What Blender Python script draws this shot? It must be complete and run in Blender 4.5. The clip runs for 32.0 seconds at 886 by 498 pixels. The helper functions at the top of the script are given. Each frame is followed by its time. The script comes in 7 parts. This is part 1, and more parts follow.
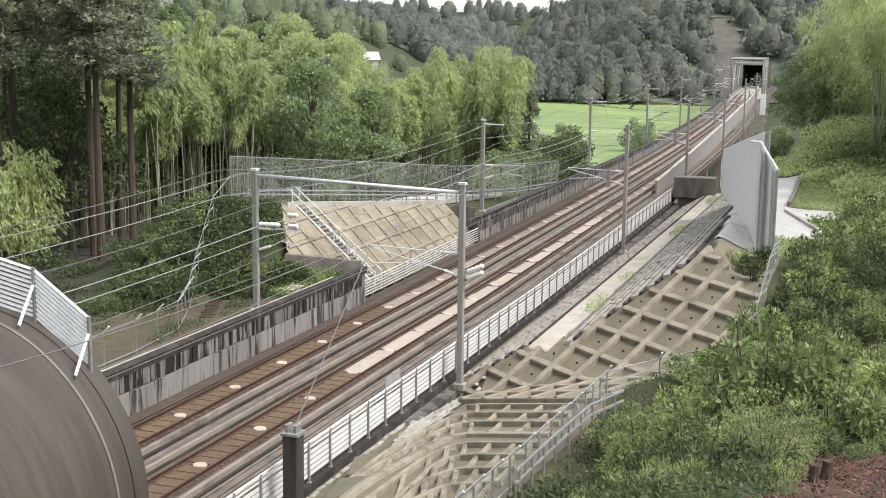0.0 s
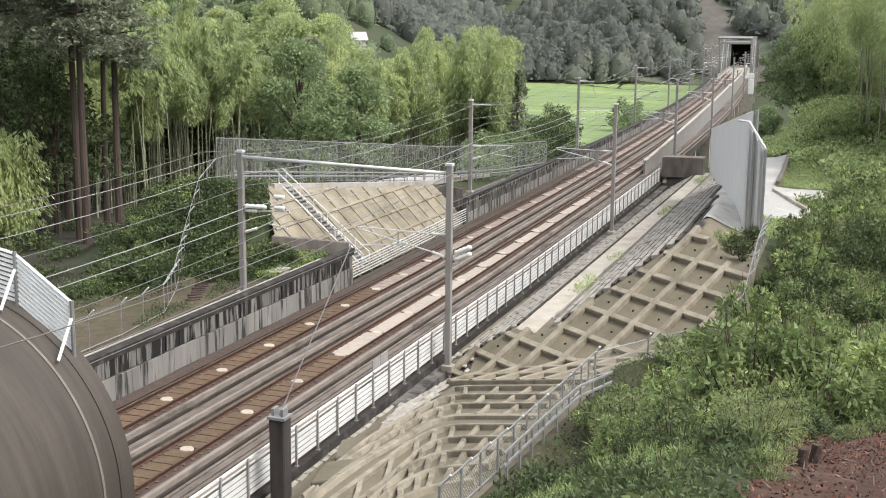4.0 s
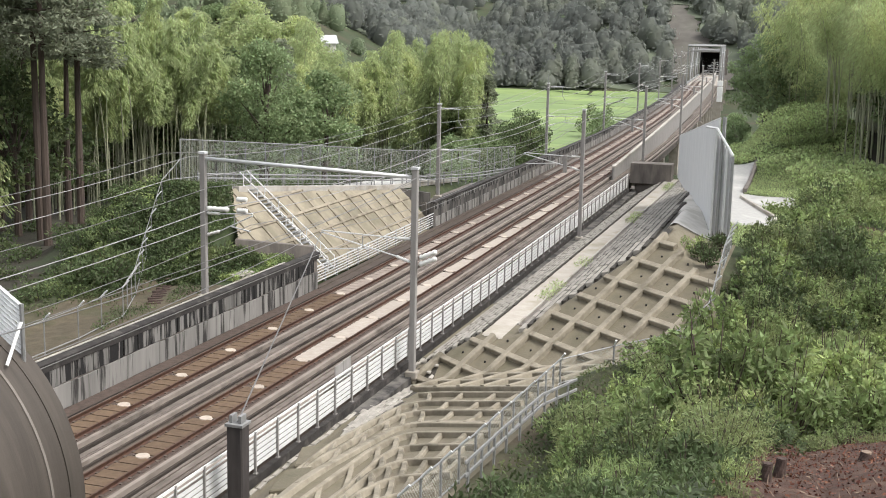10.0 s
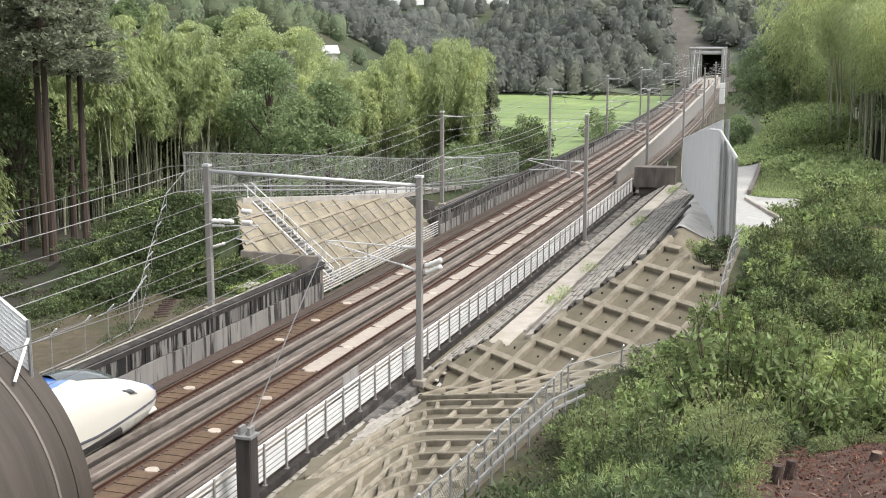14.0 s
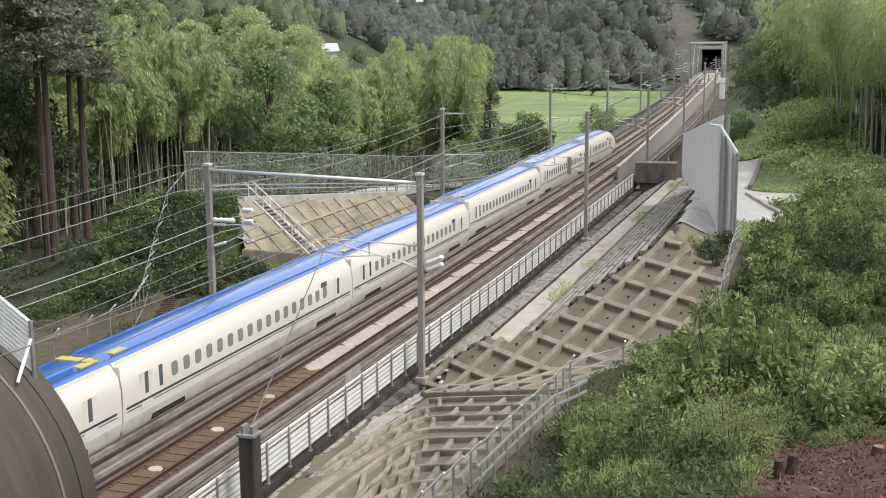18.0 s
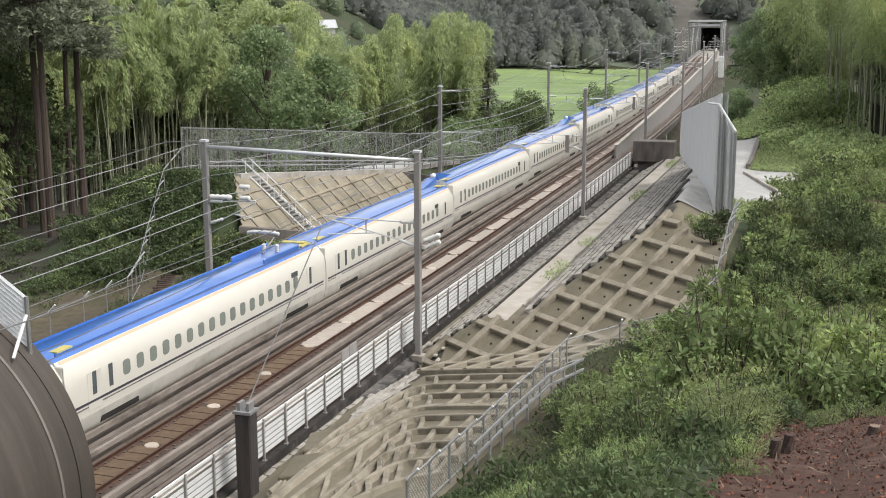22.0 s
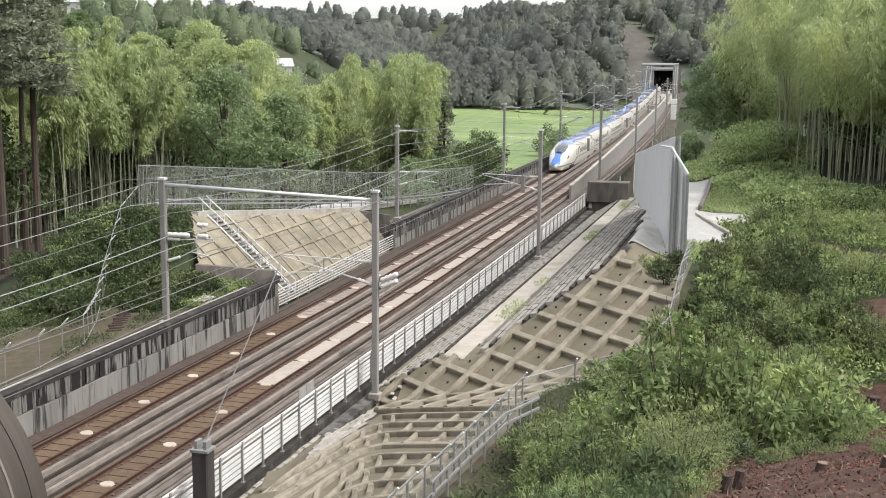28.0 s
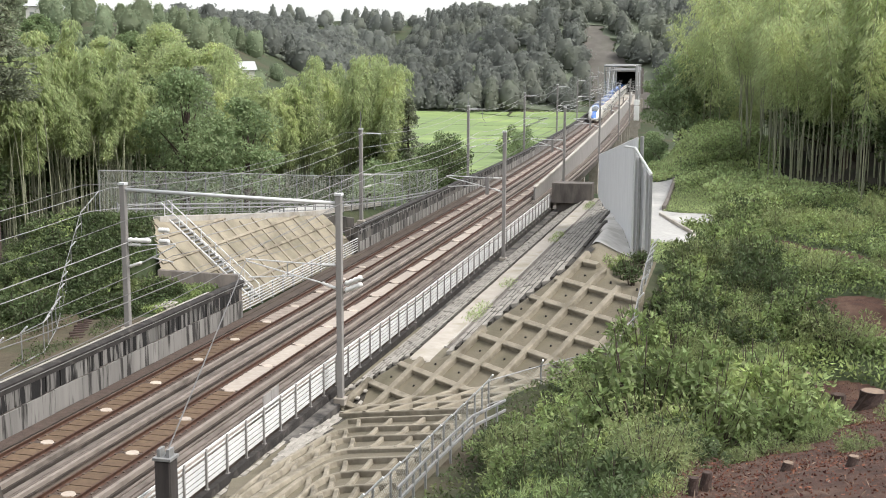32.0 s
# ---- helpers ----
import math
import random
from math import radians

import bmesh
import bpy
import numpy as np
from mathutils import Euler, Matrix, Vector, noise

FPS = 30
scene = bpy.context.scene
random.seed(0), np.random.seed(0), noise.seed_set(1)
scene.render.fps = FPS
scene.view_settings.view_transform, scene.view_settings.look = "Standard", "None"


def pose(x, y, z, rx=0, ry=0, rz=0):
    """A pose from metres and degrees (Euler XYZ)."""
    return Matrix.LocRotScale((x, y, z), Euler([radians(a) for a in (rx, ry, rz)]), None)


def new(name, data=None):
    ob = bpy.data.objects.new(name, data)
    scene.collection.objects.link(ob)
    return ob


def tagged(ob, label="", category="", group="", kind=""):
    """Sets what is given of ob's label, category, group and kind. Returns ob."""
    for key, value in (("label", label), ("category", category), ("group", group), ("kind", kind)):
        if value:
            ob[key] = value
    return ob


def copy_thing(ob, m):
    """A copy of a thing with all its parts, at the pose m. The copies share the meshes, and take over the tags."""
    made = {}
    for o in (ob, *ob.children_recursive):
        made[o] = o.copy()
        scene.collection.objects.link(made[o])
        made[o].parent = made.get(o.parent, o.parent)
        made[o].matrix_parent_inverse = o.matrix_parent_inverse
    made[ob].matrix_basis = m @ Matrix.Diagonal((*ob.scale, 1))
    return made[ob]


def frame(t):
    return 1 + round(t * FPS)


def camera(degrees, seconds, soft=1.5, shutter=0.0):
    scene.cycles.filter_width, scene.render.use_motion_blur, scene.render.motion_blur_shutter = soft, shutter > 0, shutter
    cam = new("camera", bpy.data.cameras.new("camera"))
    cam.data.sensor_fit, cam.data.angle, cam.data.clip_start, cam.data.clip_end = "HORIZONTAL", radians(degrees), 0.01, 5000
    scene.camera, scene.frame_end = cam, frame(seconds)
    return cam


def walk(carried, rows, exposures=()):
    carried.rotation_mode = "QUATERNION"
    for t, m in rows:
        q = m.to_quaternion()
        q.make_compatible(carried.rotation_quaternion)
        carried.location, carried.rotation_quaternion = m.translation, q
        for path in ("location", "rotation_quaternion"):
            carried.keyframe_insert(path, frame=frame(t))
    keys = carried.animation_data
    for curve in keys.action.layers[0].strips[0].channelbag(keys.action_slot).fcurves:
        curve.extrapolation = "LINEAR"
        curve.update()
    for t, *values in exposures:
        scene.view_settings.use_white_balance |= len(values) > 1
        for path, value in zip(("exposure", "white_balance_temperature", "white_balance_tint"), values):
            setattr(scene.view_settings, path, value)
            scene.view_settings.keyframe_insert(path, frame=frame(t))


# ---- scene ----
cam = camera(41.2, 32.0, soft=1.0)
# seconds, eye, then pitch, roll and yaw in degrees; the eye hardly moves, the lens pans slowly
ROWS = [
    (0, 28.755, -44.898, 16.674, -9.515, -0.671, 19.792),
    (0.5, 28.761, -44.932, 16.675, -9.511, -0.629, 19.748),
    (1, 28.766, -44.850, 16.650, -9.569, -0.562, 19.707),
    (1.5, 28.760, -44.896, 16.675, -9.710, -0.561, 19.618),
    (2, 28.761, -44.855, 16.656, -9.846, -0.529, 19.581),
    (2.5, 28.759, -44.876, 16.674, -10.001, -0.543, 19.506),
    (4.5, 28.714, -44.394, 16.635, -10.618, -0.551, 18.957),
    (5, 28.700, -44.239, 16.606, -10.956, -1.173, 18.147),
    (5.5, 28.664, -44.064, 16.585, -11.448, -1.586, 17.417),
    (6, 28.671, -43.903, 16.555, -11.536, -1.602, 17.122),
    (6.5, 28.685, -43.791, 16.551, -10.793, -1.499, 17.142),
    (7, 28.696, -43.688, 16.551, -10.004, -1.420, 17.247),
    (7.5, 28.704, -43.575, 16.522, -9.374, -1.192, 17.824),
    (8, 28.691, -43.548, 16.512, -9.212, -1.094, 18.034),
    (8.5, 28.691, -43.657, 16.534, -9.483, -1.166, 17.952),
    (9, 28.711, -43.733, 16.540, -9.804, -1.224, 17.911),
    (9.5, 28.719, -43.719, 16.520, -10.093, -1.242, 17.894),
    (10, 28.723, -43.818, 16.535, -10.204, -1.197, 17.852),
    (10.5, 28.717, -43.815, 16.528, -10.106, -1.042, 17.855),
    (11, 28.716, -43.804, 16.544, -10.016, -0.943, 17.873),
    (11.5, 28.705, -43.814, 16.557, -9.919, -0.816, 17.864),
    (12, 28.714, -43.834, 16.550, -9.837, -0.624, 17.889),
    (12.5, 28.702, -43.818, 16.549, -9.777, -0.370, 17.885),
    (13, 28.702, -43.828, 16.558, -9.757, -0.247, 17.881),
    (13.5, 28.719, -43.798, 16.537, -9.770, -0.129, 17.892),
    (14, 28.725, -43.792, 16.539, -9.834, -0.039, 17.916),
    (14.5, 28.732, -43.803, 16.555, -9.896, 0.013, 17.925),
    (16.5, 28.710, -43.852, 16.564, -10.049, 0.152, 17.867),
    (17, 28.710, -43.846, 16.561, -9.754, 0.328, 17.873),
    (17.5, 28.737, -43.847, 16.568, -9.788, 0.401, 17.890),
    (18, 28.745, -43.834, 16.561, -9.977, 0.404, 17.902),
    (18.5, 28.748, -43.815, 16.549, -10.142, 0.338, 17.900),
    (19, 28.743, -43.835, 16.567, -10.301, 0.185, 17.875),
    (19.5, 28.746, -43.829, 16.553, -10.441, 0.141, 17.863),
    (20, 28.739, -43.819, 16.547, -10.601, 0.122, 17.858),
    (20.5, 28.749, -43.808, 16.547, -10.743, 0.114, 17.861),
    (21, 28.741, -43.793, 16.540, -10.868, 0.108, 17.853),
    (21.5, 28.742, -43.792, 16.539, -10.975, 0.118, 17.841),
    (22, 28.727, -43.738, 16.537, -11.054, 0.134, 17.821),
    (22.5, 28.734, -43.780, 16.556, -10.645, -0.017, 17.743),
    (23, 28.734, -43.931, 16.579, -10.601, -0.445, 17.549),
    (23.5, 28.723, -44.113, 16.625, -10.611, -0.947, 17.361),
    (24, 28.720, -44.179, 16.621, -10.537, -1.216, 17.200),
    (24.5, 28.720, -44.184, 16.607, -10.373, -1.298, 17.086),
    (25, 28.733, -44.218, 16.625, -10.242, -1.256, 16.987),
    (25.5, 28.751, -44.237, 16.642, -10.131, -1.058, 16.875),
    (27.5, 28.764, -44.313, 16.673, -9.255, -0.564, 15.997),
    (28, 28.754, -44.267, 16.669, -9.175, -0.557, 15.714),
    (28.5, 28.759, -44.244, 16.657, -9.210, -0.511, 15.423),
    (29, 28.751, -44.278, 16.668, -9.617, -0.428, 15.141),
    (29.5, 28.731, -44.233, 16.655, -10.263, -0.291, 14.908),
    (30, 28.752, -44.234, 16.657, -10.487, -0.232, 14.735),
    (30.5, 28.739, -44.227, 16.651, -10.504, -0.206, 14.532),
    (31, 28.743, -44.217, 16.675, -10.548, -0.174, 14.333),
    (31.5, 28.736, -44.146, 16.672, -10.214, -0.195, 14.179),
    (32, 28.745, -43.991, 16.639, -9.051, -0.216, 13.969),
]
walk(cam, [(t, pose(x, y, z, 90 + pitch, roll, yaw)) for t, x, y, z, pitch, roll, yaw in ROWS],
     [(0, 1.27), (13, 1.25), (14.5, 1.28), (17, 0.98), (22, 0.92), (25.5, 0.92), (28, 1.2), (32, 1.27)])

# ---- world and light: bright overcast, late summer
world = bpy.data.worlds.new("world")
scene.world = world
world.use_nodes = True
wn, wl = world.node_tree.nodes, world.node_tree.links
wn.clear()
sky = wn.new("ShaderNodeTexSky")
sky.sky_type, sky.sun_disc = "NISHITA", False
sky.sun_elevation, sky.sun_rotation = radians(55), radians(98)
sky.air_density, sky.dust_density, sky.ozone_density = 1.0, 2.0, 1.5
grey = wn.new("ShaderNodeHueSaturation")
grey.inputs["Saturation"].default_value = 0.2
grey.inputs["Value"].default_value = 1.0
wbg = wn.new("ShaderNodeBackground")
wbg.inputs["Strength"].default_value = 0.135
wout = wn.new("ShaderNodeOutputWorld")
wl.new(sky.outputs[0], grey.inputs["Color"])
wl.new(grey.outputs[0], wbg.inputs["Color"])
wl.new(wbg.outputs[0], wout.inputs["Surface"])

sun_data = bpy.data.lights.new("sun", "SUN")
sun_data.energy, sun_data.angle, sun_data.color = 1.5, radians(25), (1.0, 0.97, 0.92)
sun = new("sun", sun_data)
sun.rotation_euler = Euler((radians(35), 0, radians(82)))
scene.view_settings.exposure = 1.25


# ---- materials
def material(name, colour, rough=0.8, dark=None, scale=3.0, detail=6.0, bump=0.15, bump_scale=None, metal=0.0,
             spread=0.0, stain=None, stain_scale=0.4, stain_at=(0.5, 0.7), stretch=(1, 1, 1), island=0.0, translucent=0.0, spec=0.4, coat=0.0):
    """A surface with two scales of variation: a fine grain between dark and colour, and large stains."""
    m = bpy.data.materials.new(name)
    m.use_nodes = True
    n, l = m.node_tree.nodes, m.node_tree.links
    bsdf = n["Principled BSDF"]
    bsdf.inputs["Roughness"].default_value = rough
    bsdf.inputs["Metallic"].default_value = metal
    bsdf.inputs["Specular IOR Level"].default_value = spec
    bsdf.inputs["Coat Weight"].default_value, bsdf.inputs["Coat Roughness"].default_value, bsdf.inputs["Coat IOR"].default_value = coat, 0.12, 1.6
    geo = n.new("ShaderNodeNewGeometry")
    mapping = n.new("ShaderNodeMapping")
    mapping.inputs["Scale"].default_value = stretch
    l.new(geo.outputs["Position"], mapping.inputs["Vector"])

    def noise_fac(sc, det):
        t = n.new("ShaderNodeTexNoise")
        t.inputs["Scale"].default_value, t.inputs["Detail"].default_value = sc, det
        t.inputs["Roughness"].default_value = 0.6
        l.new(mapping.outputs[0], t.inputs["Vector"])
        return t.outputs["Fac"]

    def mix(fac, a, b):
        x = n.new("ShaderNodeMix")
        x.data_type = "RGBA"
        l.new(fac, x.inputs[0])
        for sock, v in ((x.inputs[6], a), (x.inputs[7], b)):
            if isinstance(v, tuple):
                sock.default_value = (*v, 1)
            else:
                l.new(v, sock)
        return x.outputs[2]

    def ramp(fac, a, b):
        r = n.new("ShaderNodeMapRange")
        r.inputs["From Min"].default_value, r.inputs["From Max"].default_value = a, b
        l.new(fac, r.inputs["Value"])
        return r.outputs[0]

    dark = dark or tuple(0.72 * v for v in colour)
    grain = noise_fac(scale, detail)
    col = mix(ramp(grain, 0.3, 0.7), dark, colour)
    if stain:
        col = mix(ramp(noise_fac(stain_scale, 4.0), *stain_at), col, stain)
    if spread or island:
        hsv = n.new("ShaderNodeHueSaturation")
        src = n.new("ShaderNodeObjectInfo").outputs["Random"] if spread else geo.outputs["Random Per Island"]
        amount = spread or island
        r = n.new("ShaderNodeMapRange")
        r.inputs["To Min"].default_value, r.inputs["To Max"].default_value = 1 - amount, 1 + amount
        l.new(src, r.inputs["Value"])
        l.new(r.outputs[0], hsv.inputs["Value"])
        if island:
            h = n.new("ShaderNodeMapRange")
            h.inputs["To Min"].default_value, h.inputs["To Max"].default_value = 0.485, 0.515
            l.new(src, h.inputs["Value"])
            l.new(h.outputs[0], hsv.inputs["Hue"])
        l.new(col, hsv.inputs["Color"])
        col = hsv.outputs[0]
    l.new(col, bsdf.inputs["Base Color"])
    if bump:
        b = n.new("ShaderNodeBump")
        b.inputs["Strength"].default_value, b.inputs["Distance"].default_value = bump, 0.05
        l.new(noise_fac(bump_scale or scale * 3, 5.0), b.inputs["Height"])
        l.new(b.outputs[0], bsdf.inputs["Normal"])
    if translucent:
        tr = n.new("ShaderNodeBsdfTranslucent")
        l.new(col, tr.inputs["Color"])
        ms = n.new("ShaderNodeMixShader")
        ms.inputs[0].default_value = translucent
        l.new(bsdf.outputs[0], ms.inputs[1])
        l.new(tr.outputs[0], ms.inputs[2])
        l.new(ms.outputs[0], n["Material Output"].inputs["Surface"])
    return m


M_GROUND = material("ground_grass", (0.0528, 0.0704, 0.0269), 0.95, (0.0211, 0.032, 0.0138), 1.2, 8, 0.5, 6, stain=(0.0704, 0.0544, 0.0346), stain_scale=0.08)
M_DRYGRASS = material("dry_grass", (0.115, 0.092, 0.06), 0.95, (0.062, 0.051, 0.032), 2.0, 8, 0.5, 9, stain=(0.05, 0.056, 0.025), stain_scale=0.35)
M_SOIL = material("red_soil", (0.078, 0.037, 0.0235), 0.95, (0.032, 0.0152, 0.0104), 3.0, 10, 0.8, 12, stain=(0.1, 0.06, 0.041), stain_scale=0.8)
M_FIELD = material("rice_field", (0.195, 0.262, 0.105), 0.9, (0.135, 0.195, 0.075), 0.12, 9, 0.4, 3, stain=(0.25, 0.325, 0.11), stain_scale=0.02, stretch=(1, 2.2, 1))
M_ROADBED = material("roadbed", (0.088, 0.067, 0.054), 0.9, (0.048, 0.036, 0.029), 2.2, 9, 0.3, 12, stain=(0.036, 0.026, 0.021), stain_scale=0.9, stain_at=(0.58, 0.75), stretch=(1.3, 0.3, 1.0))
M_BALLAST_EDGE = material("rusty_edge", (0.1, 0.072, 0.058), 0.95, (0.055, 0.04, 0.034), 3.0, 8, 0.4, 14)
M_SLAB = material("track_slab", (0.15, 0.118, 0.096), 0.85, (0.08, 0.062, 0.05), 2.0, 8, 0.2, 12, stain=(0.062, 0.042, 0.033), stain_scale=0.7, spread=0.12, stretch=(0.88, 0.264, 0.88))
M_MAT_RUST = material("slab_mat_rusty", (0.15, 0.1, 0.062), 0.9, (0.098, 0.064, 0.041), 3.0, 8, 0.2, 14, spread=0.1)
M_MAT_PALE = material("slab_mat_pale", (0.4, 0.352, 0.305), 0.9, (0.315, 0.272, 0.232), 3.0, 8, 0.2, 14, spread=0.08)
M_MAT_GREY = material("slab_mat_grey", (0.3, 0.25, 0.215), 0.9, (0.2, 0.165, 0.14), 3.0, 8, 0.2, 14, spread=0.12)
M_DISC = material("stopper_disc", (0.493, 0.425, 0.357), 0.85, (0.383, 0.323, 0.272), 6, 6, 0.1, spread=0.12)
M_RAIL = material("rail_steel", (0.12, 0.0638, 0.0413), 0.6, (0.0675, 0.0375, 0.03), 4, 6, 0.1, metal=0.5)
M_TROUGH = material("trough_concrete", (0.2, 0.168, 0.146), 0.9, (0.105, 0.086, 0.073), 2.4, 9, 0.25, 12, stain=(0.052, 0.041, 0.035), stain_scale=1.1, stain_at=(0.56, 0.72), stretch=(0.75, 0.3, 0.75))
M_PAD = material("fresh_pale_concrete", (0.68, 0.655, 0.61), 0.9, (0.58, 0.555, 0.51), 1.5, 10, 0.2, 12, stain=(0.46, 0.44, 0.385), stain_scale=0.5)
M_TROUGH_SHADE = material("trough_shade", (0.06, 0.047, 0.039), 0.85, (0.033, 0.026, 0.022), 3.0, 8, 0.3, 12, stain=(0.11, 0.088, 0.073), stain_scale=1.3, stain_at=(0.56, 0.72), stretch=(0.75, 0.3, 0.75))
M_KERB = material("trough_lid_concrete", (0.29, 0.248, 0.215), 0.9, (0.185, 0.155, 0.133), 2.4, 9, 0.25, 12, stain=(0.1, 0.083, 0.07), stain_scale=1.1, stain_at=(0.55, 0.72), stretch=(0.75, 0.3, 0.75))
M_CONC = material("concrete", (0.42, 0.38, 0.33), 0.9, (0.3, 0.27, 0.23), 1.2, 10, 0.25, 14, stain=(0.2, 0.18, 0.15), stain_scale=0.35, stain_at=(0.55, 0.75))
M_CONC_LIGHT = material("concrete_light", (0.468, 0.442, 0.399), 0.9, (0.357, 0.332, 0.297), 1.5, 10, 0.2, 14, stain=(0.255, 0.23, 0.187), stain_scale=0.5)
M_PANEL_LOW = material("wall_panel_pale", (0.25, 0.238, 0.222), 0.9, (0.165, 0.156, 0.146), 1.4, 10, 0.2, 12, stain=(0.035, 0.032, 0.03), stain_scale=2.4, stain_at=(0.52, 0.62), stretch=(0.9, 0.9, 0.08), spread=0.12)
M_PANEL_UP = material("wall_panel_streaked", (0.24, 0.23, 0.216), 0.9, (0.11, 0.104, 0.097), 2.5, 10, 0.25, 12, stain=(0.013, 0.012, 0.012), stain_scale=2.6, stain_at=(0.45, 0.51), stretch=(1.1, 1.1, 0.09), spread=0.15)
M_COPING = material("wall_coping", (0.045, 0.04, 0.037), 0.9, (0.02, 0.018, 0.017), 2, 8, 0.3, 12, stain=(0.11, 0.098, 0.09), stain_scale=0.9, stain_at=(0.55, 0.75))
# mortar darkened and ribs lightened to paint shade into the lattice cells
M_SLOPE = material("slope_mortar", (0.2, 0.174, 0.126), 0.95, (0.136, 0.118, 0.084), 1.0, 10, 0.5, 9, stain=(0.105, 0.096, 0.062), stain_scale=0.5, stain_at=(0.5, 0.72))
M_RIB = material("slope_rib", (0.325, 0.288, 0.225), 0.95, (0.22, 0.193, 0.147), 1.6, 10, 0.5, 12, stain=(0.14, 0.122, 0.09), stain_scale=0.7, spread=0.06)
M_SCAR = material("bare_cut_rock", (0.137, 0.126, 0.112), 0.95, (0.0864, 0.0792, 0.0684), 0.12, 10, 0.3, 1.0, stain=(0.0936, 0.0936, 0.072), stain_scale=0.08)
M_MASONRY = material("masonry_rib", (0.37, 0.345, 0.305), 0.95, (0.24, 0.222, 0.194), 2.4, 10, 0.4, 12, stain=(0.12, 0.11, 0.092), stain_scale=0.9, stain_at=(0.56, 0.74), spread=0.14)
M_SLOPE_OLD = material("slope_yellowish", (0.325, 0.285, 0.21), 0.95, (0.215, 0.187, 0.14), 0.8, 10, 0.35, 9, stain=(0.155, 0.14, 0.1), stain_scale=0.3, stain_at=(0.45, 0.7))
M_GAP_SHADE = material("gap_shade", (0.075, 0.066, 0.055), 0.95, (0.04, 0.036, 0.03), 3.0, 8, 0.4, 14)
M_STREAK = material("streaked_concrete", (0.16, 0.148, 0.135), 0.9, (0.075, 0.068, 0.062), 1.8, 9, 0.25, 12, stain=(0.03, 0.028, 0.027), stain_scale=1.6, stain_at=(0.45, 0.6), stretch=(0.6, 0.6, 0.09))
M_RIB_OLD = material("old_rib", (0.33, 0.29, 0.22), 0.95, (0.22, 0.19, 0.145), 1.6, 10, 0.35, 12, stain=(0.14, 0.12, 0.09), stain_scale=0.6, spread=0.08)
M_DARKCONC = material("dark_concrete", (0.2, 0.175, 0.155), 0.9, (0.12, 0.105, 0.095), 1.4, 9, 0.25, 12, stain=(0.08, 0.07, 0.065), stain_scale=0.6, stretch=(1, 1, 0.3))
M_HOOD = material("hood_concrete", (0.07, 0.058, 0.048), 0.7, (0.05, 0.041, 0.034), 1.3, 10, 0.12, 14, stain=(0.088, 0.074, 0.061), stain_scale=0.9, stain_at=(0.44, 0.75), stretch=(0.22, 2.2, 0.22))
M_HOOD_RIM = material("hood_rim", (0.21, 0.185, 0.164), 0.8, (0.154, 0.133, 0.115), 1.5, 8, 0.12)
M_WALK = material("walkway_concrete", (0.45, 0.41, 0.36), 0.95, (0.36, 0.325, 0.28), 1.5, 10, 0.25, 12, stain=(0.29, 0.265, 0.2), stain_scale=0.35)
M_ASPHALT = material("asphalt", (0.4, 0.393, 0.38), 0.95, (0.3, 0.294, 0.285), 3, 10, 0.2, 20, stain=(0.5, 0.49, 0.465), stain_scale=0.25)
M_WHITE = material("white_paint", (0.8, 0.8, 0.78), 0.5, (0.7, 0.7, 0.68), 2, 6, 0.05)
M_SLAT = material("white_slat", (0.704, 0.704, 0.696), 0.5, (0.608, 0.608, 0.6), 2, 6, 0.05, spread=0.05)
M_STEEL = material("galvanised_steel", (0.33, 0.33, 0.325), 0.5, (0.24, 0.24, 0.24), 3, 8, 0.06, metal=0.35)
M_STEEL_LIGHT = material("bright_galvanised", (0.72, 0.72, 0.72), 0.45, (0.6, 0.6, 0.6), 3, 8, 0.05, metal=0.25)
M_MAST = material("mast_concrete", (0.3, 0.285, 0.27), 0.8, (0.22, 0.205, 0.195), 2, 8, 0.1, stretch=(1, 1, 0.3))
M_POST_DARK = material("pillar_dark", (0.065, 0.056, 0.053), 0.7, (0.035, 0.03, 0.029), 3, 8, 0.2, stretch=(1, 1, 0.2))
M_SHEET = material("folded_sheet", (0.78, 0.785, 0.79), 0.5, (0.68, 0.685, 0.69), 1.5, 8, 0.05, metal=0.1, stretch=(1.2, 1.2, 0.24))
M_WIRE = material("wire", (0.2, 0.195, 0.19), 0.5, (0.15, 0.145, 0.14), 3, 4, 0.0, metal=0.3)
M_WIRE_LIGHT = material("wire_light", (0.36, 0.353, 0.346), 0.5, (0.302, 0.295, 0.288), 3, 4, 0.0, metal=0.3)
M_INSULATOR = material("insulator_white", (0.8, 0.79, 0.76), 0.3, (0.7, 0.69, 0.66), 5, 4, 0.0)
M_BARK = material("cedar_bark", (0.096, 0.071, 0.057), 0.95, (0.05, 0.037, 0.031), 3, 9, 0.6, 12, stretch=(0.8, 0.8, 0.12))
M_CULM = material("bamboo_culm", (0.3, 0.3, 0.21), 0.6, (0.19, 0.2, 0.125), 2, 6, 0.1, spread=0.3)
M_STUMP = material("stump_bark", (0.085, 0.055, 0.045), 0.95, (0.04, 0.028, 0.024), 5, 9, 0.6, 14)
M_CUT = material("cut_wood", (0.27, 0.2, 0.145), 0.9, (0.17, 0.125, 0.095), 6, 8, 0.2)
M_LITTER = material("dead_leaves", (0.2, 0.078, 0.05), 0.9, (0.1, 0.04, 0.028), 5, 6, 0.2, island=0.5)
M_LEAF_BAMBOO = material("bamboo_leaf", (0.49, 0.555, 0.285), 0.7, (0.31, 0.365, 0.19), 0.3, 4, 0, island=0.2, translucent=0.55, spec=0.15, stain=(0.575, 0.62, 0.3), stain_scale=0.12)
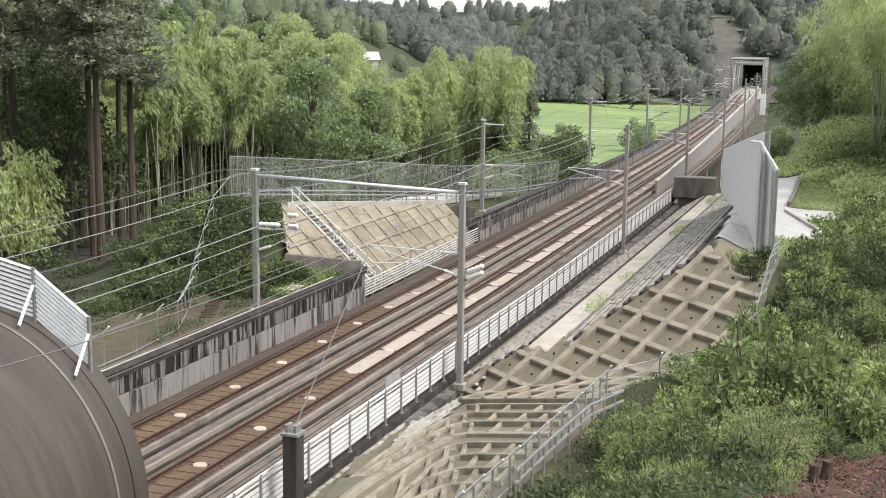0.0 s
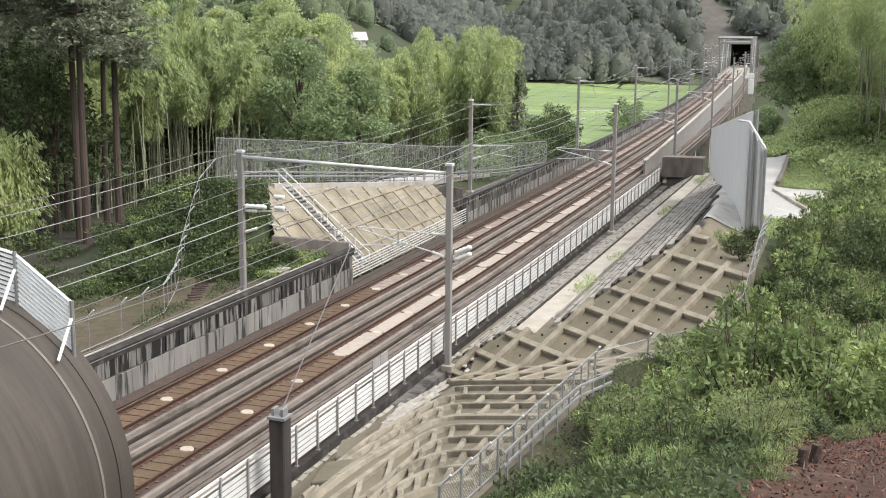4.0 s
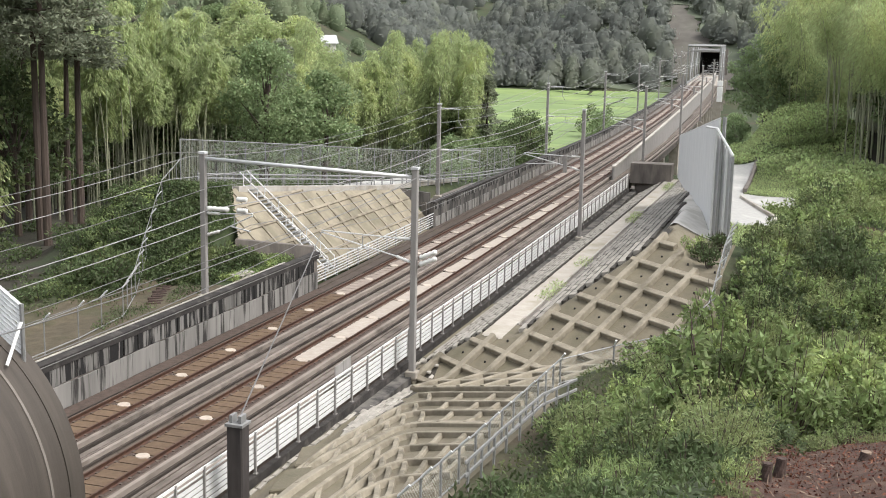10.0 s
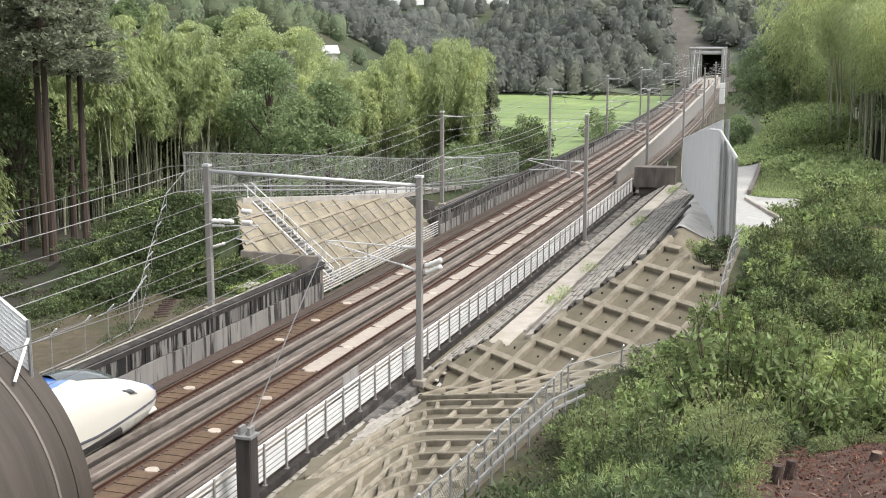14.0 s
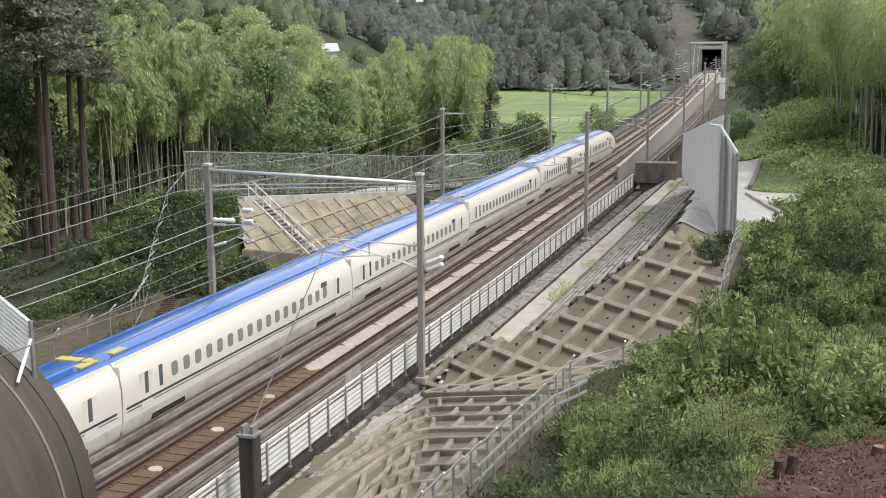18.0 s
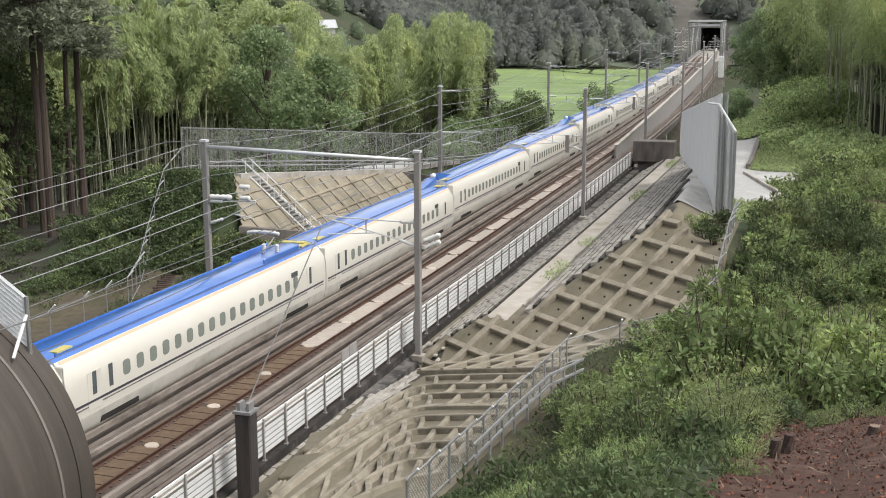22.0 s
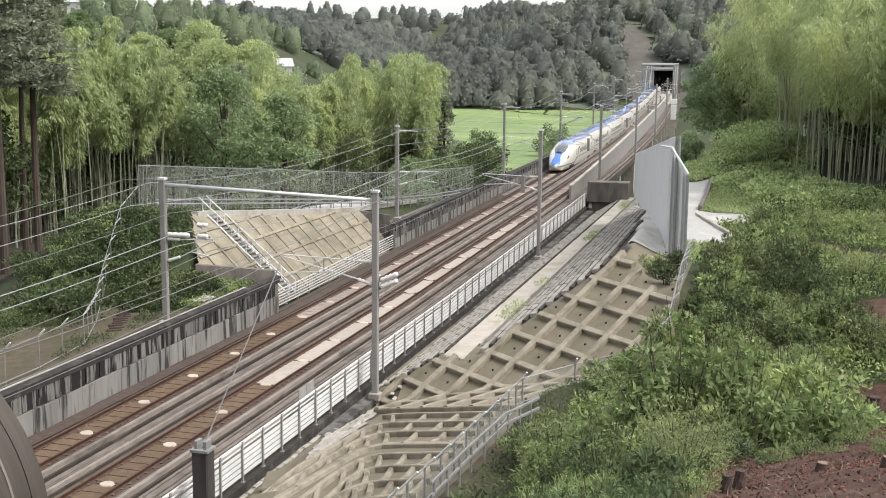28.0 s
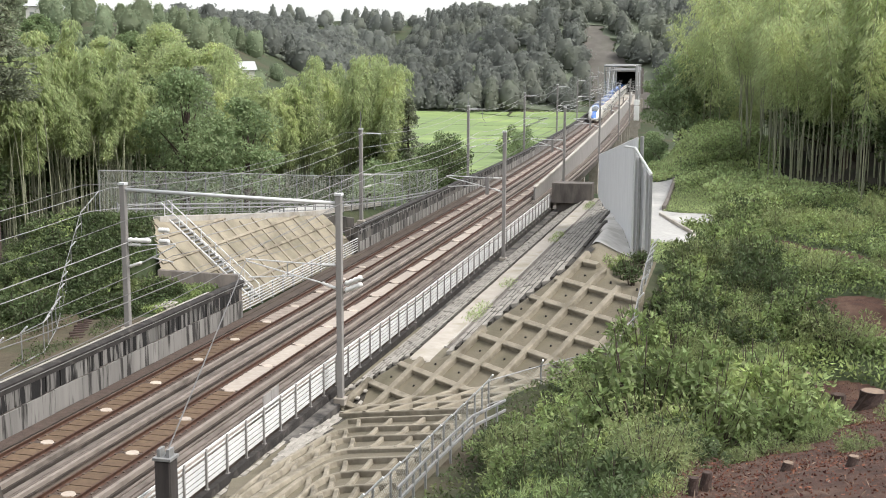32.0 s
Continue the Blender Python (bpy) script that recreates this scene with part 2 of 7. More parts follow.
M_LEAF_CEDAR = material("cedar_leaf", (0.3, 0.325, 0.225), 0.7, (0.2, 0.222, 0.16), 0.4, 4, 0, island=0.2, translucent=0.35, spec=0.1)
M_LEAF_BROAD = material("broad_leaf", (0.3, 0.375, 0.195), 0.65, (0.19, 0.25, 0.125), 0.4, 4, 0, island=0.25, translucent=0.45, spec=0.2)
M_LEAF_SHRUB = material("shrub_leaf", (0.262, 0.33, 0.135), 0.55, (0.15, 0.195, 0.08), 0.6, 4, 0, island=0.5, translucent=0.45, spec=0.35, stain=(0.364, 0.43, 0.165), stain_scale=0.4, stain_at=(0.5, 0.66))
# dark foliage; inside woods and in gaps this colour also carries the shade
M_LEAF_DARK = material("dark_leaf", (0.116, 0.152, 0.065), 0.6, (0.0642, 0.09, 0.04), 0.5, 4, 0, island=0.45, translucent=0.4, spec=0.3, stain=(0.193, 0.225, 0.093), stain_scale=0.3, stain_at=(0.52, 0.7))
M_LEAF_KUDZU = material("slender_leaf", (0.289, 0.335, 0.15), 0.6, (0.182, 0.22, 0.1), 0.4, 4, 0, island=0.35, translucent=0.5, spec=0.25, stain=(0.353, 0.4, 0.18), stain_scale=0.25)
M_LEAF_CREEPER = material("kudzu_leaf", (0.51, 0.59, 0.29), 0.6, (0.33, 0.41, 0.19), 0.4, 4, 0, island=0.4, translucent=0.5, spec=0.25, stain=(0.58, 0.66, 0.32), stain_scale=0.25)
# distance haze is greyed into the far forest and hill colours
M_FOREST = material("hazed_forest_leaf", (0.27, 0.285, 0.255), 1.0, (0.195, 0.208, 0.19), 0.05, 5, 0, island=0.07, translucent=0.6, spec=0.0, stain=(0.31, 0.33, 0.265), stain_scale=0.022)
M_HILL = material("hazed_undergrowth", (0.13, 0.15, 0.105), 1.0, (0.085, 0.1, 0.07), 0.2, 8, 0.3, 1.0, stain=(0.15, 0.175, 0.105), stain_scale=0.03)
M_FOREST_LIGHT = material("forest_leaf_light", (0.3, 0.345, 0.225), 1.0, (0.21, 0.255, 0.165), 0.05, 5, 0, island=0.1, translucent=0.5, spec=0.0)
M_CREAM = material("train_cream", (0.66, 0.635, 0.565), 0.35, (0.62, 0.595, 0.53), 0.5, 4, 0, spec=0.5, coat=0.4)
M_SKIRT = material("train_skirt", (0.64, 0.615, 0.555), 0.45, (0.53, 0.51, 0.46), 1.2, 6, 0, stain=(0.44, 0.42, 0.37), stain_scale=0.8)
M_BLUE = material("train_blue", (0.045, 0.16, 0.52), 0.3, (0.038, 0.145, 0.48), 0.5, 4, 0, spec=0.5, coat=1.0)
M_STRIPE = material("train_stripe", (0.06, 0.06, 0.075), 0.4, (0.05, 0.05, 0.065), 1, 4, 0)
M_COPPER = material("train_copper", (0.72, 0.47, 0.31), 0.4, (0.66, 0.42, 0.27), 1, 4, 0)
# near-black: the shade under the canopy is put into this floor colour
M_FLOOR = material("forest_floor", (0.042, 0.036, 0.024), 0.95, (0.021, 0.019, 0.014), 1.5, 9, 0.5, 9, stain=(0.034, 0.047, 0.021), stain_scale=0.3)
M_WINDOW = material("train_window", (0.23, 0.255, 0.225), 0.2, (0.2, 0.22, 0.195), 1, 4, 0, spec=0.5)
M_GLASS_DARK = material("train_windscreen", (0.1, 0.115, 0.12), 0.06, (0.08, 0.095, 0.1), 1, 4, 0, spec=0.8)
M_BLACK = material("underframe_black", (0.025, 0.022, 0.02), 0.8, (0.018, 0.016, 0.015), 3, 5, 0.1)
M_YELLOW = material("yellow_plate", (0.55, 0.48, 0.16), 0.5, (0.46, 0.4, 0.13), 3, 4, 0)
M_ROOFTILE = material("house_roof", (0.55, 0.56, 0.57), 0.5, (0.45, 0.46, 0.47), 1, 5, 0.1)
M_HOUSEWALL = material("house_wall", (0.7, 0.68, 0.63), 0.8, (0.6, 0.58, 0.54), 1, 5, 0.1)


def mesh_material():
    """Wire mesh: diamond holes cut by transparency, which stay holes in the light as well."""
    m = bpy.data.materials.new("wire_mesh")
    m.use_nodes = True
    n, l = m.node_tree.nodes, m.node_tree.links
    bsdf = n["Principled BSDF"]
    bsdf.inputs["Base Color"].default_value = (0.42, 0.44, 0.41, 1)
    bsdf.inputs["Roughness"].default_value = 0.5
    tex = n.new("ShaderNodeTexCoord")
    waves = []
    for turn in (45, -45):
        mp = n.new("ShaderNodeMapping")
        mp.inputs["Rotation"].default_value = (0, 0, radians(turn))
        l.new(tex.outputs["UV"], mp.inputs["Vector"])
        w = n.new("ShaderNodeTexWave")
        w.inputs["Scale"].default_value = 2.6
        l.new(mp.outputs[0], w.inputs["Vector"])
        waves.append(w.outputs["Fac"])
    mx = n.new("ShaderNodeMath")
    mx.operation = "MAXIMUM"
    l.new(waves[0], mx.inputs[0])
    l.new(waves[1], mx.inputs[1])
    gt = n.new("ShaderNodeMath")
    gt.operation = "GREATER_THAN"
    gt.inputs[1].default_value = 0.984
    l.new(mx.outputs[0], gt.inputs[0])
    tp = n.new("ShaderNodeBsdfTransparent")
    ms = n.new("ShaderNodeMixShader")
    l.new(gt.outputs[0], ms.inputs[0])
    l.new(tp.outputs[0], ms.inputs[1])
    l.new(bsdf.outputs[0], ms.inputs[2])
    l.new(ms.outputs[0], n["Material Output"].inputs["Surface"])
    return m


M_MESH = mesh_material()


# ---- building blocks
def finish(name, bm, mat, parent=None, label="", smooth=False):
    me = bpy.data.meshes.new(name)
    bm.to_mesh(me)
    bm.free()
    for m in mat if isinstance(mat, (list, tuple)) else [mat]:
        me.materials.append(m)
    if smooth:
        me.shade_smooth()
    ob = new(name, me)
    if parent is not None:
        ob.parent = parent
    if label:
        ob["label"] = label
    return ob


def part(name, bm, mat, parent, label="", smooth=False):
    return finish(name, bm, mat, parent, label, smooth)


def share(name, me, parent, m):
    """One more piece on a mesh that other pieces use too."""
    ob = new(name, me)
    ob.parent = parent
    ob.matrix_basis = m
    return ob


def box(bm, size, m=None, at=(0, 0, 0), bevel=0.0):
    r = bmesh.ops.create_cube(bm, size=1, matrix=(m or Matrix()) @ Matrix.Translation(at) @ Matrix.Diagonal((*size, 1)))
    if bevel:
        edges = list({e for v in r["verts"] for e in v.link_edges})
        bmesh.ops.bevel(bm, geom=edges, offset=bevel, segments=1, affect="EDGES")
    return bm


def tube(bm, points, radius, sides=6, radii=None):
    """A round bar along points."""
    pts = [Vector(p) for p in points]
    rings = []
    for i, p in enumerate(pts):
        d = (pts[min(i + 1, len(pts) - 1)] - pts[max(i - 1, 0)]).normalized()
        a = d.cross(Vector((0, 0, 1)))
        a = a.normalized() if a.length > 1e-3 else Vector((1, 0, 0))
        b = d.cross(a)
        r = radii[i] if radii else radius
        rings.append([bm.verts.new(p + r * (math.cos(k * math.tau / sides) * a + math.sin(k * math.tau / sides) * b)) for k in range(sides)])
    for u, v in zip(rings, rings[1:]):
        for k in range(sides):
            bm.faces.new((u[k], u[(k + 1) % sides], v[(k + 1) % sides], v[k]))
    bm.faces.new(rings[0][::-1])
    bm.faces.new(rings[-1])
    return bm


def raw(name, verts, faces, mat, parent=None, label="", smooth=False):
    me = bpy.data.meshes.new(name)
    me.from_pydata([tuple(v) for v in verts], [], [tuple(f) for f in faces])
    me.materials.append(mat)
    if smooth:
        me.shade_smooth()
    ob = new(name, me)
    if parent is not None:
        ob.parent = parent
    if label:
        ob["label"] = label
    return ob


# ---- the line of the railway: straight, then a wide left-hand curve on a rising grade
BEND, BEND_END, RADIUS, GRADE_FROM, GRADE, GRADE_END = 72.0, 290.0, 3300.0, 30.0, 0.0115, 345.0


def rise(s):
    return GRADE * (min(s, GRADE_END) - GRADE_FROM) if s > GRADE_FROM else 0.0


def along(s, off=0.0, z=0.0):
    """The place at distance s along the left-hand track, off metres to the right and z above the slab bed."""
    a = heading(s)
    x = -RADIUS * (1 - math.cos(a)) + off * math.cos(a)
    y = min(s, BEND) + RADIUS * math.sin(a) + off * math.sin(a)
    over = max(0.0, s - BEND_END)
    x, y = x - over * math.sin(a), y + over * math.cos(a)
    return Vector((x, y, z + rise(s)))


def heading(s):
    return max(0.0, min(s, BEND_END) - BEND) / RADIUS


def stand(s, off=0.0, z=0.0):
    """A pose on the line: y ahead along the track."""
    return Matrix.Translation(along(s, off, z)) @ Matrix.Rotation(heading(s), 4, "Z")


def sweep(name, profile, s0, s1, mat, parent=None, label="", step=6.0, closed=True):
    """Carries a profile of (off, z) along the line."""
    at = [s0] + [s for s in (GRADE_FROM, GRADE_FROM + 0.02) if s0 < s < s1]
    rest = max(s0, GRADE_FROM + 0.02)
    if s1 > rest:
        n = max(1, round((s1 - rest) / step))
        at += [rest + (s1 - rest) * i / n for i in range(1, n + 1)]
    else:
        at.append(s1)
    bm = bmesh.new()
    rings = [[bm.verts.new(along(s, o, z)) for o, z in (profile(s) if callable(profile) else profile)] for s in at]
    k = len(rings[0])
    for a, b in zip(rings, rings[1:]):
        for j in range(k if closed else k - 1):
            bm.faces.new((a[j], b[j], b[(j + 1) % k], a[(j + 1) % k]))
    if closed:
        bm.faces.new(rings[0])
        bm.faces.new(rings[-1][::-1])
    bmesh.ops.recalc_face_normals(bm, faces=bm.faces)
    return finish(name, bm, mat, parent, label)


def rect(o0, o1, z0, z1):
    return [(o0, z0), (o1, z0), (o1, z1), (o0, z1)]


# ---- the lie of the land
def lerp(a, b, t):
    return a + (b - a) * t


def ease(t):
    t = np.clip(t, 0, 1)
    return t * t * (3 - 2 * t)


def wobble(x, y, size, seed=0.0):
    """Smooth uneven ground of about -1 to 1."""
    u, v = x / size + seed, y / size - 1.7 * seed
    return (np.sin(u + 1.3 * np.sin(0.7 * v)) + np.sin(1.31 * v + 1.1 * np.sin(0.9 * u + 2.0)) + 0.6 * np.sin(2.3 * u - 1.9 * v)) / 2.6


def head_z(x, y):
    """Height of the level ground at the head of the cutting."""
    x, y = np.asarray(x), np.asarray(y)
    back = ease((y - 21.5) / 5.0) + ease((y - 30.0) / 14.0)
    return 7.0 - back - (2.0 - back) * ease((x - 20.2) / 3.0)


def face_z(x, y):
    """The concrete-clad cutting on the right of the line: toe, berm, upper slope and the end face that looks back."""
    lat = x + np.maximum(0, y - BEND) ** 2 / (2 * RADIUS)
    z = np.clip(-0.95 + 0.6 * (lat - 9.1), -0.95, 1.0)
    z = np.where(lat > 14.1, 1 + 0.73 * (lat - 14.1), z)
    z = np.minimum(z, head_z(x, y))
    end = 2.88 + 0.268 * (x - 19.73) + 0.559 * (y - 15)
    near = -1.35 + 0.09 * (11 - y) + 0.24 * (x - 9.5)
    return np.minimum(z, np.maximum(end, near))


def fence_x(y):
    return np.interp(y, [-60, -8, 0, 7, 9, 10.5, 24, 60, 95], [18.9, 18.7, 18.5, 18.3, 21.0, 23.8, 24.3, 21.5, 20.0])


def road_top(y):
    return np.interp(y, [-50, 16, 26, 51, 69, 90], [2.0, 2.2, 6.1, 3.5, 2.4, 2.0])


def ground_z(x, y):
    x, y = np.asarray(x, float), np.asarray(y, float)
    lat = x + np.maximum(0, y - BEND) ** 2 / (2 * RADIUS)
    # the camera's hillside
    hill = 8.5 - 0.28 * (y + 21) + 0.05 * (x - 28) - 0.38 * np.maximum(0, 27.2 - x) * ease((2 - y) / 16) + 0.22 * np.maximum(0, x - 29) + 0.25 * wobble(x, y, 3.0)
    hill = np.where(y < -40, hill + 0.1 * (-40 - y), hill)
    bench = np.clip(3.2 + (y - 13) * 0.16, 0.3, 4.8) + 0.05 * np.maximum(0, x - 27) * ease((x - 27) / 10)
    hill = np.maximum(hill, bench)
    mound = 4.8 + 3.4 * ease((x - 26) / 26) * ease((y - 40) / 30)
    mound = mound + 4.2 * np.exp(-((x - 27.5) ** 2) / 60 - (y - 86) ** 2 / 130)
    hill = np.where(y > 40, np.maximum(hill, mound), hill)
    right = lerp(face_z(x, y), hill, ease((x - fence_x(y)) / 2.6))
    flank = lerp(right, np.maximum(right, 3.0 + 0.25 * (-16 - y)), ease((-10 - y) / 8) * ease((x - 8) / 5))
    right = np.where(y < -9, flank, right)
    # the left: bank behind the wall, the falling road on its bank
    bank = np.clip(2.25 - 0.085 * (-lat - 3.5), -2.0, 2.25) + 0.12 * wobble(x, y, 4.0, 3.0)
    top = road_top(y)
    hump = np.minimum(np.minimum(top, np.maximum(0, -(lat + 3.0))), top - 0.6 * np.maximum(0, -lat - (3 + top + 5.5)))
    left = np.where((y > 24) & (y < 72), np.maximum(np.where(lat > -8, -1.0, bank), hump), np.maximum(bank, np.where(lat < -7, hump, -9)))
    left = np.where((y > 24) & (y < 72) & (lat > -9.5), hump - 0.06, left)
    # valley that the viaduct crosses
    valley = -7.0 + 0.4 * wobble(x, y, 30.0)
    left = lerp(left, valley, ease((y - 66) / 40) * np.maximum(ease((-lat - 3) / 4), ease((y - 110) / 20)))
    mid = lerp(-1.05, valley, ease((y - 92) / 4))
    right = lerp(right, np.where(lat > 22, right, valley), ease((y - 92) / 10))
    right = lerp(right, valley, ease((y - 120) / 60) * ease((130 - x) / 60))
    edge = np.where(y < 50, -2.75, -4.4)
    z = np.where(lat < edge, left, np.where(lat < 8.95, mid, right))
    z = np.where((lat >= edge) & (lat < 8.95) & (y < -45), lerp(-1.05, 16.0, ease((-45 - y) / 10)), z)
    z = np.where((y < -45), np.maximum(z, 16.0 * ease((-45 - y) / 10) - 1.05), z)
    # distance: wooded hills round the valley
    far = (56 - 36 * ease((-x - 195) / 60) + 26 * ease((-x - 350) / 70)) * ease((y - 640 + 0.25 * x) / 260) * (1 + 0.22 * wobble(x, y, 130, 1.0) + 0.1 * wobble(x, y, 47, 2.0))
    leftfar = 32 * ease((-x - 45 - 0.22 * np.maximum(0, y - 200)) / 110) * ease((y - 165) / 60) * (1 + 0.25 * wobble(x, y, 70, 5.0))
    portal = 48 * ease((y - 446 + 0.35 * np.maximum(0, np.abs(x + 36) - 12)) / 150) * ease((x + 150) / 90) * (1 + 0.15 * wobble(x, y, 60, 4.0))
    rightfar = 40 * ease((x - 60) / 120) * ease((y - 90) / 120)
    z = z + np.maximum.reduce([far, leftfar, portal, rightfar])
    z = z + 42 * ease((y - 1250) / 500) * (1 + 0.5 * wobble(x, y, 260, 7.0))
    return z


def gz(x, y):
    return float(ground_z(x, y))


def spaced(parts):
    out = []
    for a, b, step in parts:
        out += list(np.arange(a, b, step))
    return np.array(out + [parts[-1][1]], float)


def build_ground():
    xs = spaced([(-1600, -400, 60), (-400, -120, 14), (-120, -40, 4), (-40, -12, 1.0), (-12, 30, 0.5), (30, 60, 1.5), (60, 140, 5), (140, 400, 16), (400, 1600, 80)])
    ys = spaced([(-400, -90, 40), (-90, -30, 2.5), (-30, 75, 0.5), (75, 130, 1.5), (130, 300, 8), (300, 900, 14), (900, 2200, 60)])
    gx, gy = np.meshgrid(xs, ys)
    z = ground_z(gx, gy)
    n, k = len(xs), len(ys)
    verts = np.stack([gx.ravel(), gy.ravel(), z.ravel()], 1)
    i = (np.arange(k - 1)[:, None] * n + np.arange(n - 1)[None]).ravel()
    ob = raw("ground", verts, np.stack([i, i + 1, i + n + 1, i + n], 1), M_GROUND, smooth=True)
    tagged(ob, "rough green ground of a railway cutting and valley", "ground", kind="structure")


def drape(name, test, x0, x1, y0, y1, step, mat, lift, label, category, kind="structure", height=ground_z, parent=None):
    """A patch that follows the land where test(x, y) holds."""
    xs, ys = np.arange(x0, x1 + step / 2, step), np.arange(y0, y1 + step / 2, step)
    gx, gy = np.meshgrid(xs, ys)
    z = height(gx, gy) + lift
    n = len(xs)
    cx, cy = (gx[:-1, :-1] + gx[1:, 1:]) / 2, (gy[:-1, :-1] + gy[1:, 1:]) / 2
    keep = test(cx, cy).ravel()
    i = (np.arange(len(ys) - 1)[:, None] * n + np.arange(n - 1)[None]).ravel()[keep]
    faces = np.stack([i, i + 1, i + n + 1, i + n], 1)
    used, inv = np.unique(faces, return_inverse=True)
    verts = np.stack([gx.ravel(), gy.ravel(), z.ravel()], 1)[used]
    ob = raw(name, verts, inv.reshape(faces.shape), mat, parent, smooth=True)
    return tagged(ob, label, category, kind=kind) if parent is None else ob


build_ground()


# ---- the double track
def build_track():
    bed = sweep("roadbed", rect(-2.13, 8.33, -0.9, 0.0), -760, 91.8, M_ROADBED)
    tagged(bed, "stained brown concrete roadbed of a railway", "roadbed", kind="structure")
    tagged(sweep("wall_foot_gutter", rect(-2.12, -1.35, 0.004, 0.05), -60, 26, M_BALLAST_EDGE), "rust-brown gutter at the foot of a retaining wall", "gutter", kind="structure")
    for off, w, h, mat in ((1.46, 0.2, 0.36, M_KERB), (2.0, 0.28, 0.14, M_TROUGH), (2.42, 0.1, 0.2, M_TROUGH), (2.66, 0.18, 0.26, M_KERB), (5.78, 0.2, 0.36, M_KERB), (6.22, 0.14, 0.12, M_TROUGH), (6.5, 0.3, 0.16, M_TROUGH),
                           (7.0, 0.14, 0.24, M_TROUGH), (7.42, 0.2, 0.26, M_KERB), (8.0, 0.2, 0.2, M_TROUGH)):
        tagged(sweep("cable_trough", rect(off, off + w, 0.004, h), -60, 328, mat), "long concrete cable trough beside the track", "cable trough", "troughs along the line", "structure")
    # flat dark strips that paint the shade beside and between the troughs
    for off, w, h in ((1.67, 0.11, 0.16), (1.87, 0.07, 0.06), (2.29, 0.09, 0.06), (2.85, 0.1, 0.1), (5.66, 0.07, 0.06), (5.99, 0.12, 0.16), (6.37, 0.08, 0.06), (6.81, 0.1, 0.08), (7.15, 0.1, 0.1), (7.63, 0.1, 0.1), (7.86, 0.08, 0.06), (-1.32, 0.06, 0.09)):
        tagged(sweep("cable", rect(off, off + w, 0.004, h), -60, 200, M_TROUGH_SHADE), "dark strip painting the shade beside a trough", "cable", "cables along the line")

    # one slab with its rows of fastenings, shared by all
    def slab_mesh():
        bm = bmesh.new()
        box(bm, (2.34, 4.93, 0.07), at=(0, 2.5, 0.036))
        for i in range(8):
            for x in (-0.7175, 0.7175):
                box(bm, (0.36, 0.16, 0.05), at=(x, 0.3 + i * 0.628, 0.095))
        me = bpy.data.meshes.new("track_slab")
        bm.to_mesh(me)
        bm.free()
        me.materials.append(M_SLAB)
        return me

    def mat_mesh(mat, whole=False):
        bm = bmesh.new()
        for i in range(6):
            box(bm, (1.16, 0.785 if whole else 0.7, 0.025), at=(0, 0.53 + i * 0.788, 0.086))
        me = bpy.data.meshes.new("slab_mats")
        bm.to_mesh(me)
        bm.free()
        me.materials.append(mat)
        return me

    def disc_mesh():
        bm = bmesh.new()
        bmesh.ops.create_cone(bm, cap_ends=True, segments=20, radius1=0.3, radius2=0.27, depth=0.06, matrix=Matrix.Translation((0, 0, 0.1)))
        me = bpy.data.meshes.new("stopper")
        bm.to_mesh(me)
        bm.free()
        me.materials.append(M_DISC)
        return me

    slab, disc, rust, pale, grey_mat = slab_mesh(), disc_mesh(), mat_mesh(M_MAT_RUST), mat_mesh(M_MAT_PALE, True), mat_mesh(M_MAT_GREY)
    for side, off, shift, word in ((0, 0.0, 0.0, "left-hand running line"), (1, 4.3, -0.35, "right-hand running line")):
        track = tagged(new("railway_track"), "slab track with rusty rails, " + word, "track", "tracks", "structure")
        for k in range(-11, 73):
            s = 5 * k + shift
            share("slab", slab, track, stand(s, off))
            if side:
                mats = rust if s < 5 else pale if s < 66 else grey_mat
            else:
                mats = rust if s < 24 else grey_mat
            share("slab_mat", mats, track, stand(s, off))
            share("stopper", disc, track, stand(s, off))
        for x in (-0.7175, 0.7175):
            rail = [(off + x - 0.09, 0.1), (off + x + 0.09, 0.1), (off + x + 0.02, 0.14), (off + x + 0.02, 0.22), (off + x + 0.036, 0.23),
                    (off + x + 0.036, 0.27), (off + x - 0.036, 0.27), (off + x - 0.036, 0.23), (off + x - 0.02, 0.22), (off + x - 0.02, 0.14)]
            sweep("rail", rail, -760, 600, M_RAIL, track)
            sweep("rail_seat", rect(off + x - 0.25, off + x + 0.25, 0.06, 0.082), -60, 328, M_BALLAST_EDGE, track, "strip stained dark by brake dust")


build_track()


# ---- walls and railings along the line
def panel_mesh(name, width, height, mat, depth=0.08):
    bm = bmesh.new()
    box(bm, (depth, width, height), at=(0, 0, height / 2), bevel=0.012)
    me = bpy.data.meshes.new(name)
    bm.to_mesh(me)
    bm.free()
    me.materials.append(mat)
    return me


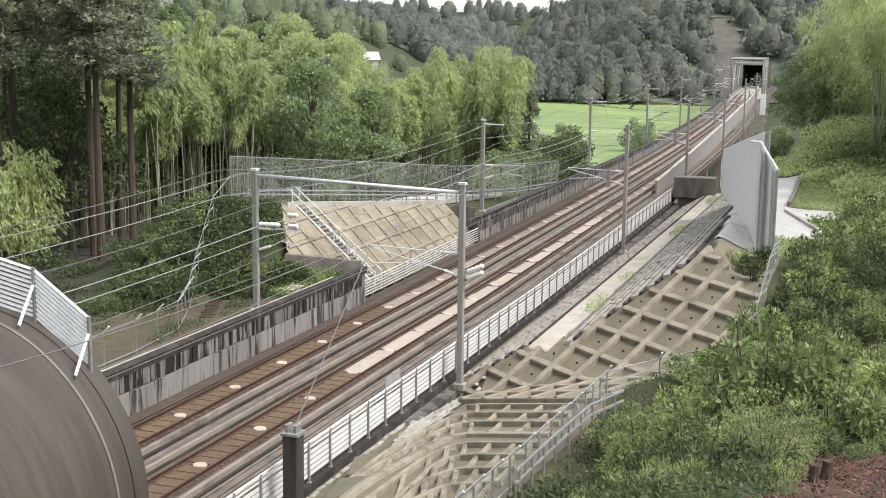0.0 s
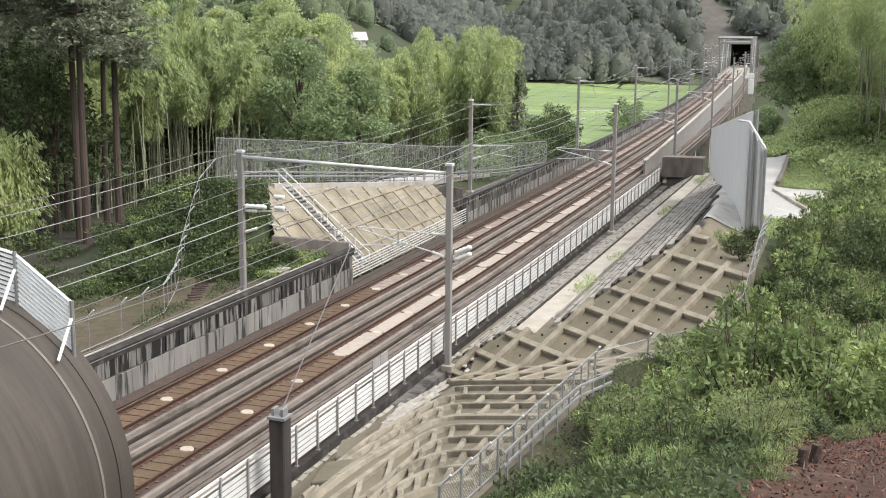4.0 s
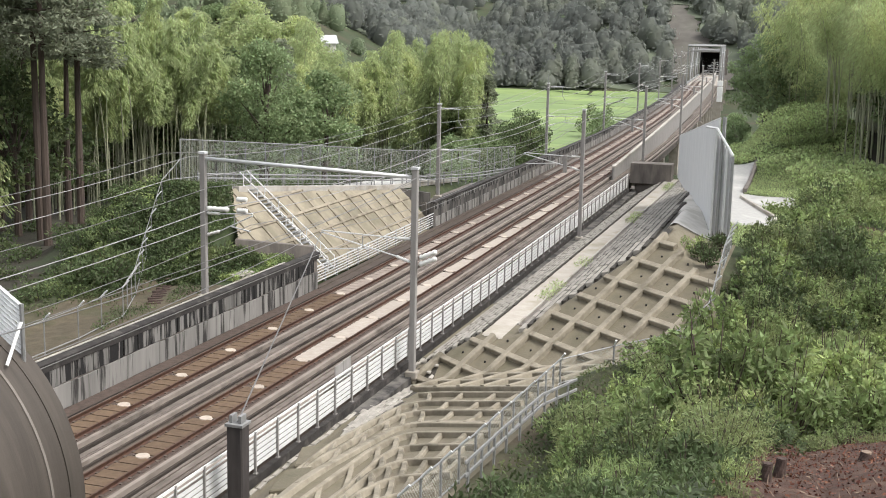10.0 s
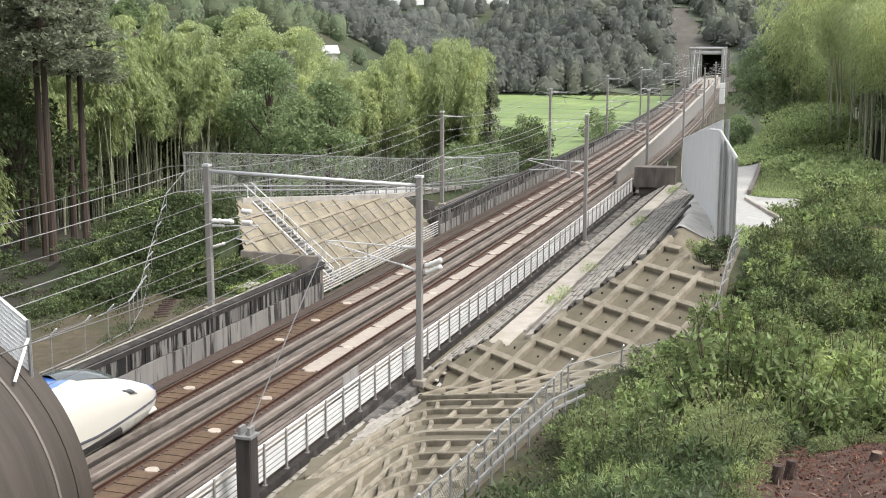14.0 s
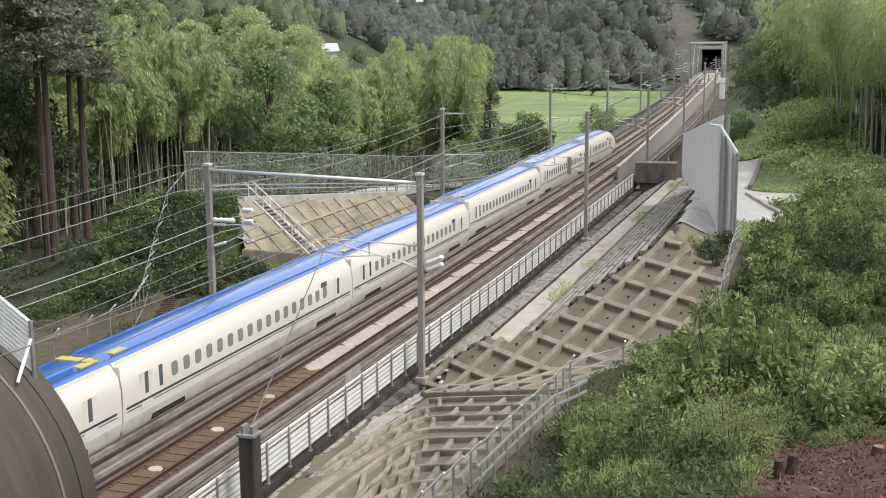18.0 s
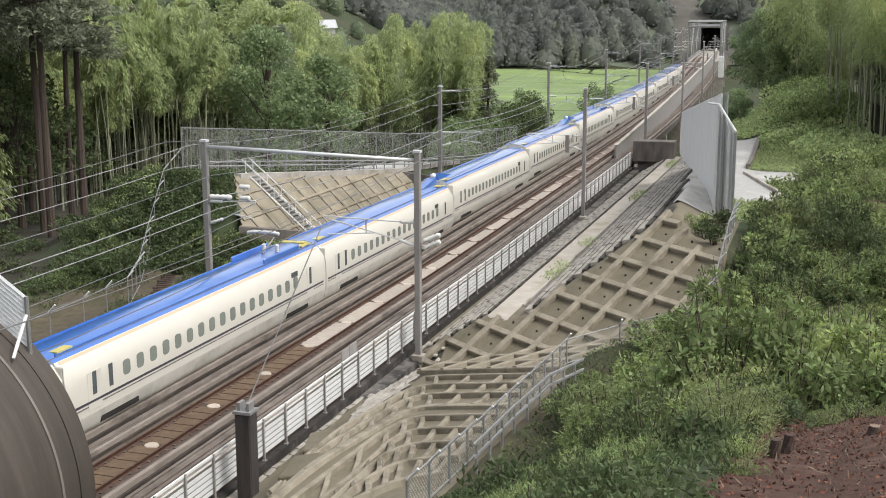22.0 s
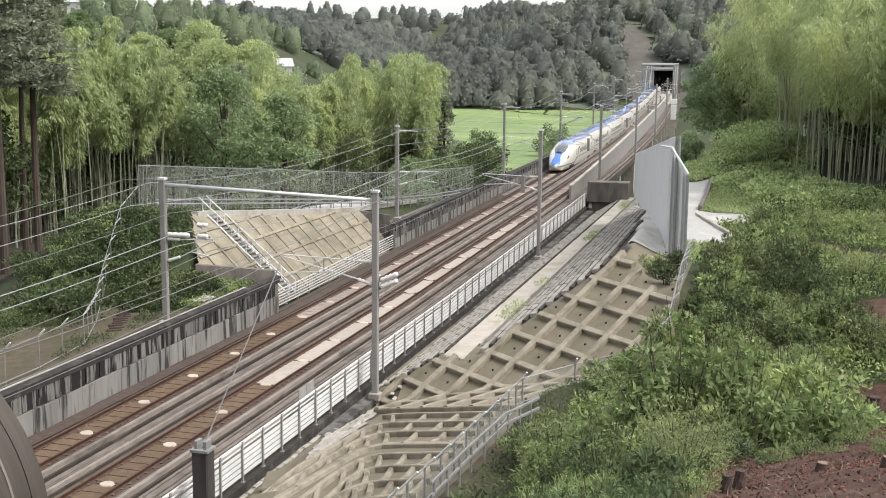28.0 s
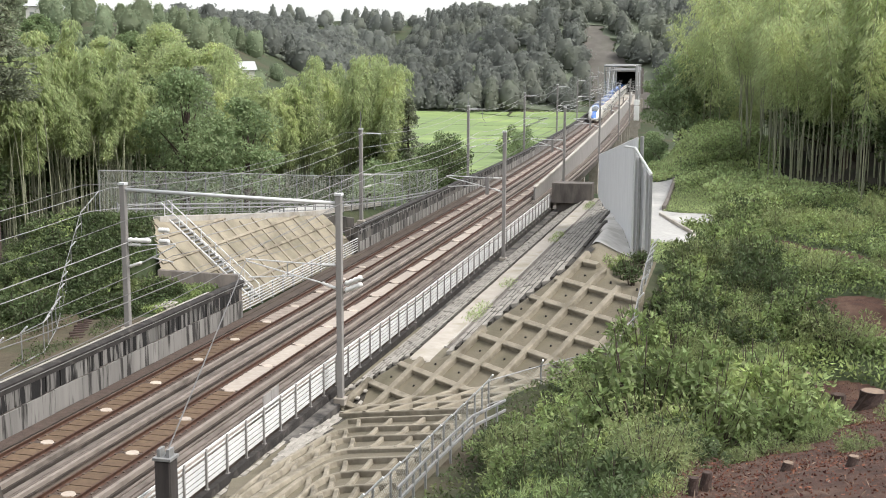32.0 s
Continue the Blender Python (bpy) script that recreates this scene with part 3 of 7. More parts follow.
def build_left_walls():
    wall = sweep("retaining_wall", rect(-2.5, -2.2, -0.9, 2.3), -60, 26.2, M_DARKCONC)
    tagged(wall, "old concrete panel retaining wall with black water streaks", "wall", kind="structure")
    low, up = panel_mesh("panel", 2.42, 1.12, M_PANEL_LOW), panel_mesh("panel", 1.16, 1.02, M_PANEL_UP)
    for k in range(20):
        share("panel", low, wall, Matrix.Translation((-2.175, -21.6 + 2.45 * k, 0.02 + 0.02 * (k % 3))))
    for k in range(39):
        share("panel", up, wall, Matrix.Translation((-2.185, -21.9 + 1.235 * k, 1.2 + 0.012 * (k * 7 % 4))))
    sweep("coping", [(-2.5, 2.304), (-2.08, 2.304), (-2.07, 2.4), (-2.2, 2.46), (-2.5, 2.46)], -60, 26.4, M_COPING, wall, "dark mossy coping ledge")
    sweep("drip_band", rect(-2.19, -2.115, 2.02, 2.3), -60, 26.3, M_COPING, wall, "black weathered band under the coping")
    sweep("coping_edge", rect(-2.6, -2.52, 2.2, 2.5), -60, 22, M_CONC_LIGHT, wall)

    def top(s):
        return float(np.interp(s, [52, 95, 140, 328], [2.1, 1.8, 1.35, 1.1]))

    par = sweep("viaduct_parapet", lambda s: rect(-3.0, -2.65, -0.9, top(s)), 52, 328, M_STREAK)
    tagged(par, "dark parapet wall with a row of pale concrete panels", "wall", kind="structure")
    low2, up2 = panel_mesh("panel", 1.34, 0.86, M_PANEL_LOW), panel_mesh("panel", 1.1, 0.46, M_PANEL_UP)
    for k in range(150):
        share("panel", low2, par, stand(53 + 1.62 * k, -2.61, 0.02))
        if k < 60:
            share("panel", up2, par, stand(53 + 1.62 * k, -2.64, top(53 + 1.62 * k) - 0.56))
    sweep("coping", lambda s: rect(-3.15, -2.56, top(s) + 0.004, top(s) + 0.12), 52, 328, M_COPING, par)
    side = sweep("side_path", rect(-2.6, -2.15, -0.9, 0.03), 26.4, 328, M_ROADBED)
    tagged(side, "narrow concrete side path along the track", "path", kind="structure")


build_left_walls()


def railing(name, off, s0, s1, gap, bars, bar_mat, post_mat, label, bar_size, zs, z0=0.0, length=8.0, shift=0.05):
    ob = tagged(new(name), label, "railing", kind="structure")
    bm = bmesh.new()
    box(bm, (0.07, 0.09, zs[-1] + 0.06), at=(0, 0, (zs[-1] + 0.06) / 2))
    box(bm, (0.16, 0.2, 0.03), at=(0, 0, 0.015))
    me = bpy.data.meshes.new("post")
    bm.to_mesh(me)
    bm.free()
    me.materials.append(post_mat)
    n = int((s1 - s0) / gap)
    for k in range(n + 1):
        share("post", me, ob, stand(s0 + k * gap, off, z0))
    for z, (w, h) in zip(zs, bar_size):
        for a in np.arange(s0, s1 - 0.1, length):
            b = min(a + length, s1)
            sweep(bars, rect(off + shift, off + shift + w, z0 + z - h / 2, z0 + z + h / 2), a, b - 0.02, bar_mat, ob)
    return ob


railing("trackside_railing", 8.52, -34, 88, 2.0, "slat", M_SLAT, M_MAST, "white slatted steel railing beside the track",
        [(0.02, 0.17)] * 5 + [(0.03, 0.06), (0.07, 0.09)], [0.3, 0.52, 0.74, 0.96, 1.18, 1.42, 1.66], -0.55, shift=-0.08)
railing("trackside_railing", -2.75, 26.8, 52, 2.0, "bar", M_STEEL_LIGHT, M_STEEL, "grey steel railing at the foot of a concrete slope",
        [(0.04, 0.06)] * 5 + [(0.06, 0.08)], [0.2, 0.4, 0.6, 0.8, 1.0, 1.22], 0.03)
tagged(sweep("toe_gutter", rect(8.66, 9.35, -1.3, -0.93), 3, 91, M_STREAK), "dark streaked concrete gutter between railing and slope", "gutter", kind="structure")
tagged(sweep("railing_kerb", rect(8.36, 8.66, -1.2, -0.56), -60, 88, M_COPING), "dark concrete kerb under the railing", "kerb", kind="structure")


# ---- concrete slopes with their frames of ribs
def rib(parent, mat, pts, width, proud, height=face_z, name="rib", sag=0.0):
    """A square-edged beam that stands up from the slope through plan points, its sides square to the face."""
    pts = np.array(pts, float)
    d = np.gradient(pts, axis=0)
    d /= np.linalg.norm(d, axis=1)[:, None] + 1e-9
    x, y = pts[:, 0], pts[:, 1]
    z = height(x, y)
    gx, gy = (height(x + 0.3, y) - height(x - 0.3, y)) / 0.6, (height(x, y + 0.3) - height(x, y - 0.3)) / 0.6
    up = np.stack([-gx, -gy, np.ones_like(gx)], 1)
    up /= np.linalg.norm(up, axis=1)[:, None]
    ahead = np.stack([d[:, 0], d[:, 1], gx * d[:, 0] + gy * d[:, 1]], 1)
    side = np.cross(ahead, up)
    side *= width / 2 / (np.linalg.norm(side, axis=1)[:, None] + 1e-9)
    mid = np.stack([x, y, z], 1)
    n = len(pts)
    lift = proud * (1 - sag * np.sin(np.linspace(0, math.pi, n)))[:, None]
    verts = np.stack([mid - side - 0.06 * up, mid - 0.94 * side + lift * 0.86 * up, mid - 0.72 * side + lift * up,
                      mid + 0.72 * side + lift * up, mid + 0.94 * side + lift * 0.86 * up, mid + side - 0.06 * up], 1).reshape(-1, 3)
    faces = []
    for i in range(n - 1):
        a, b = 6 * i, 6 * i + 6
        faces += [(a + k, a + k + 1, b + k + 1, b + k) for k in range(5)]
    faces += [(5, 4, 3, 2, 1, 0), tuple(6 * n - 6 + k for k in range(6))]
    return raw(name, verts, faces, mat, parent)


def rib_runs(parent, mat, p, q, test, width, proud, step=0.4, height=face_z, longest=9.0):
    """Ribs along the stretches of the line p-q where test holds."""
    p, q = np.array(p, float), np.array(q, float)
    n = int(np.linalg.norm(q - p) / step) + 1
    pts = p + (q - p) * np.linspace(0, 1, n)[:, None]
    ok = test(pts[:, 0], pts[:, 1])
    run = []
    for pt, good in list(zip(pts, ok)) + [(None, False)]:
        if good:
            run.append(pt)
        if run and (not good or len(run) * step > longest):
            if len(run) > 2:
                rib(parent, mat, run, width, proud, height)
            run = [run[-1]] if good else []


def right_parts(x, y):
    lat = x + np.maximum(0, y - BEND) ** 2 / (2 * RADIUS)
    z = np.clip(-0.95 + 0.6 * (lat - 9.1), -0.95, 1.0)
    z = np.minimum(np.where(lat > 14.1, 1 + 0.73 * (lat - 14.1), z), head_z(x, y))
    end = 2.88 + 0.268 * (x - 19.73) + 0.559 * (y - 15)
    near = -1.35 + 0.09 * (11 - y) + 0.24 * (x - 9.5)
    return lat, z, end, near


def in_field(x, y):
    return (x < np.where(y > 25.5, 23.2 - 0.166 * (y - 26.5), fence_x(y) + 0.4)) & (x > 8.6)


def on_end(x, y):
    lat, z, end, near = right_parts(x, y)
    return in_field(x, y) & (end <= z) & (end >= near)


def on_near(x, y):
    lat, z, end, near = right_parts(x, y)
    return in_field(x, y) & (near <= z) & (near > end) & (lat > 9.0)


def on_upper(x, y):
    lat, z, end, near = right_parts(x, y)
    return (z < np.maximum(end, near)) & (lat > 14.15) & (z < head_z(x, y) - 0.05) & (y < 92) & (x < fence_x(y) + 0.8)


def on_lower(x, y):
    lat, z, end, near = right_parts(x, y)
    return (z < np.maximum(end, near)) & (lat > 9.05) & (lat < 12.25)


def build_right_slopes():
    cover = drape("cutting_slope", lambda x, y: in_field(x, y) & (y > -24) & (y < 93), 8.5, 25, -24, 93, 0.5, M_SLOPE, 0.025,
                  "sprayed concrete cutting slope with a raised rib lattice", "slope", height=face_z)
    up, across = np.array((0.489, 0.699)), np.array((0.842, -0.535))
    o = np.array((19.73, 15.0))

    def framed(x, y):
        return on_end(x, y) | (on_near(x, y) & (y > 9.8 - 0.65 * (x - 10.5)) & (x > 10.0))

    for i in range(-9, 10):
        c = o + up * 1.75 * i
        rib_runs(cover, M_RIB, c - across * 22, c + across * 22, framed, 0.36, 0.28)
        c = o + across * 1.75 * i
        rib_runs(cover, M_RIB, c - up * 22, c + up * 22, framed, 0.36, 0.34)
    # the near part wraps round: rows leave the fence level with it, turn a corner and run on along the track
    def row_path(k):
        right = np.array((17.6 + 0.1 * k, 4.3 - 1.98 * k))
        turn = np.array((10.5 + 0.8 * k, 8.9 - 2.6 * k))
        foot = np.array((turn[0] - 0.35 - 0.16 * k, max(-16.5, turn[1] - 13.0)))
        pts = [right + (turn - right) * t for t in np.linspace(0, 0.72, 9)]
        a, b = pts[-1], turn + (foot - turn) * 0.16
        pts += [(1 - t) ** 2 * a + 2 * t * (1 - t) * turn + t * t * b for t in np.linspace(0.2, 1, 5)]
        return np.array(pts + [b + (foot - b) * t for t in np.linspace(0.1, 1, 9)])

    paths = [row_path(k) for k in range(9)]
    for k, path in enumerate(paths):
        for a in range(0, (11 if k == 0 else len(path)) - 2, 5):
            rib(cover, M_RIB, path[a:a + 6], 0.46 if k == 3 else 0.2, 0.2 if k == 3 else 0.26)
    for k, (p, q) in enumerate(zip(paths, paths[1:])):
        if k == 3:
            continue
        for i in [1 + k % 2, 3 + k % 2, 6 + k % 2, *range(9 + k % 2, 11 if k == 0 else 23, 2)]:
            a = p[min(i, 22)]
            b = q[min(i + (1 if i < 9 else 0), 22)]
            rib(cover, M_RIB, [a, (a + b) / 2, b], 0.2, 0.22, sag=0.3)
    # courses of long blocks; dark beds and strips paint the shade of their gaps
    def block_mesh(name, size, bevel):
        b = bmesh.new()
        box(b, size, bevel=bevel)
        me = bpy.data.meshes.new(name)
        b.to_mesh(me)
        b.free()
        me.materials.append(M_MASONRY)
        return me

    block, stone = block_mesh("block", (0.42, 1.38, 0.26), 0.03), block_mesh("stone", (0.29, 0.94, 0.2), 0.03)
    drape("stone_bed", lambda x, y: on_lower(x + 0.2, y - 0.4) & on_lower(x, y) & (y > 7) & (y < 92), 9, 12.5, 6, 92, 0.25, M_GAP_SHADE, 0.035, "", "", height=face_z, parent=cover)
    drape("block_bed", lambda x, y: on_upper(x, y) & on_upper(x + 0.2, y - 0.5) & (right_parts(x, y)[1] < head_z(x, y) - 0.35) & (y > 13) & (y < 91), 14, 22, 12, 92, 0.25, M_GAP_SHADE, 0.035, "", "", height=face_z, parent=cover)
    gap_strips = bmesh.new()

    def courses(name, me, size, rows, n, lat0, pitch, y0, step, fits, near, lean):
        """Courses of flat blocks that step up the slope, a dark strip behind each painting the gap's shade."""
        rest = bmesh.new()
        for row in range(rows):
            for k in range(n):
                lat, y = lat0 + pitch * row + 0.03 * math.sin(k * 2.7 + row), y0 + step * k + step * 0.5 * (row % 2) + 0.1 * math.sin(k * 1.9 + row)
                x = lat - max(0.0, y - BEND) ** 2 / (2 * RADIUS)
                if not (fits(np.array(x + 0.15), np.array(y)) and fits(np.array(x), np.array(y - 0.55 * step))):
                    continue
                tilt = Euler((0.015 * math.sin(k * 3.1 + row), lean + 0.05 * math.sin(k * 5.3 + row), 0.02 * math.sin(k * 4.4 + row))).to_matrix().to_4x4()
                m = Matrix.Translation((x, y, float(face_z(x, y)) + 0.09 + 0.015 * math.sin(k * 7.7 + 2 * row))) @ tilt
                if y < near:
                    share(name, me, cover, m)
                else:
                    box(rest, size, m)
                back = pitch * 0.5
                box(gap_strips, (pitch * 0.34, step * 0.93, size[2]), Matrix.Translation((x + back, y + 0.1, float(face_z(x + back, y)) + 0.055)) @ tilt)
        part(name + "_courses", rest, M_MASONRY, cover)["kind"] = "stuff"

    courses("block", block, (0.42, 1.38, 0.26), 8, 54, 14.5, 0.72, 13.0, 1.44, on_upper, 56, radians(-14))
    courses("stone", stone, (0.29, 0.94, 0.2), 6, 84, 9.3, 0.53, 6.5, 1.02, on_lower, 52, radians(-12))
    part("joint_strips", gap_strips, M_GAP_SHADE, cover)["kind"] = "stuff"
    drape("toe_bed", lambda x, y: (x < np.where(y < 7.5, 10.75, 9.9 + 0.05 * y)) & ~on_lower(x, y) & (y < 16), 8.7, 11, -15, 16, 0.25, M_GAP_SHADE, 0.03, "", "", height=face_z, parent=cover)
    toe = tagged(new("stone_toe"), "courses of grey stones along the slope foot", "stonework", kind="structure")
    for row in range(8):
        for k in range(40):
            x, y = 8.86 + 0.3 * row + 0.03 * math.sin(k * 2.1), -14 + 0.75 * k + 0.37 * (row % 2)
            if x < (10.65 if y < 7.5 else 9.8 + 0.05 * y) and not on_lower(np.array(x), np.array(y)):
                tilt = Euler((0.05 * math.sin(k * 3.1), radians(4) + 0.12 * math.sin(k * 5.3 + row), 0.1 * math.sin(k * 4.4))).to_matrix().to_4x4()
                share("stone", stone, toe, Matrix.Translation((x, y, float(face_z(x, y)) + 0.05)) @ tilt @ Matrix.Diagonal((0.66, 0.72, 0.45, 1)))
    walk_on = drape("berm_walkway", lambda x, y: (x < 13.55) & (right_parts(x, y)[2] > 0.9), 12.3, 13.55, 14, 92, 0.125, M_WALK, 0.05,
                    "pale concrete berm walkway with weeds at its edge", "walkway", height=face_z)
    for o0, o1, z1 in ((13.58, 13.7, 1.14), (14.0, 14.12, 1.14)):
        verts = bmesh.new()
        box(verts, (o1 - o0, 74, z1 - 0.8), at=((o0 + o1) / 2, 54.5, (z1 + 0.8) / 2))
        part("gutter_kerb", verts, M_CONC_LIGHT, walk_on)
    bm = bmesh.new()
    box(bm, (0.29, 74, 0.05), at=(13.85, 54.5, 1.03))
    part("gutter_bed", bm, M_DARKCONC, walk_on)
    # weep holes in the middle of the lattice cells
    hole = bmesh.new()
    bmesh.ops.create_cone(hole, cap_ends=True, segments=8, radius1=0.06, radius2=0.05, depth=0.12)
    pipe = bpy.data.meshes.new("weep_pipe")
    hole.to_mesh(pipe)
    hole.free()
    pipe.materials.append(M_BLACK)
    for i in range(-6, 7):
        for k in range(-6, 7):
            x, y = o + up * 1.75 * (i + 0.5) + across * 1.75 * (k + 0.5)
            if on_end(np.array(x), np.array(y)) and on_end(np.array(x), np.array(y - 0.9)):
                share("weep_pipe", pipe, cover, Matrix.Translation((x, y, float(face_z(x, y)) + 0.03)))
    # smooth drain slabs at the near foot
    for k, (x, y, a) in enumerate(((10.5, -3.0, 18), (11.6, -7.2, 12))):
        bm = bmesh.new()
        box(bm, (1.1, 2.4, 0.35), at=(0, 0, 0.02), bevel=0.05)
        ob = finish("drain_slab", bm, M_SLOPE)
        ob.matrix_basis = Matrix.Translation((x, y, float(face_z(x, y)) + 0.12)) @ Euler((radians(-3), radians(-10), radians(a))).to_matrix().to_4x4()
        tagged(ob, "smooth concrete drain cover slab on the slope foot", "slab", "drain slabs", "structure")


build_right_slopes()


def build_left_slope():
    def test(x, y):
        return (y < 53.5) & (x > -3 - np.where(y < 29, 6.1, road_top(y))) & (x < -2.95) & ((y > 27.04) | (x > -9.0 + 0.69 * (27.04 - y))) & (y > 23.25 + 0.83 * (x + 6.35))

    def height(x, y):
        return np.minimum(np.where(np.asarray(y) < 29, 6.1, road_top(y)), np.maximum(0, -(np.asarray(x) + 3.0)))

    cover = drape("bank_slope", test, -10, -2.9, 22.5, 53.5, 0.12, M_SLOPE_OLD, 0.03, "weathered yellowish concrete slope with a low rib grid", "slope", height=height)
    for i in range(1, 5):
        rib_runs(cover, M_RIB_OLD, (-3 - 1.25 * i, 23.2), (-3 - 1.25 * i, 53.3), test, 0.24, 0.13, height=height)
    for i in range(13):
        rib_runs(cover, M_RIB_OLD, (-9.6, 25.0 + 2.2 * i), (-3.1, 25.0 + 2.2 * i), test, 0.24, 0.12, height=height)
    # kerb along the road's edge
    bm = bmesh.new()
    for y0, y1 in zip(range(28, 68, 4), range(32, 72, 4)):
        a, b = (Vector((-3 - float(road_top(v)) - 0.15, v, float(road_top(v)) + 0.12)) for v in (y0, y1))
        d = b - a
        box(bm, (0.5, d.length, 0.4), Matrix.Translation((a + b) / 2) @ d.to_track_quat("Y", "Z").to_matrix().to_4x4())
    tagged(finish("road_kerb", bm, M_CONC_LIGHT), "pale concrete kerb along a sloping road edge", "kerb", kind="structure")
    # road surface
    drape("road", lambda x, y: (x < -3.3 - road_top(y)) & (x > -8.2 - road_top(y)), -15, -4, 29, 90, 0.5, M_ASPHALT, 0.06, "narrow grey asphalt road above the line", "road")
    # wing walls at both ends of the slope
    for name, pts, mat in (("wing_wall", [(-6.5, 23.0, 3.5), (-2.55, 26.35, 2.75), (-2.55, 26.35, 0.0), (-6.5, 23.0, 0.9)], M_DARKCONC),
                           ("wing_wall", [(-6.5, 53.2, 3.35), (-3.8, 54.4, 2.9), (-3.8, 54.4, 0.0), (-4.2, 54.1, 0.3)], M_STREAK)):
        bm = bmesh.new()
        front = [bm.verts.new(p) for p in pts]
        back = [bm.verts.new((p[0] - 0.1, p[1] + 0.4, p[2])) for p in pts]
        bm.faces.new(front)
        bm.faces.new(back[::-1])
        for i in range(4):
            bm.faces.new((front[i], back[i], back[(i + 1) % 4], front[(i + 1) % 4]))
        bmesh.ops.recalc_face_normals(bm, faces=bm.faces)
        tagged(finish(name, bm, mat), "dark triangular concrete wing wall at the slope's end", "wall", "wing walls", "structure")
    bm = bmesh.new()
    box(bm, (0.5, 15.5, 3.6), at=(-4.3, 61.8, 0.3))
    tagged(finish("bank_wall", bm, M_DARKCONC), "dark retaining wall under the road", "wall", kind="structure")

    stair = tagged(new("slope_stair"), "steep metal stair with pipe handrails on the slope", "stair")
    top, foot = Vector((-9.0, 29.6, 6.05)), Vector((-3.2, 30.9, 0.25))
    side = Vector((0, 0.55, 0))
    for sgn in (-1, 1):
        part("stringer", tube(bmesh.new(), [top + sgn * side + Vector((0, 0, 0.1)), foot + sgn * side + Vector((0, 0, 0.1))], 0.07), M_STEEL_LIGHT, stair)
        part("handrail", tube(bmesh.new(), [top + sgn * side + Vector((-0.3, 0, 1.0)), foot + sgn * side + Vector((0, 0, 1.0))], 0.045), M_STEEL_LIGHT, stair)
        for i in range(7):
            p = top.lerp(foot, i / 6) + sgn * side
            part("post", tube(bmesh.new(), [p, p + Vector((0, 0, 1.0))], 0.035), M_STEEL_LIGHT, stair)
    bm = bmesh.new()
    box(bm, (0.26, 1.1, 0.05))
    step_mesh = bpy.data.meshes.new("step")
    bm.to_mesh(step_mesh)
    bm.free()
    step_mesh.materials.append(M_STEEL)
    for i in range(24):
        share("step", step_mesh, stair, Matrix.Translation(top.lerp(foot, (i + 0.5) / 24) + Vector((0, 0, 0.14))))


build_left_slope()


def mesh_fence(name, line, tall, gap, label, arms=False, mesh=True, top_rail=0.04, post_r=0.045, bars=0):
    """A fence through plan points (x, y, z): posts, rails and wire mesh; arms: slanted barbed-wire arms on top."""
    ob = tagged(new(name), label, "fence")
    pts = [Vector(p) for p in line]
    for a, b in zip(pts, pts[1:]):
        n = max(1, round((b - a).length / gap))
        for k in range(n + (b is pts[-1])):
            p = a.lerp(b, k / n)
            post = part("post", tube(bmesh.new(), [p - Vector((0, 0, 0.3)), p + Vector((0, 0, tall))], post_r), M_STEEL, ob)
            if arms:
                d = (b - a).normalized().cross(Vector((0, 0, 1)))
                part("arm", tube(bmesh.new(), [p + Vector((0, 0, tall)), p + Vector((0, 0, tall + 0.35)) + 0.32 * d], 0.045), M_STEEL_LIGHT, post)
        part("top_rail", tube(bmesh.new(), [a + Vector((0, 0, tall)), b + Vector((0, 0, tall))], top_rail), M_STEEL, ob)
        part("bottom_rail", tube(bmesh.new(), [a + Vector((0, 0, 0.15)), b + Vector((0, 0, 0.15))], 0.03), M_STEEL, ob)
        for i in range(bars):
            z = tall * (i + 1) / (bars + 1)
            part("wire", tube(bmesh.new(), [a + Vector((0, 0, z)), b + Vector((0, 0, z))], 0.012, 4), M_STEEL_LIGHT, ob)
        if mesh:
            bm = bmesh.new()
            uv = bm.loops.layers.uv.new("UVMap")
            ln = (b - a).length
            q = [(a + Vector((0, 0, 0.1)), 0, 0), (b + Vector((0, 0, 0.1)), ln, 0), (b + Vector((0, 0, tall)), ln, tall), (a + Vector((0, 0, tall)), 0, tall)]
            f = bm.faces.new([bm.verts.new(v) for v, *_ in q])
            for loop, (_, u, v) in zip(f.loops, q):
                loop[uv].uv = (u, v)
            part("wire_netting", bm, M_MESH, ob)
    return ob


mesh_fence("road_fence", [(-13.4, 28.2, 6.0), (-9.6, 43.5, 4.5), (-6.6, 56.0, 3.2), (-4.6, 70.0, 2.3), (-3.7, 84.0, 1.5)], 3.2, 2.4,
           "tall grey wire mesh fence along the road")
rail_line = [(-12.3, 28.6, 6.1), (-9.0, 43.5, 4.6), (-6.1, 56.0, 3.3), (-4.2, 69.0, 2.4), (-3.5, 83.0, 1.7)]
guard = tagged(new("guard_rail"), "white roadside guard rail on short posts", "guard rail")
for a, b in zip(rail_line, rail_line[1:]):
    a, b = Vector(a), Vector(b)
    for z in (0.42, 0.72):
        part("beam", tube(bmesh.new(), [a + Vector((0, 0, z)), b + Vector((0, 0, z))], 0.06), M_STEEL, guard)
    for k in range(8):
        p = a.lerp(b, k / 8)
        part("post", tube(bmesh.new(), [p - Vector((0, 0, 0.2)), p + Vector((0, 0, 0.9))], 0.06), M_STEEL, guard)
mesh_fence("boundary_fence", [(x, y, gz(x, y)) for x, y in ((-3.3, -6), (-3.35, 1.6), (-4.0, 6.3), (-6.9, 12.0), (-9.8, 17.8), (-12.3, 23.9), (-14.2, 29.0))], 1.6, 2.2,
           "light wire boundary fence with slanted barbed-wire arms", arms=True, mesh=False, top_rail=0.02, post_r=0.03)


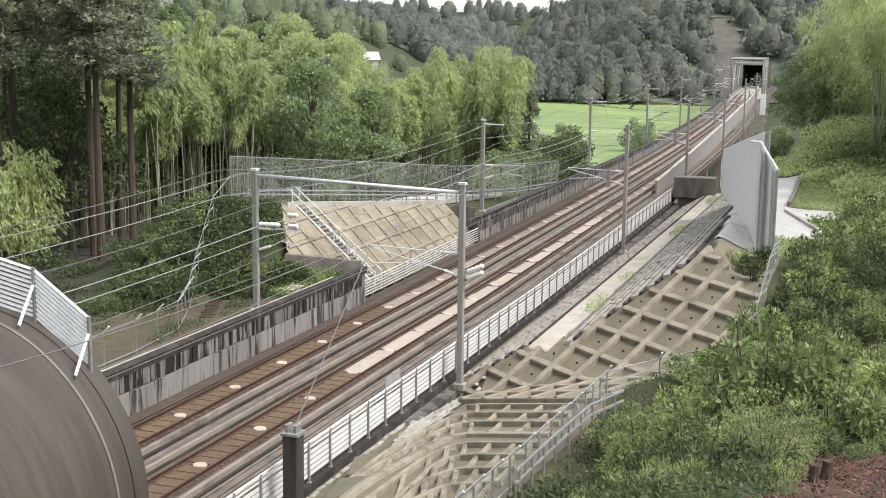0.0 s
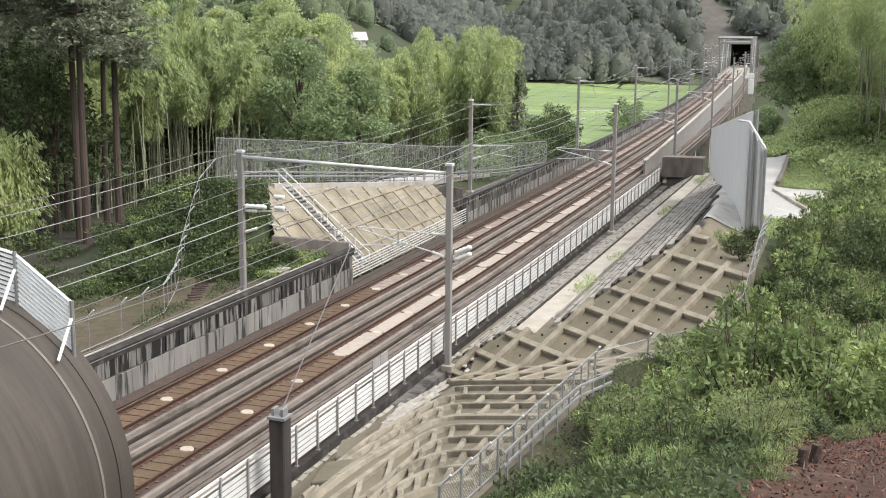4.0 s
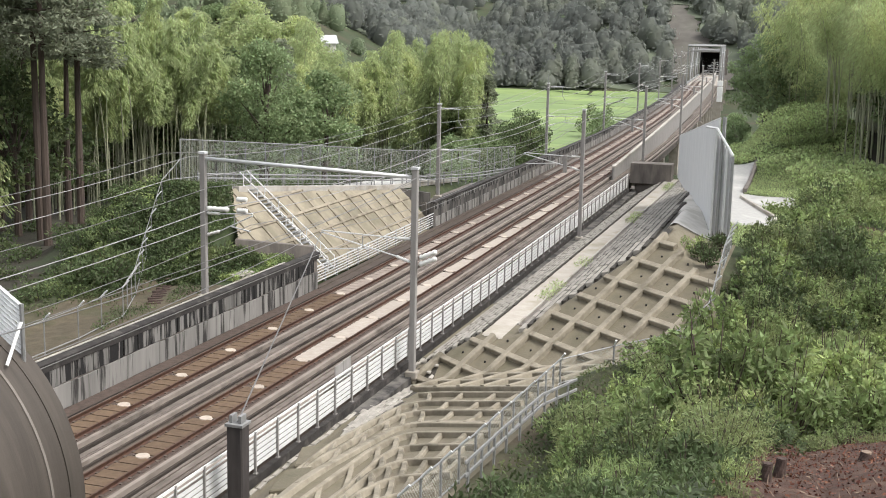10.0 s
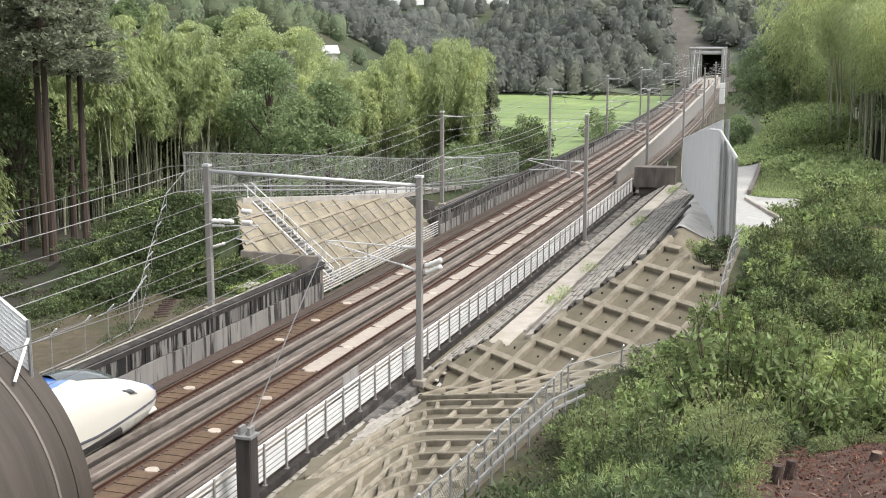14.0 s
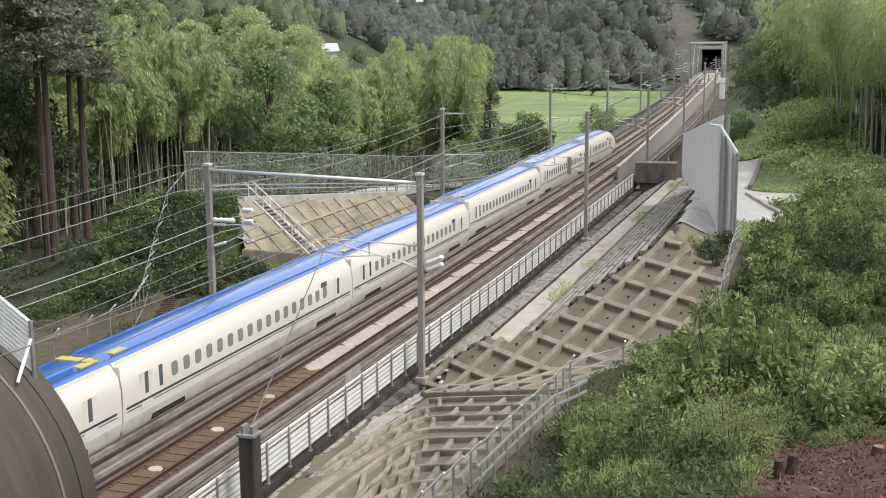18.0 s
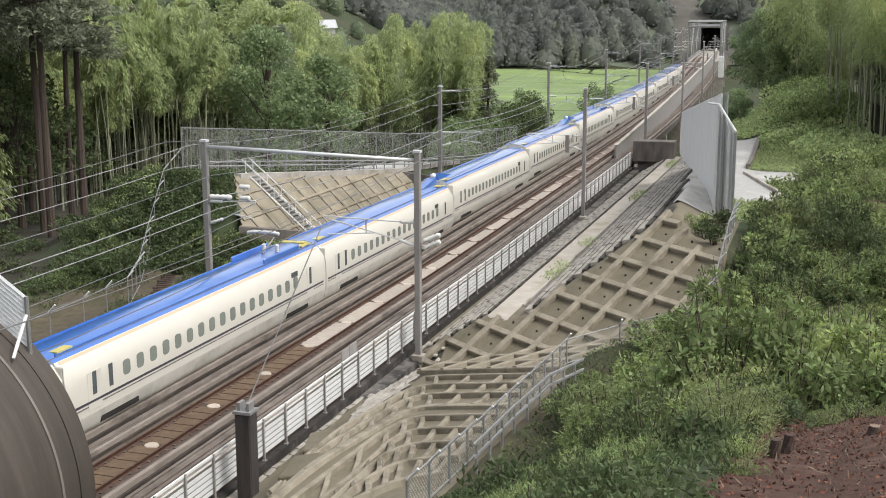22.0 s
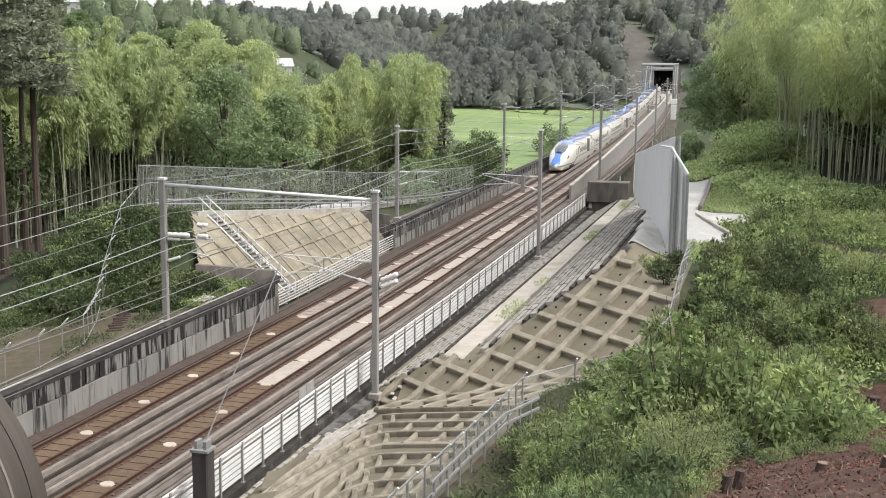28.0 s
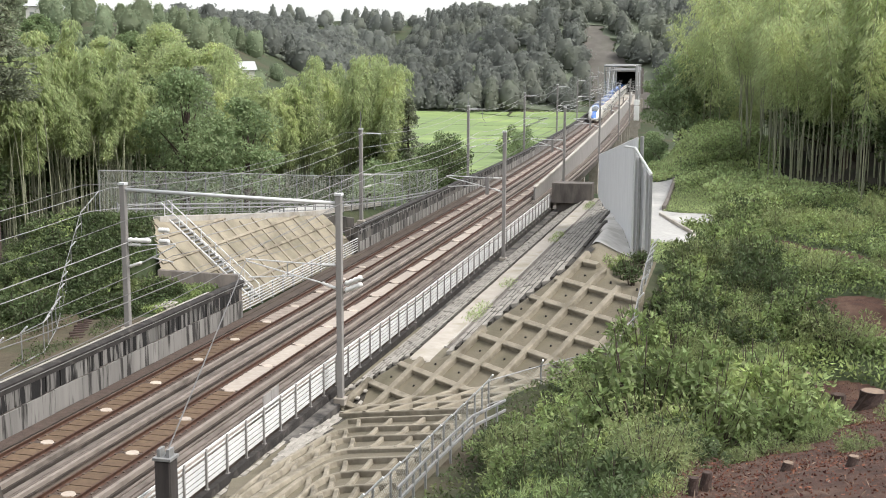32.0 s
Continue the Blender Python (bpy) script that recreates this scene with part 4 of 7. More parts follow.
def right_fence():
    ys = [-16, -8.5, -3, 1.5, 6.5]
    pts = [(float(fence_x(y)) + 0.05, y) for y in ys] + [(20.4, 8.6), (23.0, 9.8), (24.2, 13.0), (24.4, 18.0), (24.3, 24.2)]
    mesh_fence("slope_fence", [(x, y, gz(x, y)) for x, y in pts], 1.25, 2.0, "galvanised wire fence with barbed-wire arms above the lattice slope", arms=True, top_rail=0.03)
    hand = tagged(new("handrail"), "broad galvanised handrail beside the slope fence", "handrail")
    line = [Vector((19.3, -11.5, 0)), Vector((19.2, -6.6, 0)), Vector((19.3, -1.2, 0)), Vector((20.0, 2.0, 0))]
    line = [Vector((p.x, p.y, gz(p.x, p.y) + 1.0)) for p in line]
    for a, b in zip(line, line[1:]):
        d = b - a
        for z in (0.0, -0.42):
            bm = bmesh.new()
            box(bm, (0.06, d.length, 0.13), Matrix.Translation((a + b) / 2 + Vector((0, 0, z))) @ d.to_track_quat("Y", "Z").to_matrix().to_4x4(), bevel=0.02)
            part("beam", bm, M_STEEL, hand)
        for k in range(3):
            p = a.lerp(b, (k + 0.2) / 3)
            part("post", tube(bmesh.new(), [p - Vector((0, 0, 1.3)), p], 0.05), M_STEEL, hand)


right_fence()


# ---- corrugated sheet wall above the cutting
def build_sheet_wall():
    ob = tagged(new("sheet_wall"), "tall grey corrugated steel snow wall with posts behind", "wall")
    near, far = Vector((23.1, 26.5, 5.2)), Vector((16.2, 68.0, 4.0))
    n = 22
    d = (far - near) / n
    across = d.cross(Vector((0, 0, 1))).normalized()

    def sheet(a, b, h0, h1, waves, mat=M_SHEET):
        bm = bmesh.new()
        cols = []
        out = (b - a).cross(Vector((0, 0, 1))).normalized()
        for i in range(waves * 2 + 1):
            p = a.lerp(b, i / (waves * 2)) + out * (0.05 if i % 2 else -0.05)
            h = lerp(h0, h1, i / (waves * 2))
            cols.append((bm.verts.new(p), bm.verts.new(p + Vector((0, 0, h)))))
        for u, v in zip(cols, cols[1:]):
            bm.faces.new((u[0], v[0], v[1], u[1]))
        part("sheet", bm, mat, ob)

    for k in range(n):
        a, b = near + d * k, near + d * (k + 1)
        h0, h1 = (lerp(7.0, 3.9, (k + e) / n) for e in (0, 1))
        sheet(a, b, h0, h1, 9)
        if k % 2 == 0:
            p = a + across * 0.25
            part("post", tube(bmesh.new(), [p - Vector((0, 0, 0.8)), p + Vector((0, 0, h0 + 0.1))], 0.11, 6), M_STEEL, ob)
    # short return at the near end: sheets behind square posts under a sloping top rail
    turn = Vector((24.0, 25.7, 5.0))
    start = near + Vector((-0.15, -0.25, 0))
    for k in range(3):
        a, b = start.lerp(turn, k / 3), start.lerp(turn, (k + 1) / 3)
        sheet(a + Vector((0, 0.16, 0)), b + Vector((0, 0.16, 0)), lerp(6.3, 5.0, k / 3), lerp(6.3, 5.0, (k + 1) / 3), 3)
    for k in range(4):
        p = start.lerp(turn, k / 3)
        bm = bmesh.new()
        box(bm, (0.16, 0.16, lerp(6.4, 5.1, k / 3) + 1.5), at=p + Vector((0, 0, (lerp(6.4, 5.1, k / 3) - 1.5) / 2)), bevel=0.02)
        part("post", bm, M_STEEL if k % 2 else M_STEEL_LIGHT, ob)
    part("top_rail", tube(bmesh.new(), [start + Vector((-0.6, 0.2, 6.5)), start + Vector((0, 0, 6.45)), turn + Vector((0, 0, 5.15))], 0.08), M_STEEL_LIGHT, ob)
    part("top_rail", tube(bmesh.new(), [near + Vector((0, 0, 7.02)), far + Vector((0, 0, 3.92))], 0.06), M_STEEL_LIGHT, ob)


build_sheet_wall()
drape("wall_apron", lambda x, y: (right_parts(x, y)[1] > head_z(x, y) - 0.3) & (x < 23.1 - 0.166 * (y - 26.5)) & (y > 26.5), 17, 24, 22, 68, 0.25, M_PAD, 0.07, "pale concrete apron at the foot of the snow wall", "apron", height=face_z)


def on_road(x, y):
    lane = (x < np.interp(y, [34, 35.2, 38, 43, 47, 55, 72], [25.9, 26.2, 26.2, 24.7, 23.3, 23.35, 23.1])) & (x > 23.5 - 0.166 * (y - 26.5)) & (y > 33.5 + 0.4 * np.sin(x * 2)) & (y < 72)
    fork = (x > 23) & (x < 27.4 + 0.3 * np.sin(y)) & (y > 43 + 0.55 * np.maximum(0, x - 25)) & (y < 50.2)
    return lane | fork


drape("access_road", on_road, 15, 28.5, 33, 72, 0.25, M_ASPHALT, 0.07, "pale grey asphalt access road with a short fork", "road")
for name, mat, label, line, w, h in (("road_kerb", M_CONC_LIGHT, "white concrete kerb at the bend of the access road", [(23.3, 47.2), (24.7, 43.0), (26.25, 38.0), (26.2, 35.5)], 0.22, 0.2),
                                     ("road_kerb", M_DARKCONC, "dark low kerb beside the access road", [(23.1, 71), (23.35, 55), (23.35, 50.6)], 0.3, 0.35)):
    kerb = tagged(new(name), label, "kerb", kind="structure")
    for (xa, ya), (xb, yb) in zip(line, line[1:]):
        n = max(1, int(math.hypot(xb - xa, yb - ya) / 2.0))
        for k in range(n):
            a, b = (Vector((lerp(xa, xb, e), lerp(ya, yb, e), gz(lerp(xa, xb, e), lerp(ya, yb, e)) + h / 2)) for e in (k / n, (k + 0.97) / n))
            bm = bmesh.new()
            box(bm, (w, (b - a).length, h + 0.2), Matrix.Translation((a + b) / 2) @ (b - a).to_track_quat("Y", "Z").to_matrix().to_4x4(), bevel=0.02)
            part("kerb_stone", bm, mat, kerb)


# ---- the tunnel hood below the camera
def build_hood():
    hood = tagged(new("tunnel_hood"), "brown-grey concrete tunnel entrance hood with a paler rim", "tunnel hood", kind="structure")
    r, zc, cx, y1, y0 = 6.1, 2.5, 2.15, -14.8, -58.0

    def shell(ra, rb, ya, yb, mat, name):
        bm = bmesh.new()
        n = 64
        rings = []
        for rr, yy in ((ra, ya), (ra, yb), (rb, yb), (rb, ya)):
            rings.append([bm.verts.new((cx + rr * math.cos(a), yy, zc + rr * math.sin(a))) for a in (math.radians(-32) + math.radians(244) * i / n for i in range(n + 1))])
        for u, v in zip(rings, rings[1:] + rings[:1]):
            for i in range(n):
                bm.faces.new((u[i], u[i + 1], v[i + 1], v[i]))
        bmesh.ops.recalc_face_normals(bm, faces=bm.faces)
        return part(name, bm, mat, hood, smooth=False)

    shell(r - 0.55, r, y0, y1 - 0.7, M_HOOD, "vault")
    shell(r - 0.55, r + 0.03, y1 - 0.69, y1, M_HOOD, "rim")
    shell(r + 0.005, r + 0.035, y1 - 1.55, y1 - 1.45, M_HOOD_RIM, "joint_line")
    # slatted guard fence round the rim
    fence = tagged(new("hood_fence"), "grey slatted steel guard fence on the tunnel hood", "fence")
    ang = [math.radians(a) for a in (44, 67, 90, 113)]
    foot = [Vector((cx + r * math.cos(a), y1 - 0.35, zc + r * math.sin(a))) for a in ang]
    for p in foot:
        part("post", tube(bmesh.new(), [p - Vector((0, 0, 0.2)), p + Vector((0, 0, 1.75))], 0.07, 6), M_STEEL, fence)
        part("strut", tube(bmesh.new(), [p + Vector((0.1, -0.9, 0.1)), p + Vector((0, -0.05, 1.2))], 0.055, 6), M_WHITE, fence, "white strut")
    for a, b in zip(foot, foot[1:]):
        for k in range(11):
            z = 0.2 + 0.15 * k
            d = b - a
            bm = bmesh.new()
            box(bm, (0.02, d.length, 0.09), Matrix.Translation((a + b) / 2 + Vector((0, 0, z))) @ d.to_track_quat("Y", "Z").to_matrix().to_4x4() @ Euler((0, radians(30), 0)).to_matrix().to_4x4())
            part("slat", bm, M_SHEET, fence)


build_hood()


# ---- overhead line
def mast_pole(parent, s, off, z0, z1, width=0.36, mat=M_MAST):
    bm = bmesh.new()
    m = stand(s, off)
    box(bm, (width, width, z1 - z0), m, (0, 0, (z0 + z1) / 2), bevel=0.03)
    pole = part("pole", bm, mat, parent)
    bm = bmesh.new()
    box(bm, (0.62, 0.62, 0.4), m, (0, 0, z0 + 0.1), bevel=0.04)
    part("footing", bm, M_CONC, parent)
    bm = bmesh.new()
    box(bm, (width * 1.25, width * 1.25, 0.12), m, (0, 0, z1 + 0.06))
    part("cap", bm, M_STEEL_LIGHT, pole)


def insulator(parent, a, b, r=0.1, mat=None):
    a, b = Vector(a), Vector(b)
    pts, radii = [], []
    for i in range(9):
        pts.append(a.lerp(b, i / 8))
        radii.append(r if i % 2 else r * 0.7)
    part("insulator", tube(bmesh.new(), pts, r, 8, radii), mat or M_INSULATOR, parent, smooth=True)


def cantilever(parent, s, mast_off, wire_off, z_top=6.3, z_low=5.1):
    sgn = 1 if wire_off > mast_off else -1
    a, b = mast_off + 0.2 * sgn, mast_off + 0.95 * sgn
    insulator(parent, along(s, a, z_top), along(s, b, z_top))
    insulator(parent, along(s, a, z_low), along(s, b, z_low + 0.25))
    tip = wire_off + 0.15 * sgn
    part("top_tube", tube(bmesh.new(), [along(s, b, z_top), along(s, tip, z_top + 0.12)], 0.038), M_STEEL_LIGHT, parent)
    part("stay_tube", tube(bmesh.new(), [along(s, b, z_low + 0.25), along(s, tip, z_top + 0.02)], 0.038), M_STEEL_LIGHT, parent)
    part("steady_arm", tube(bmesh.new(), [along(s, lerp(b, tip, 0.35), z_low + 0.55), along(s, wire_off, z_low + 0.35)], 0.035), M_STEEL_LIGHT, parent)
    part("dropper", tube(bmesh.new(), [along(s, lerp(b, tip, 0.45), z_top), along(s, lerp(b, tip, 0.45), z_low + 0.55)], 0.03), M_STEEL, parent)


def build_masts():
    first = tagged(new("catenary_portal"), "pair of grey masts joined by a bright pipe beam", "catenary mast")
    mast_pole(first, 12.4, 9.3, -0.95, 9.9, 0.31)
    mast_pole(first, 12.4, -2.78, 2.1, 10.1, 0.31)
    part("beam", tube(bmesh.new(), [along(12.4, -2.62, 9.85), along(12.4, 9.15, 9.5)], 0.095, 10), M_STEEL_LIGHT, first, smooth=True)
    cantilever(first, 12.4, 9.3, 4.3)
    cantilever(first, 12.4, -2.78, 0.0, 6.9, 5.7)
    for z, ln in ((7.15, 1.5), (7.15, 2.6), (7.75, 2.6)):
        insulator(first, along(12.4, -2.78 + ln - 0.6 if ln > 2 else -2.58, z), along(12.4, -2.78 + ln, z), 0.15)
    for z in (6.9, 7.25):
        insulator(first, along(12.4, 9.6, z - 1.9), along(12.4, 10.5, z - 1.5), 0.15)
    for k in range(1, 9):
        s = 12.4 + 44 * k
        for side in (-1, 1):
            off = -3.75 if side < 0 else (9.3 if s < 80 else 8.35)
            z0 = (1.9 if s < 60 else -0.4) if side < 0 else (-0.95 if s < 80 else -0.6)
            ob = tagged(new("catenary_mast"), "grey overhead line mast with white cantilever arms", "catenary mast", "masts along the line")
            mast_pole(ob, s, off, z0, 10.3, 0.3)
            cantilever(ob, s, off, 0.0 if side < 0 else 4.3)
            sgn = -side
            if side < 0:
                part("feeder_arm", tube(bmesh.new(), [along(s, off, 10.0), along(s, off + 1.9, 9.95)], 0.05), M_STEEL_LIGHT, ob)
                part("hanger", tube(bmesh.new(), [along(s, off + 1.8, 9.95), along(s, off + 1.8, 8.9), along(s, off + 2.2, 8.3)], 0.03), M_STEEL, ob)
                part("lightning_rod", tube(bmesh.new(), [along(s, off, 10.3), along(s, off, 11.9)], 0.035), M_STEEL, ob)
            else:
                bm = bmesh.new()
                box(bm, (0.3, 0.3, 1.5), stand(s, off - 1.5, 0), (0, 0, 5.6))
                part("drop_post", bm, M_MAST, ob)


build_masts()


def wire(name, label, off, z, r, mat, s0=-50.0, s1=490.0, sag=0.0, span=44.0):
    pts = []
    s = 12.4 - span * 2
    while s < s1:
        for i in range(8 if sag else 2):
            t = i / (8 if sag else 2)
            u = s + span * t
            if s0 <= u <= s1:
                pts.append(along(u, off, z - 4 * sag * t * (1 - t)))
        s += span
    tagged(finish(name, tube(bmesh.new(), pts, r, 5), mat), label, "wire", "overhead wires")


for off in (0.0, 4.3):
    wire("contact_wire", "thin copper contact wire over the track", off, 5.25, 0.018, M_WIRE)
    wire("messenger_wire", "sagging messenger wire over the track", off, 6.4, 0.02, M_WIRE, sag=0.75)
for off, z, sag, r, mat in ((-2.4, 7.1, 0.6, 0.028, M_WIRE_LIGHT), (-2.1, 6.5, 0.5, 0.025, M_WIRE_LIGHT), (-2.4, 8.3, 0.7, 0.02, M_WIRE), (-3.6, 9.9, 0.8, 0.02, M_WIRE_LIGHT),
                            (-4.8, 8.6, 0.7, 0.022, M_WIRE_LIGHT), (-5.2, 10.0, 0.9, 0.02, M_WIRE), (9.6, 9.6, 0.8, 0.02, M_WIRE)):
    wire("feeder_wire", "grey feeder cable along the masts", off, z, r, mat, sag=sag)

# stub pillar beside the railing, with its stay
pillar = tagged(new("stub_pillar"), "dark steel stub pillar with a bolted head plate", "pillar")
bm = bmesh.new()
box(bm, (0.62, 0.62, 3.4), at=(9.45, -7.2, 0.9), bevel=0.05)
part("shaft", bm, M_POST_DARK, pillar)
bm = bmesh.new()
box(bm, (0.7, 0.7, 0.1), at=(9.45, -7.2, 2.65))
for dx in (-0.18, 0.18):
    box(bm, (0.12, 0.4, 0.3), at=(9.45 + dx, -7.2, 2.84))
part("head", bm, M_STEEL, pillar)
bm = bmesh.new()
box(bm, (1.7, 1.7, 0.35), at=(9.5, -7.2, -0.85), bevel=0.05)
part("footing", bm, M_WALK, pillar)
tagged(finish("stay_wire", tube(bmesh.new(), [(9.45, -7.2, 2.7), (4.3, 12.0, 6.3)], 0.03, 5), M_WIRE), "grey stay wire from the pillar to the overhead line", "wire")
bm = bmesh.new()
box(bm, (0.7, 1.5, 0.6), at=(-3.2, 17.6, 2.2), bevel=0.03)
box(bm, (0.8, 1.6, 0.08), at=(-3.2, 17.6, 2.54), bevel=0.02)
tagged(finish("cable_box", bm, M_CONC_LIGHT), "small grey concrete cable box behind the wall", "cable box")
steps = tagged(new("bank_steps"), "dark timber steps up the grassy bank", "steps")
bm = bmesh.new()
box(bm, (0.8, 0.2, 0.16), bevel=0.03)
tread = bpy.data.meshes.new("tread")
bm.to_mesh(tread)
bm.free()
tread.materials.append(M_STUMP)
for k in range(16):
    x, y = lerp(-4.3, -9.0, k / 15), lerp(9.6, 19.6, k / 15)
    share("tread", tread, steps, Matrix.Translation((x + 0.08 * math.sin(k * 2.3), y, gz(x, y) + 0.05)) @ Matrix.Rotation(0.47 + 0.12 * math.sin(k * 3.7), 4, "Z"))
sign = tagged(new("trackside_sign"), "plain grey back of a trackside sign board", "sign")
bm = bmesh.new()
box(bm, (0.05, 0.92, 0.9), at=(8.22, 5.1, 1.05), bevel=0.02)
part("board", bm, M_MAST, sign)
bm = bmesh.new()
box(bm, (0.05, 0.92, 0.9), at=(8.22, 6.08, 1.09), bevel=0.02)
part("board", bm, M_MAST, sign)
for y in (4.95, 6.2):
    part("leg", tube(bmesh.new(), [(8.26, y, 0.0), (8.26, y, 0.7)], 0.04), M_STEEL, sign)


# ---- viaduct, truss bridge and far tunnel
def build_viaduct():
    via = tagged(new("viaduct"), "long concrete railway viaduct on square piers", "viaduct", kind="structure")
    # deck and girders take darker concrete to paint the shade under the barrier
    sweep("deck", rect(-3.35, 6.3, -1.1, -0.02), 91.9, 328, M_DARKCONC, via)
    def barrier_top(s):
        return float(np.interp(s, [90, 120, 150, 200, 328], [1.5, 2.3, 3.0, 3.8, 4.0]))

    sweep("noise_barrier", lambda s: [(6.3, barrier_top(s) - 2.7), (6.5, barrier_top(s) - 2.7), (6.5, barrier_top(s)), (6.3, barrier_top(s))], 90, 328, M_MAST, via)
    sweep("barrier_cap", lambda s: rect(6.22, 6.6, barrier_top(s) + 0.004, barrier_top(s) + 0.18), 90, 328, M_CONC_LIGHT, via)
    sweep("girder", rect(-2.6, -1.2, -2.9, -1.11), 92, 328, M_DARKCONC, via)
    sweep("girder", rect(4.6, 6.1, -2.9, -1.11), 92, 328, M_DARKCONC, via)
    bm = bmesh.new()
    box(bm, (13.0, 3.2, 8.6), stand(93.6, 2.6), (0, 0, -5.4))
    part("abutment", bm, M_DARKCONC, via)
    bm = bmesh.new()
    box(bm, (4.6, 2.4, 2.3), stand(90.5, 10.8), (0, 0, 1.1), bevel=0.04)
    box(bm, (3.6, 1.8, 1.6), stand(90.7, 10.8), (0, 0, -0.8))
    part("abutment_wing", bm, M_DARKCONC, via)
    for k in range(1, 10):
        s = 94 + 25 * k
        for off in (-1.9, 5.35):
            bm = bmesh.new()
            box(bm, (1.6, 1.9, 9 + rise(s)), stand(s, off), (0, 0, -2.9 - (9 + rise(s)) / 2))
            part("pier", bm, M_CONC, via)
    # through truss
    tr = tagged(new("truss_bridge"), "pale grey steel through-truss railway bridge", "bridge", kind="structure")
    s0, s1, o0, o1, h, n = 330.0, 438.0, -2.3, 7.4, 12.0, 5
    sweep("deck", rect(o0, o1, -1.6, -0.02), s0 - 2, s1 + 4, M_CONC, tr)
    for o in (o0, o1):
        for z, w in ((0.3, 0.5), (h, 0.45)):
            sweep("chord", rect(o - 0.22, o + 0.22, z - w / 2, z + w / 2), s0, s1, M_STEEL, tr)
        for i in range(n + 1):
            s = lerp(s0, s1, i / n)
            part("vertical", tube(bmesh.new(), [along(s, o, 0), along(s, o, h)], 0.18, 4), M_STEEL, tr)
            if i < n:
                t = lerp(s0, s1, (i + 1) / n)
                ends = (0, h) if i % 2 else (h, 0)
                part("diagonal", tube(bmesh.new(), [along(s, o, ends[0]), along(t, o, ends[1])], 0.16, 4), M_STEEL, tr)
    for i in range(n + 1):
        s = lerp(s0, s1, i / n)
        part("cross_strut", tube(bmesh.new(), [along(s, o0, h), along(s, o1, h)], 0.32 if i == 0 else 0.2, 4), M_STEEL, tr)
        part("cross_strut", tube(bmesh.new(), [along(s, o0, h - 1.6), along(s, o1, h - 1.6)], 0.14, 4), M_STEEL, tr)
    for s in (s0, (s0 + s1) / 2, s1):
        bm = bmesh.new()
        box(bm, (13, 3, 12 + rise(s)), stand(s, 2), (0, 0, -1.6 - (12 + rise(s)) / 2))
        part("pier", bm, M_CONC, tr)
    # tunnel mouth in the far hill
    tun = tagged(new("tunnel_portal"), "far concrete tunnel portal in the wooded hill", "tunnel portal", kind="structure")
    bm = bmesh.new()
    m = stand(452, 2.15)
    for size, at in (((1.6, 3, 9), (-5.5, 0, 4.5)), ((1.6, 3, 9), (5.5, 0, 4.5)), ((12.6, 3, 1.6), (0, 0, 9.8))):
        box(bm, size, m, at)
    part("surround", bm, M_DARKCONC, tun)
    # bore walls are coloured black to paint the unlit inside of the tunnel
    bm = bmesh.new()
    box(bm, (9.4, 0.4, 9), m, (0, 30, 4.5))
    for x in (-4.9, 4.9):
        box(bm, (0.4, 30, 9), m, (x, 16, 4.5))
    box(bm, (9.8, 30, 0.4), m, (0, 16, 9.2))
    part("bore", bm, M_BLACK, tun)
    hut = tagged(new("equipment_tower"), "white equipment tower beside the viaduct", "tower")
    m = stand(250, 9.4)
    base = gz(*m.translation.xy)
    for size, at in (((1.3, 1.3, 1.3), (0, 0, 4.3)), ((1.3, 1.3, 3.6), (0, 0, 1.7))):
        bm = bmesh.new()
        box(bm, size, m, at, bevel=0.05)
        part("casing", bm, M_WHITE, hut)
    bm = bmesh.new()
    box(bm, (1.0, 1.0, m.translation.z - base), m, (0, 0, (base - m.translation.z) / 2))
    part("stand", bm, M_CONC, hut)
    drape("bare_slope", lambda x, y: (np.abs(x + 27 + 0.3 * (y - 500) + 1.5 * np.sin(y * 0.31) + 0.8 * np.sin(y * 1.1)) < 13 - 0.1 * (y - 480)) & (y > 466) & (y < 560), -70, 0, 455, 572, 0.7, M_SCAR, 0.6, "bare grey cut slope above the tunnel", "slope")


build_viaduct()


# ---- vegetation
rng = np.random.default_rng(7)


def leaf_data(centres, outward, length, width, droop=0.4, spread=0.7):
    """Kite-shaped leaves at centres, pointing about outward and drooping."""
    n = len(centres)
    d = outward / (np.linalg.norm(outward, axis=1)[:, None] + 1e-6) + rng.normal(0, spread, (n, 3))
    d[:, 2] -= droop
    d /= np.linalg.norm(d, axis=1)[:, None] + 1e-6
    side = np.cross(d, rng.normal(0, 1, (n, 3)) + np.array((0, 0, 1.2)))
    side /= np.linalg.norm(side, axis=1)[:, None] + 1e-6
    ln = length * rng.uniform(0.6, 1.3, (n, 1))
    wd = width * rng.uniform(0.7, 1.25, (n, 1))
    a, tip = centres - d * ln * 0.5, centres + d * ln * 0.5
    mid = centres - d * ln * 0.08
    verts = np.stack([a, mid + side * wd / 2, tip, mid - side * wd / 2], 1).reshape(-1, 3)
    return verts, np.arange(4 * n).reshape(-1, 4)


def leaf_object(name, chunks, mat, parent, label=""):
    verts = np.concatenate([c[0] for c in chunks])
    faces, k = [], 0
    for v, f in chunks:
        faces.append(f + k)
        k += len(v)
    return raw(name, verts, np.concatenate(faces).tolist(), mat, parent, label)


def blob(centre, radius, n, squash=0.75):
    p = rng.normal(0, 1, (n, 3))
    p /= np.linalg.norm(p, axis=1)[:, None]
    out = p.copy()
    p *= radius * rng.uniform(0.45, 1.0, (n, 1)) ** 0.6
    p[:, 2] *= squash
    return p + np.array(centre), out


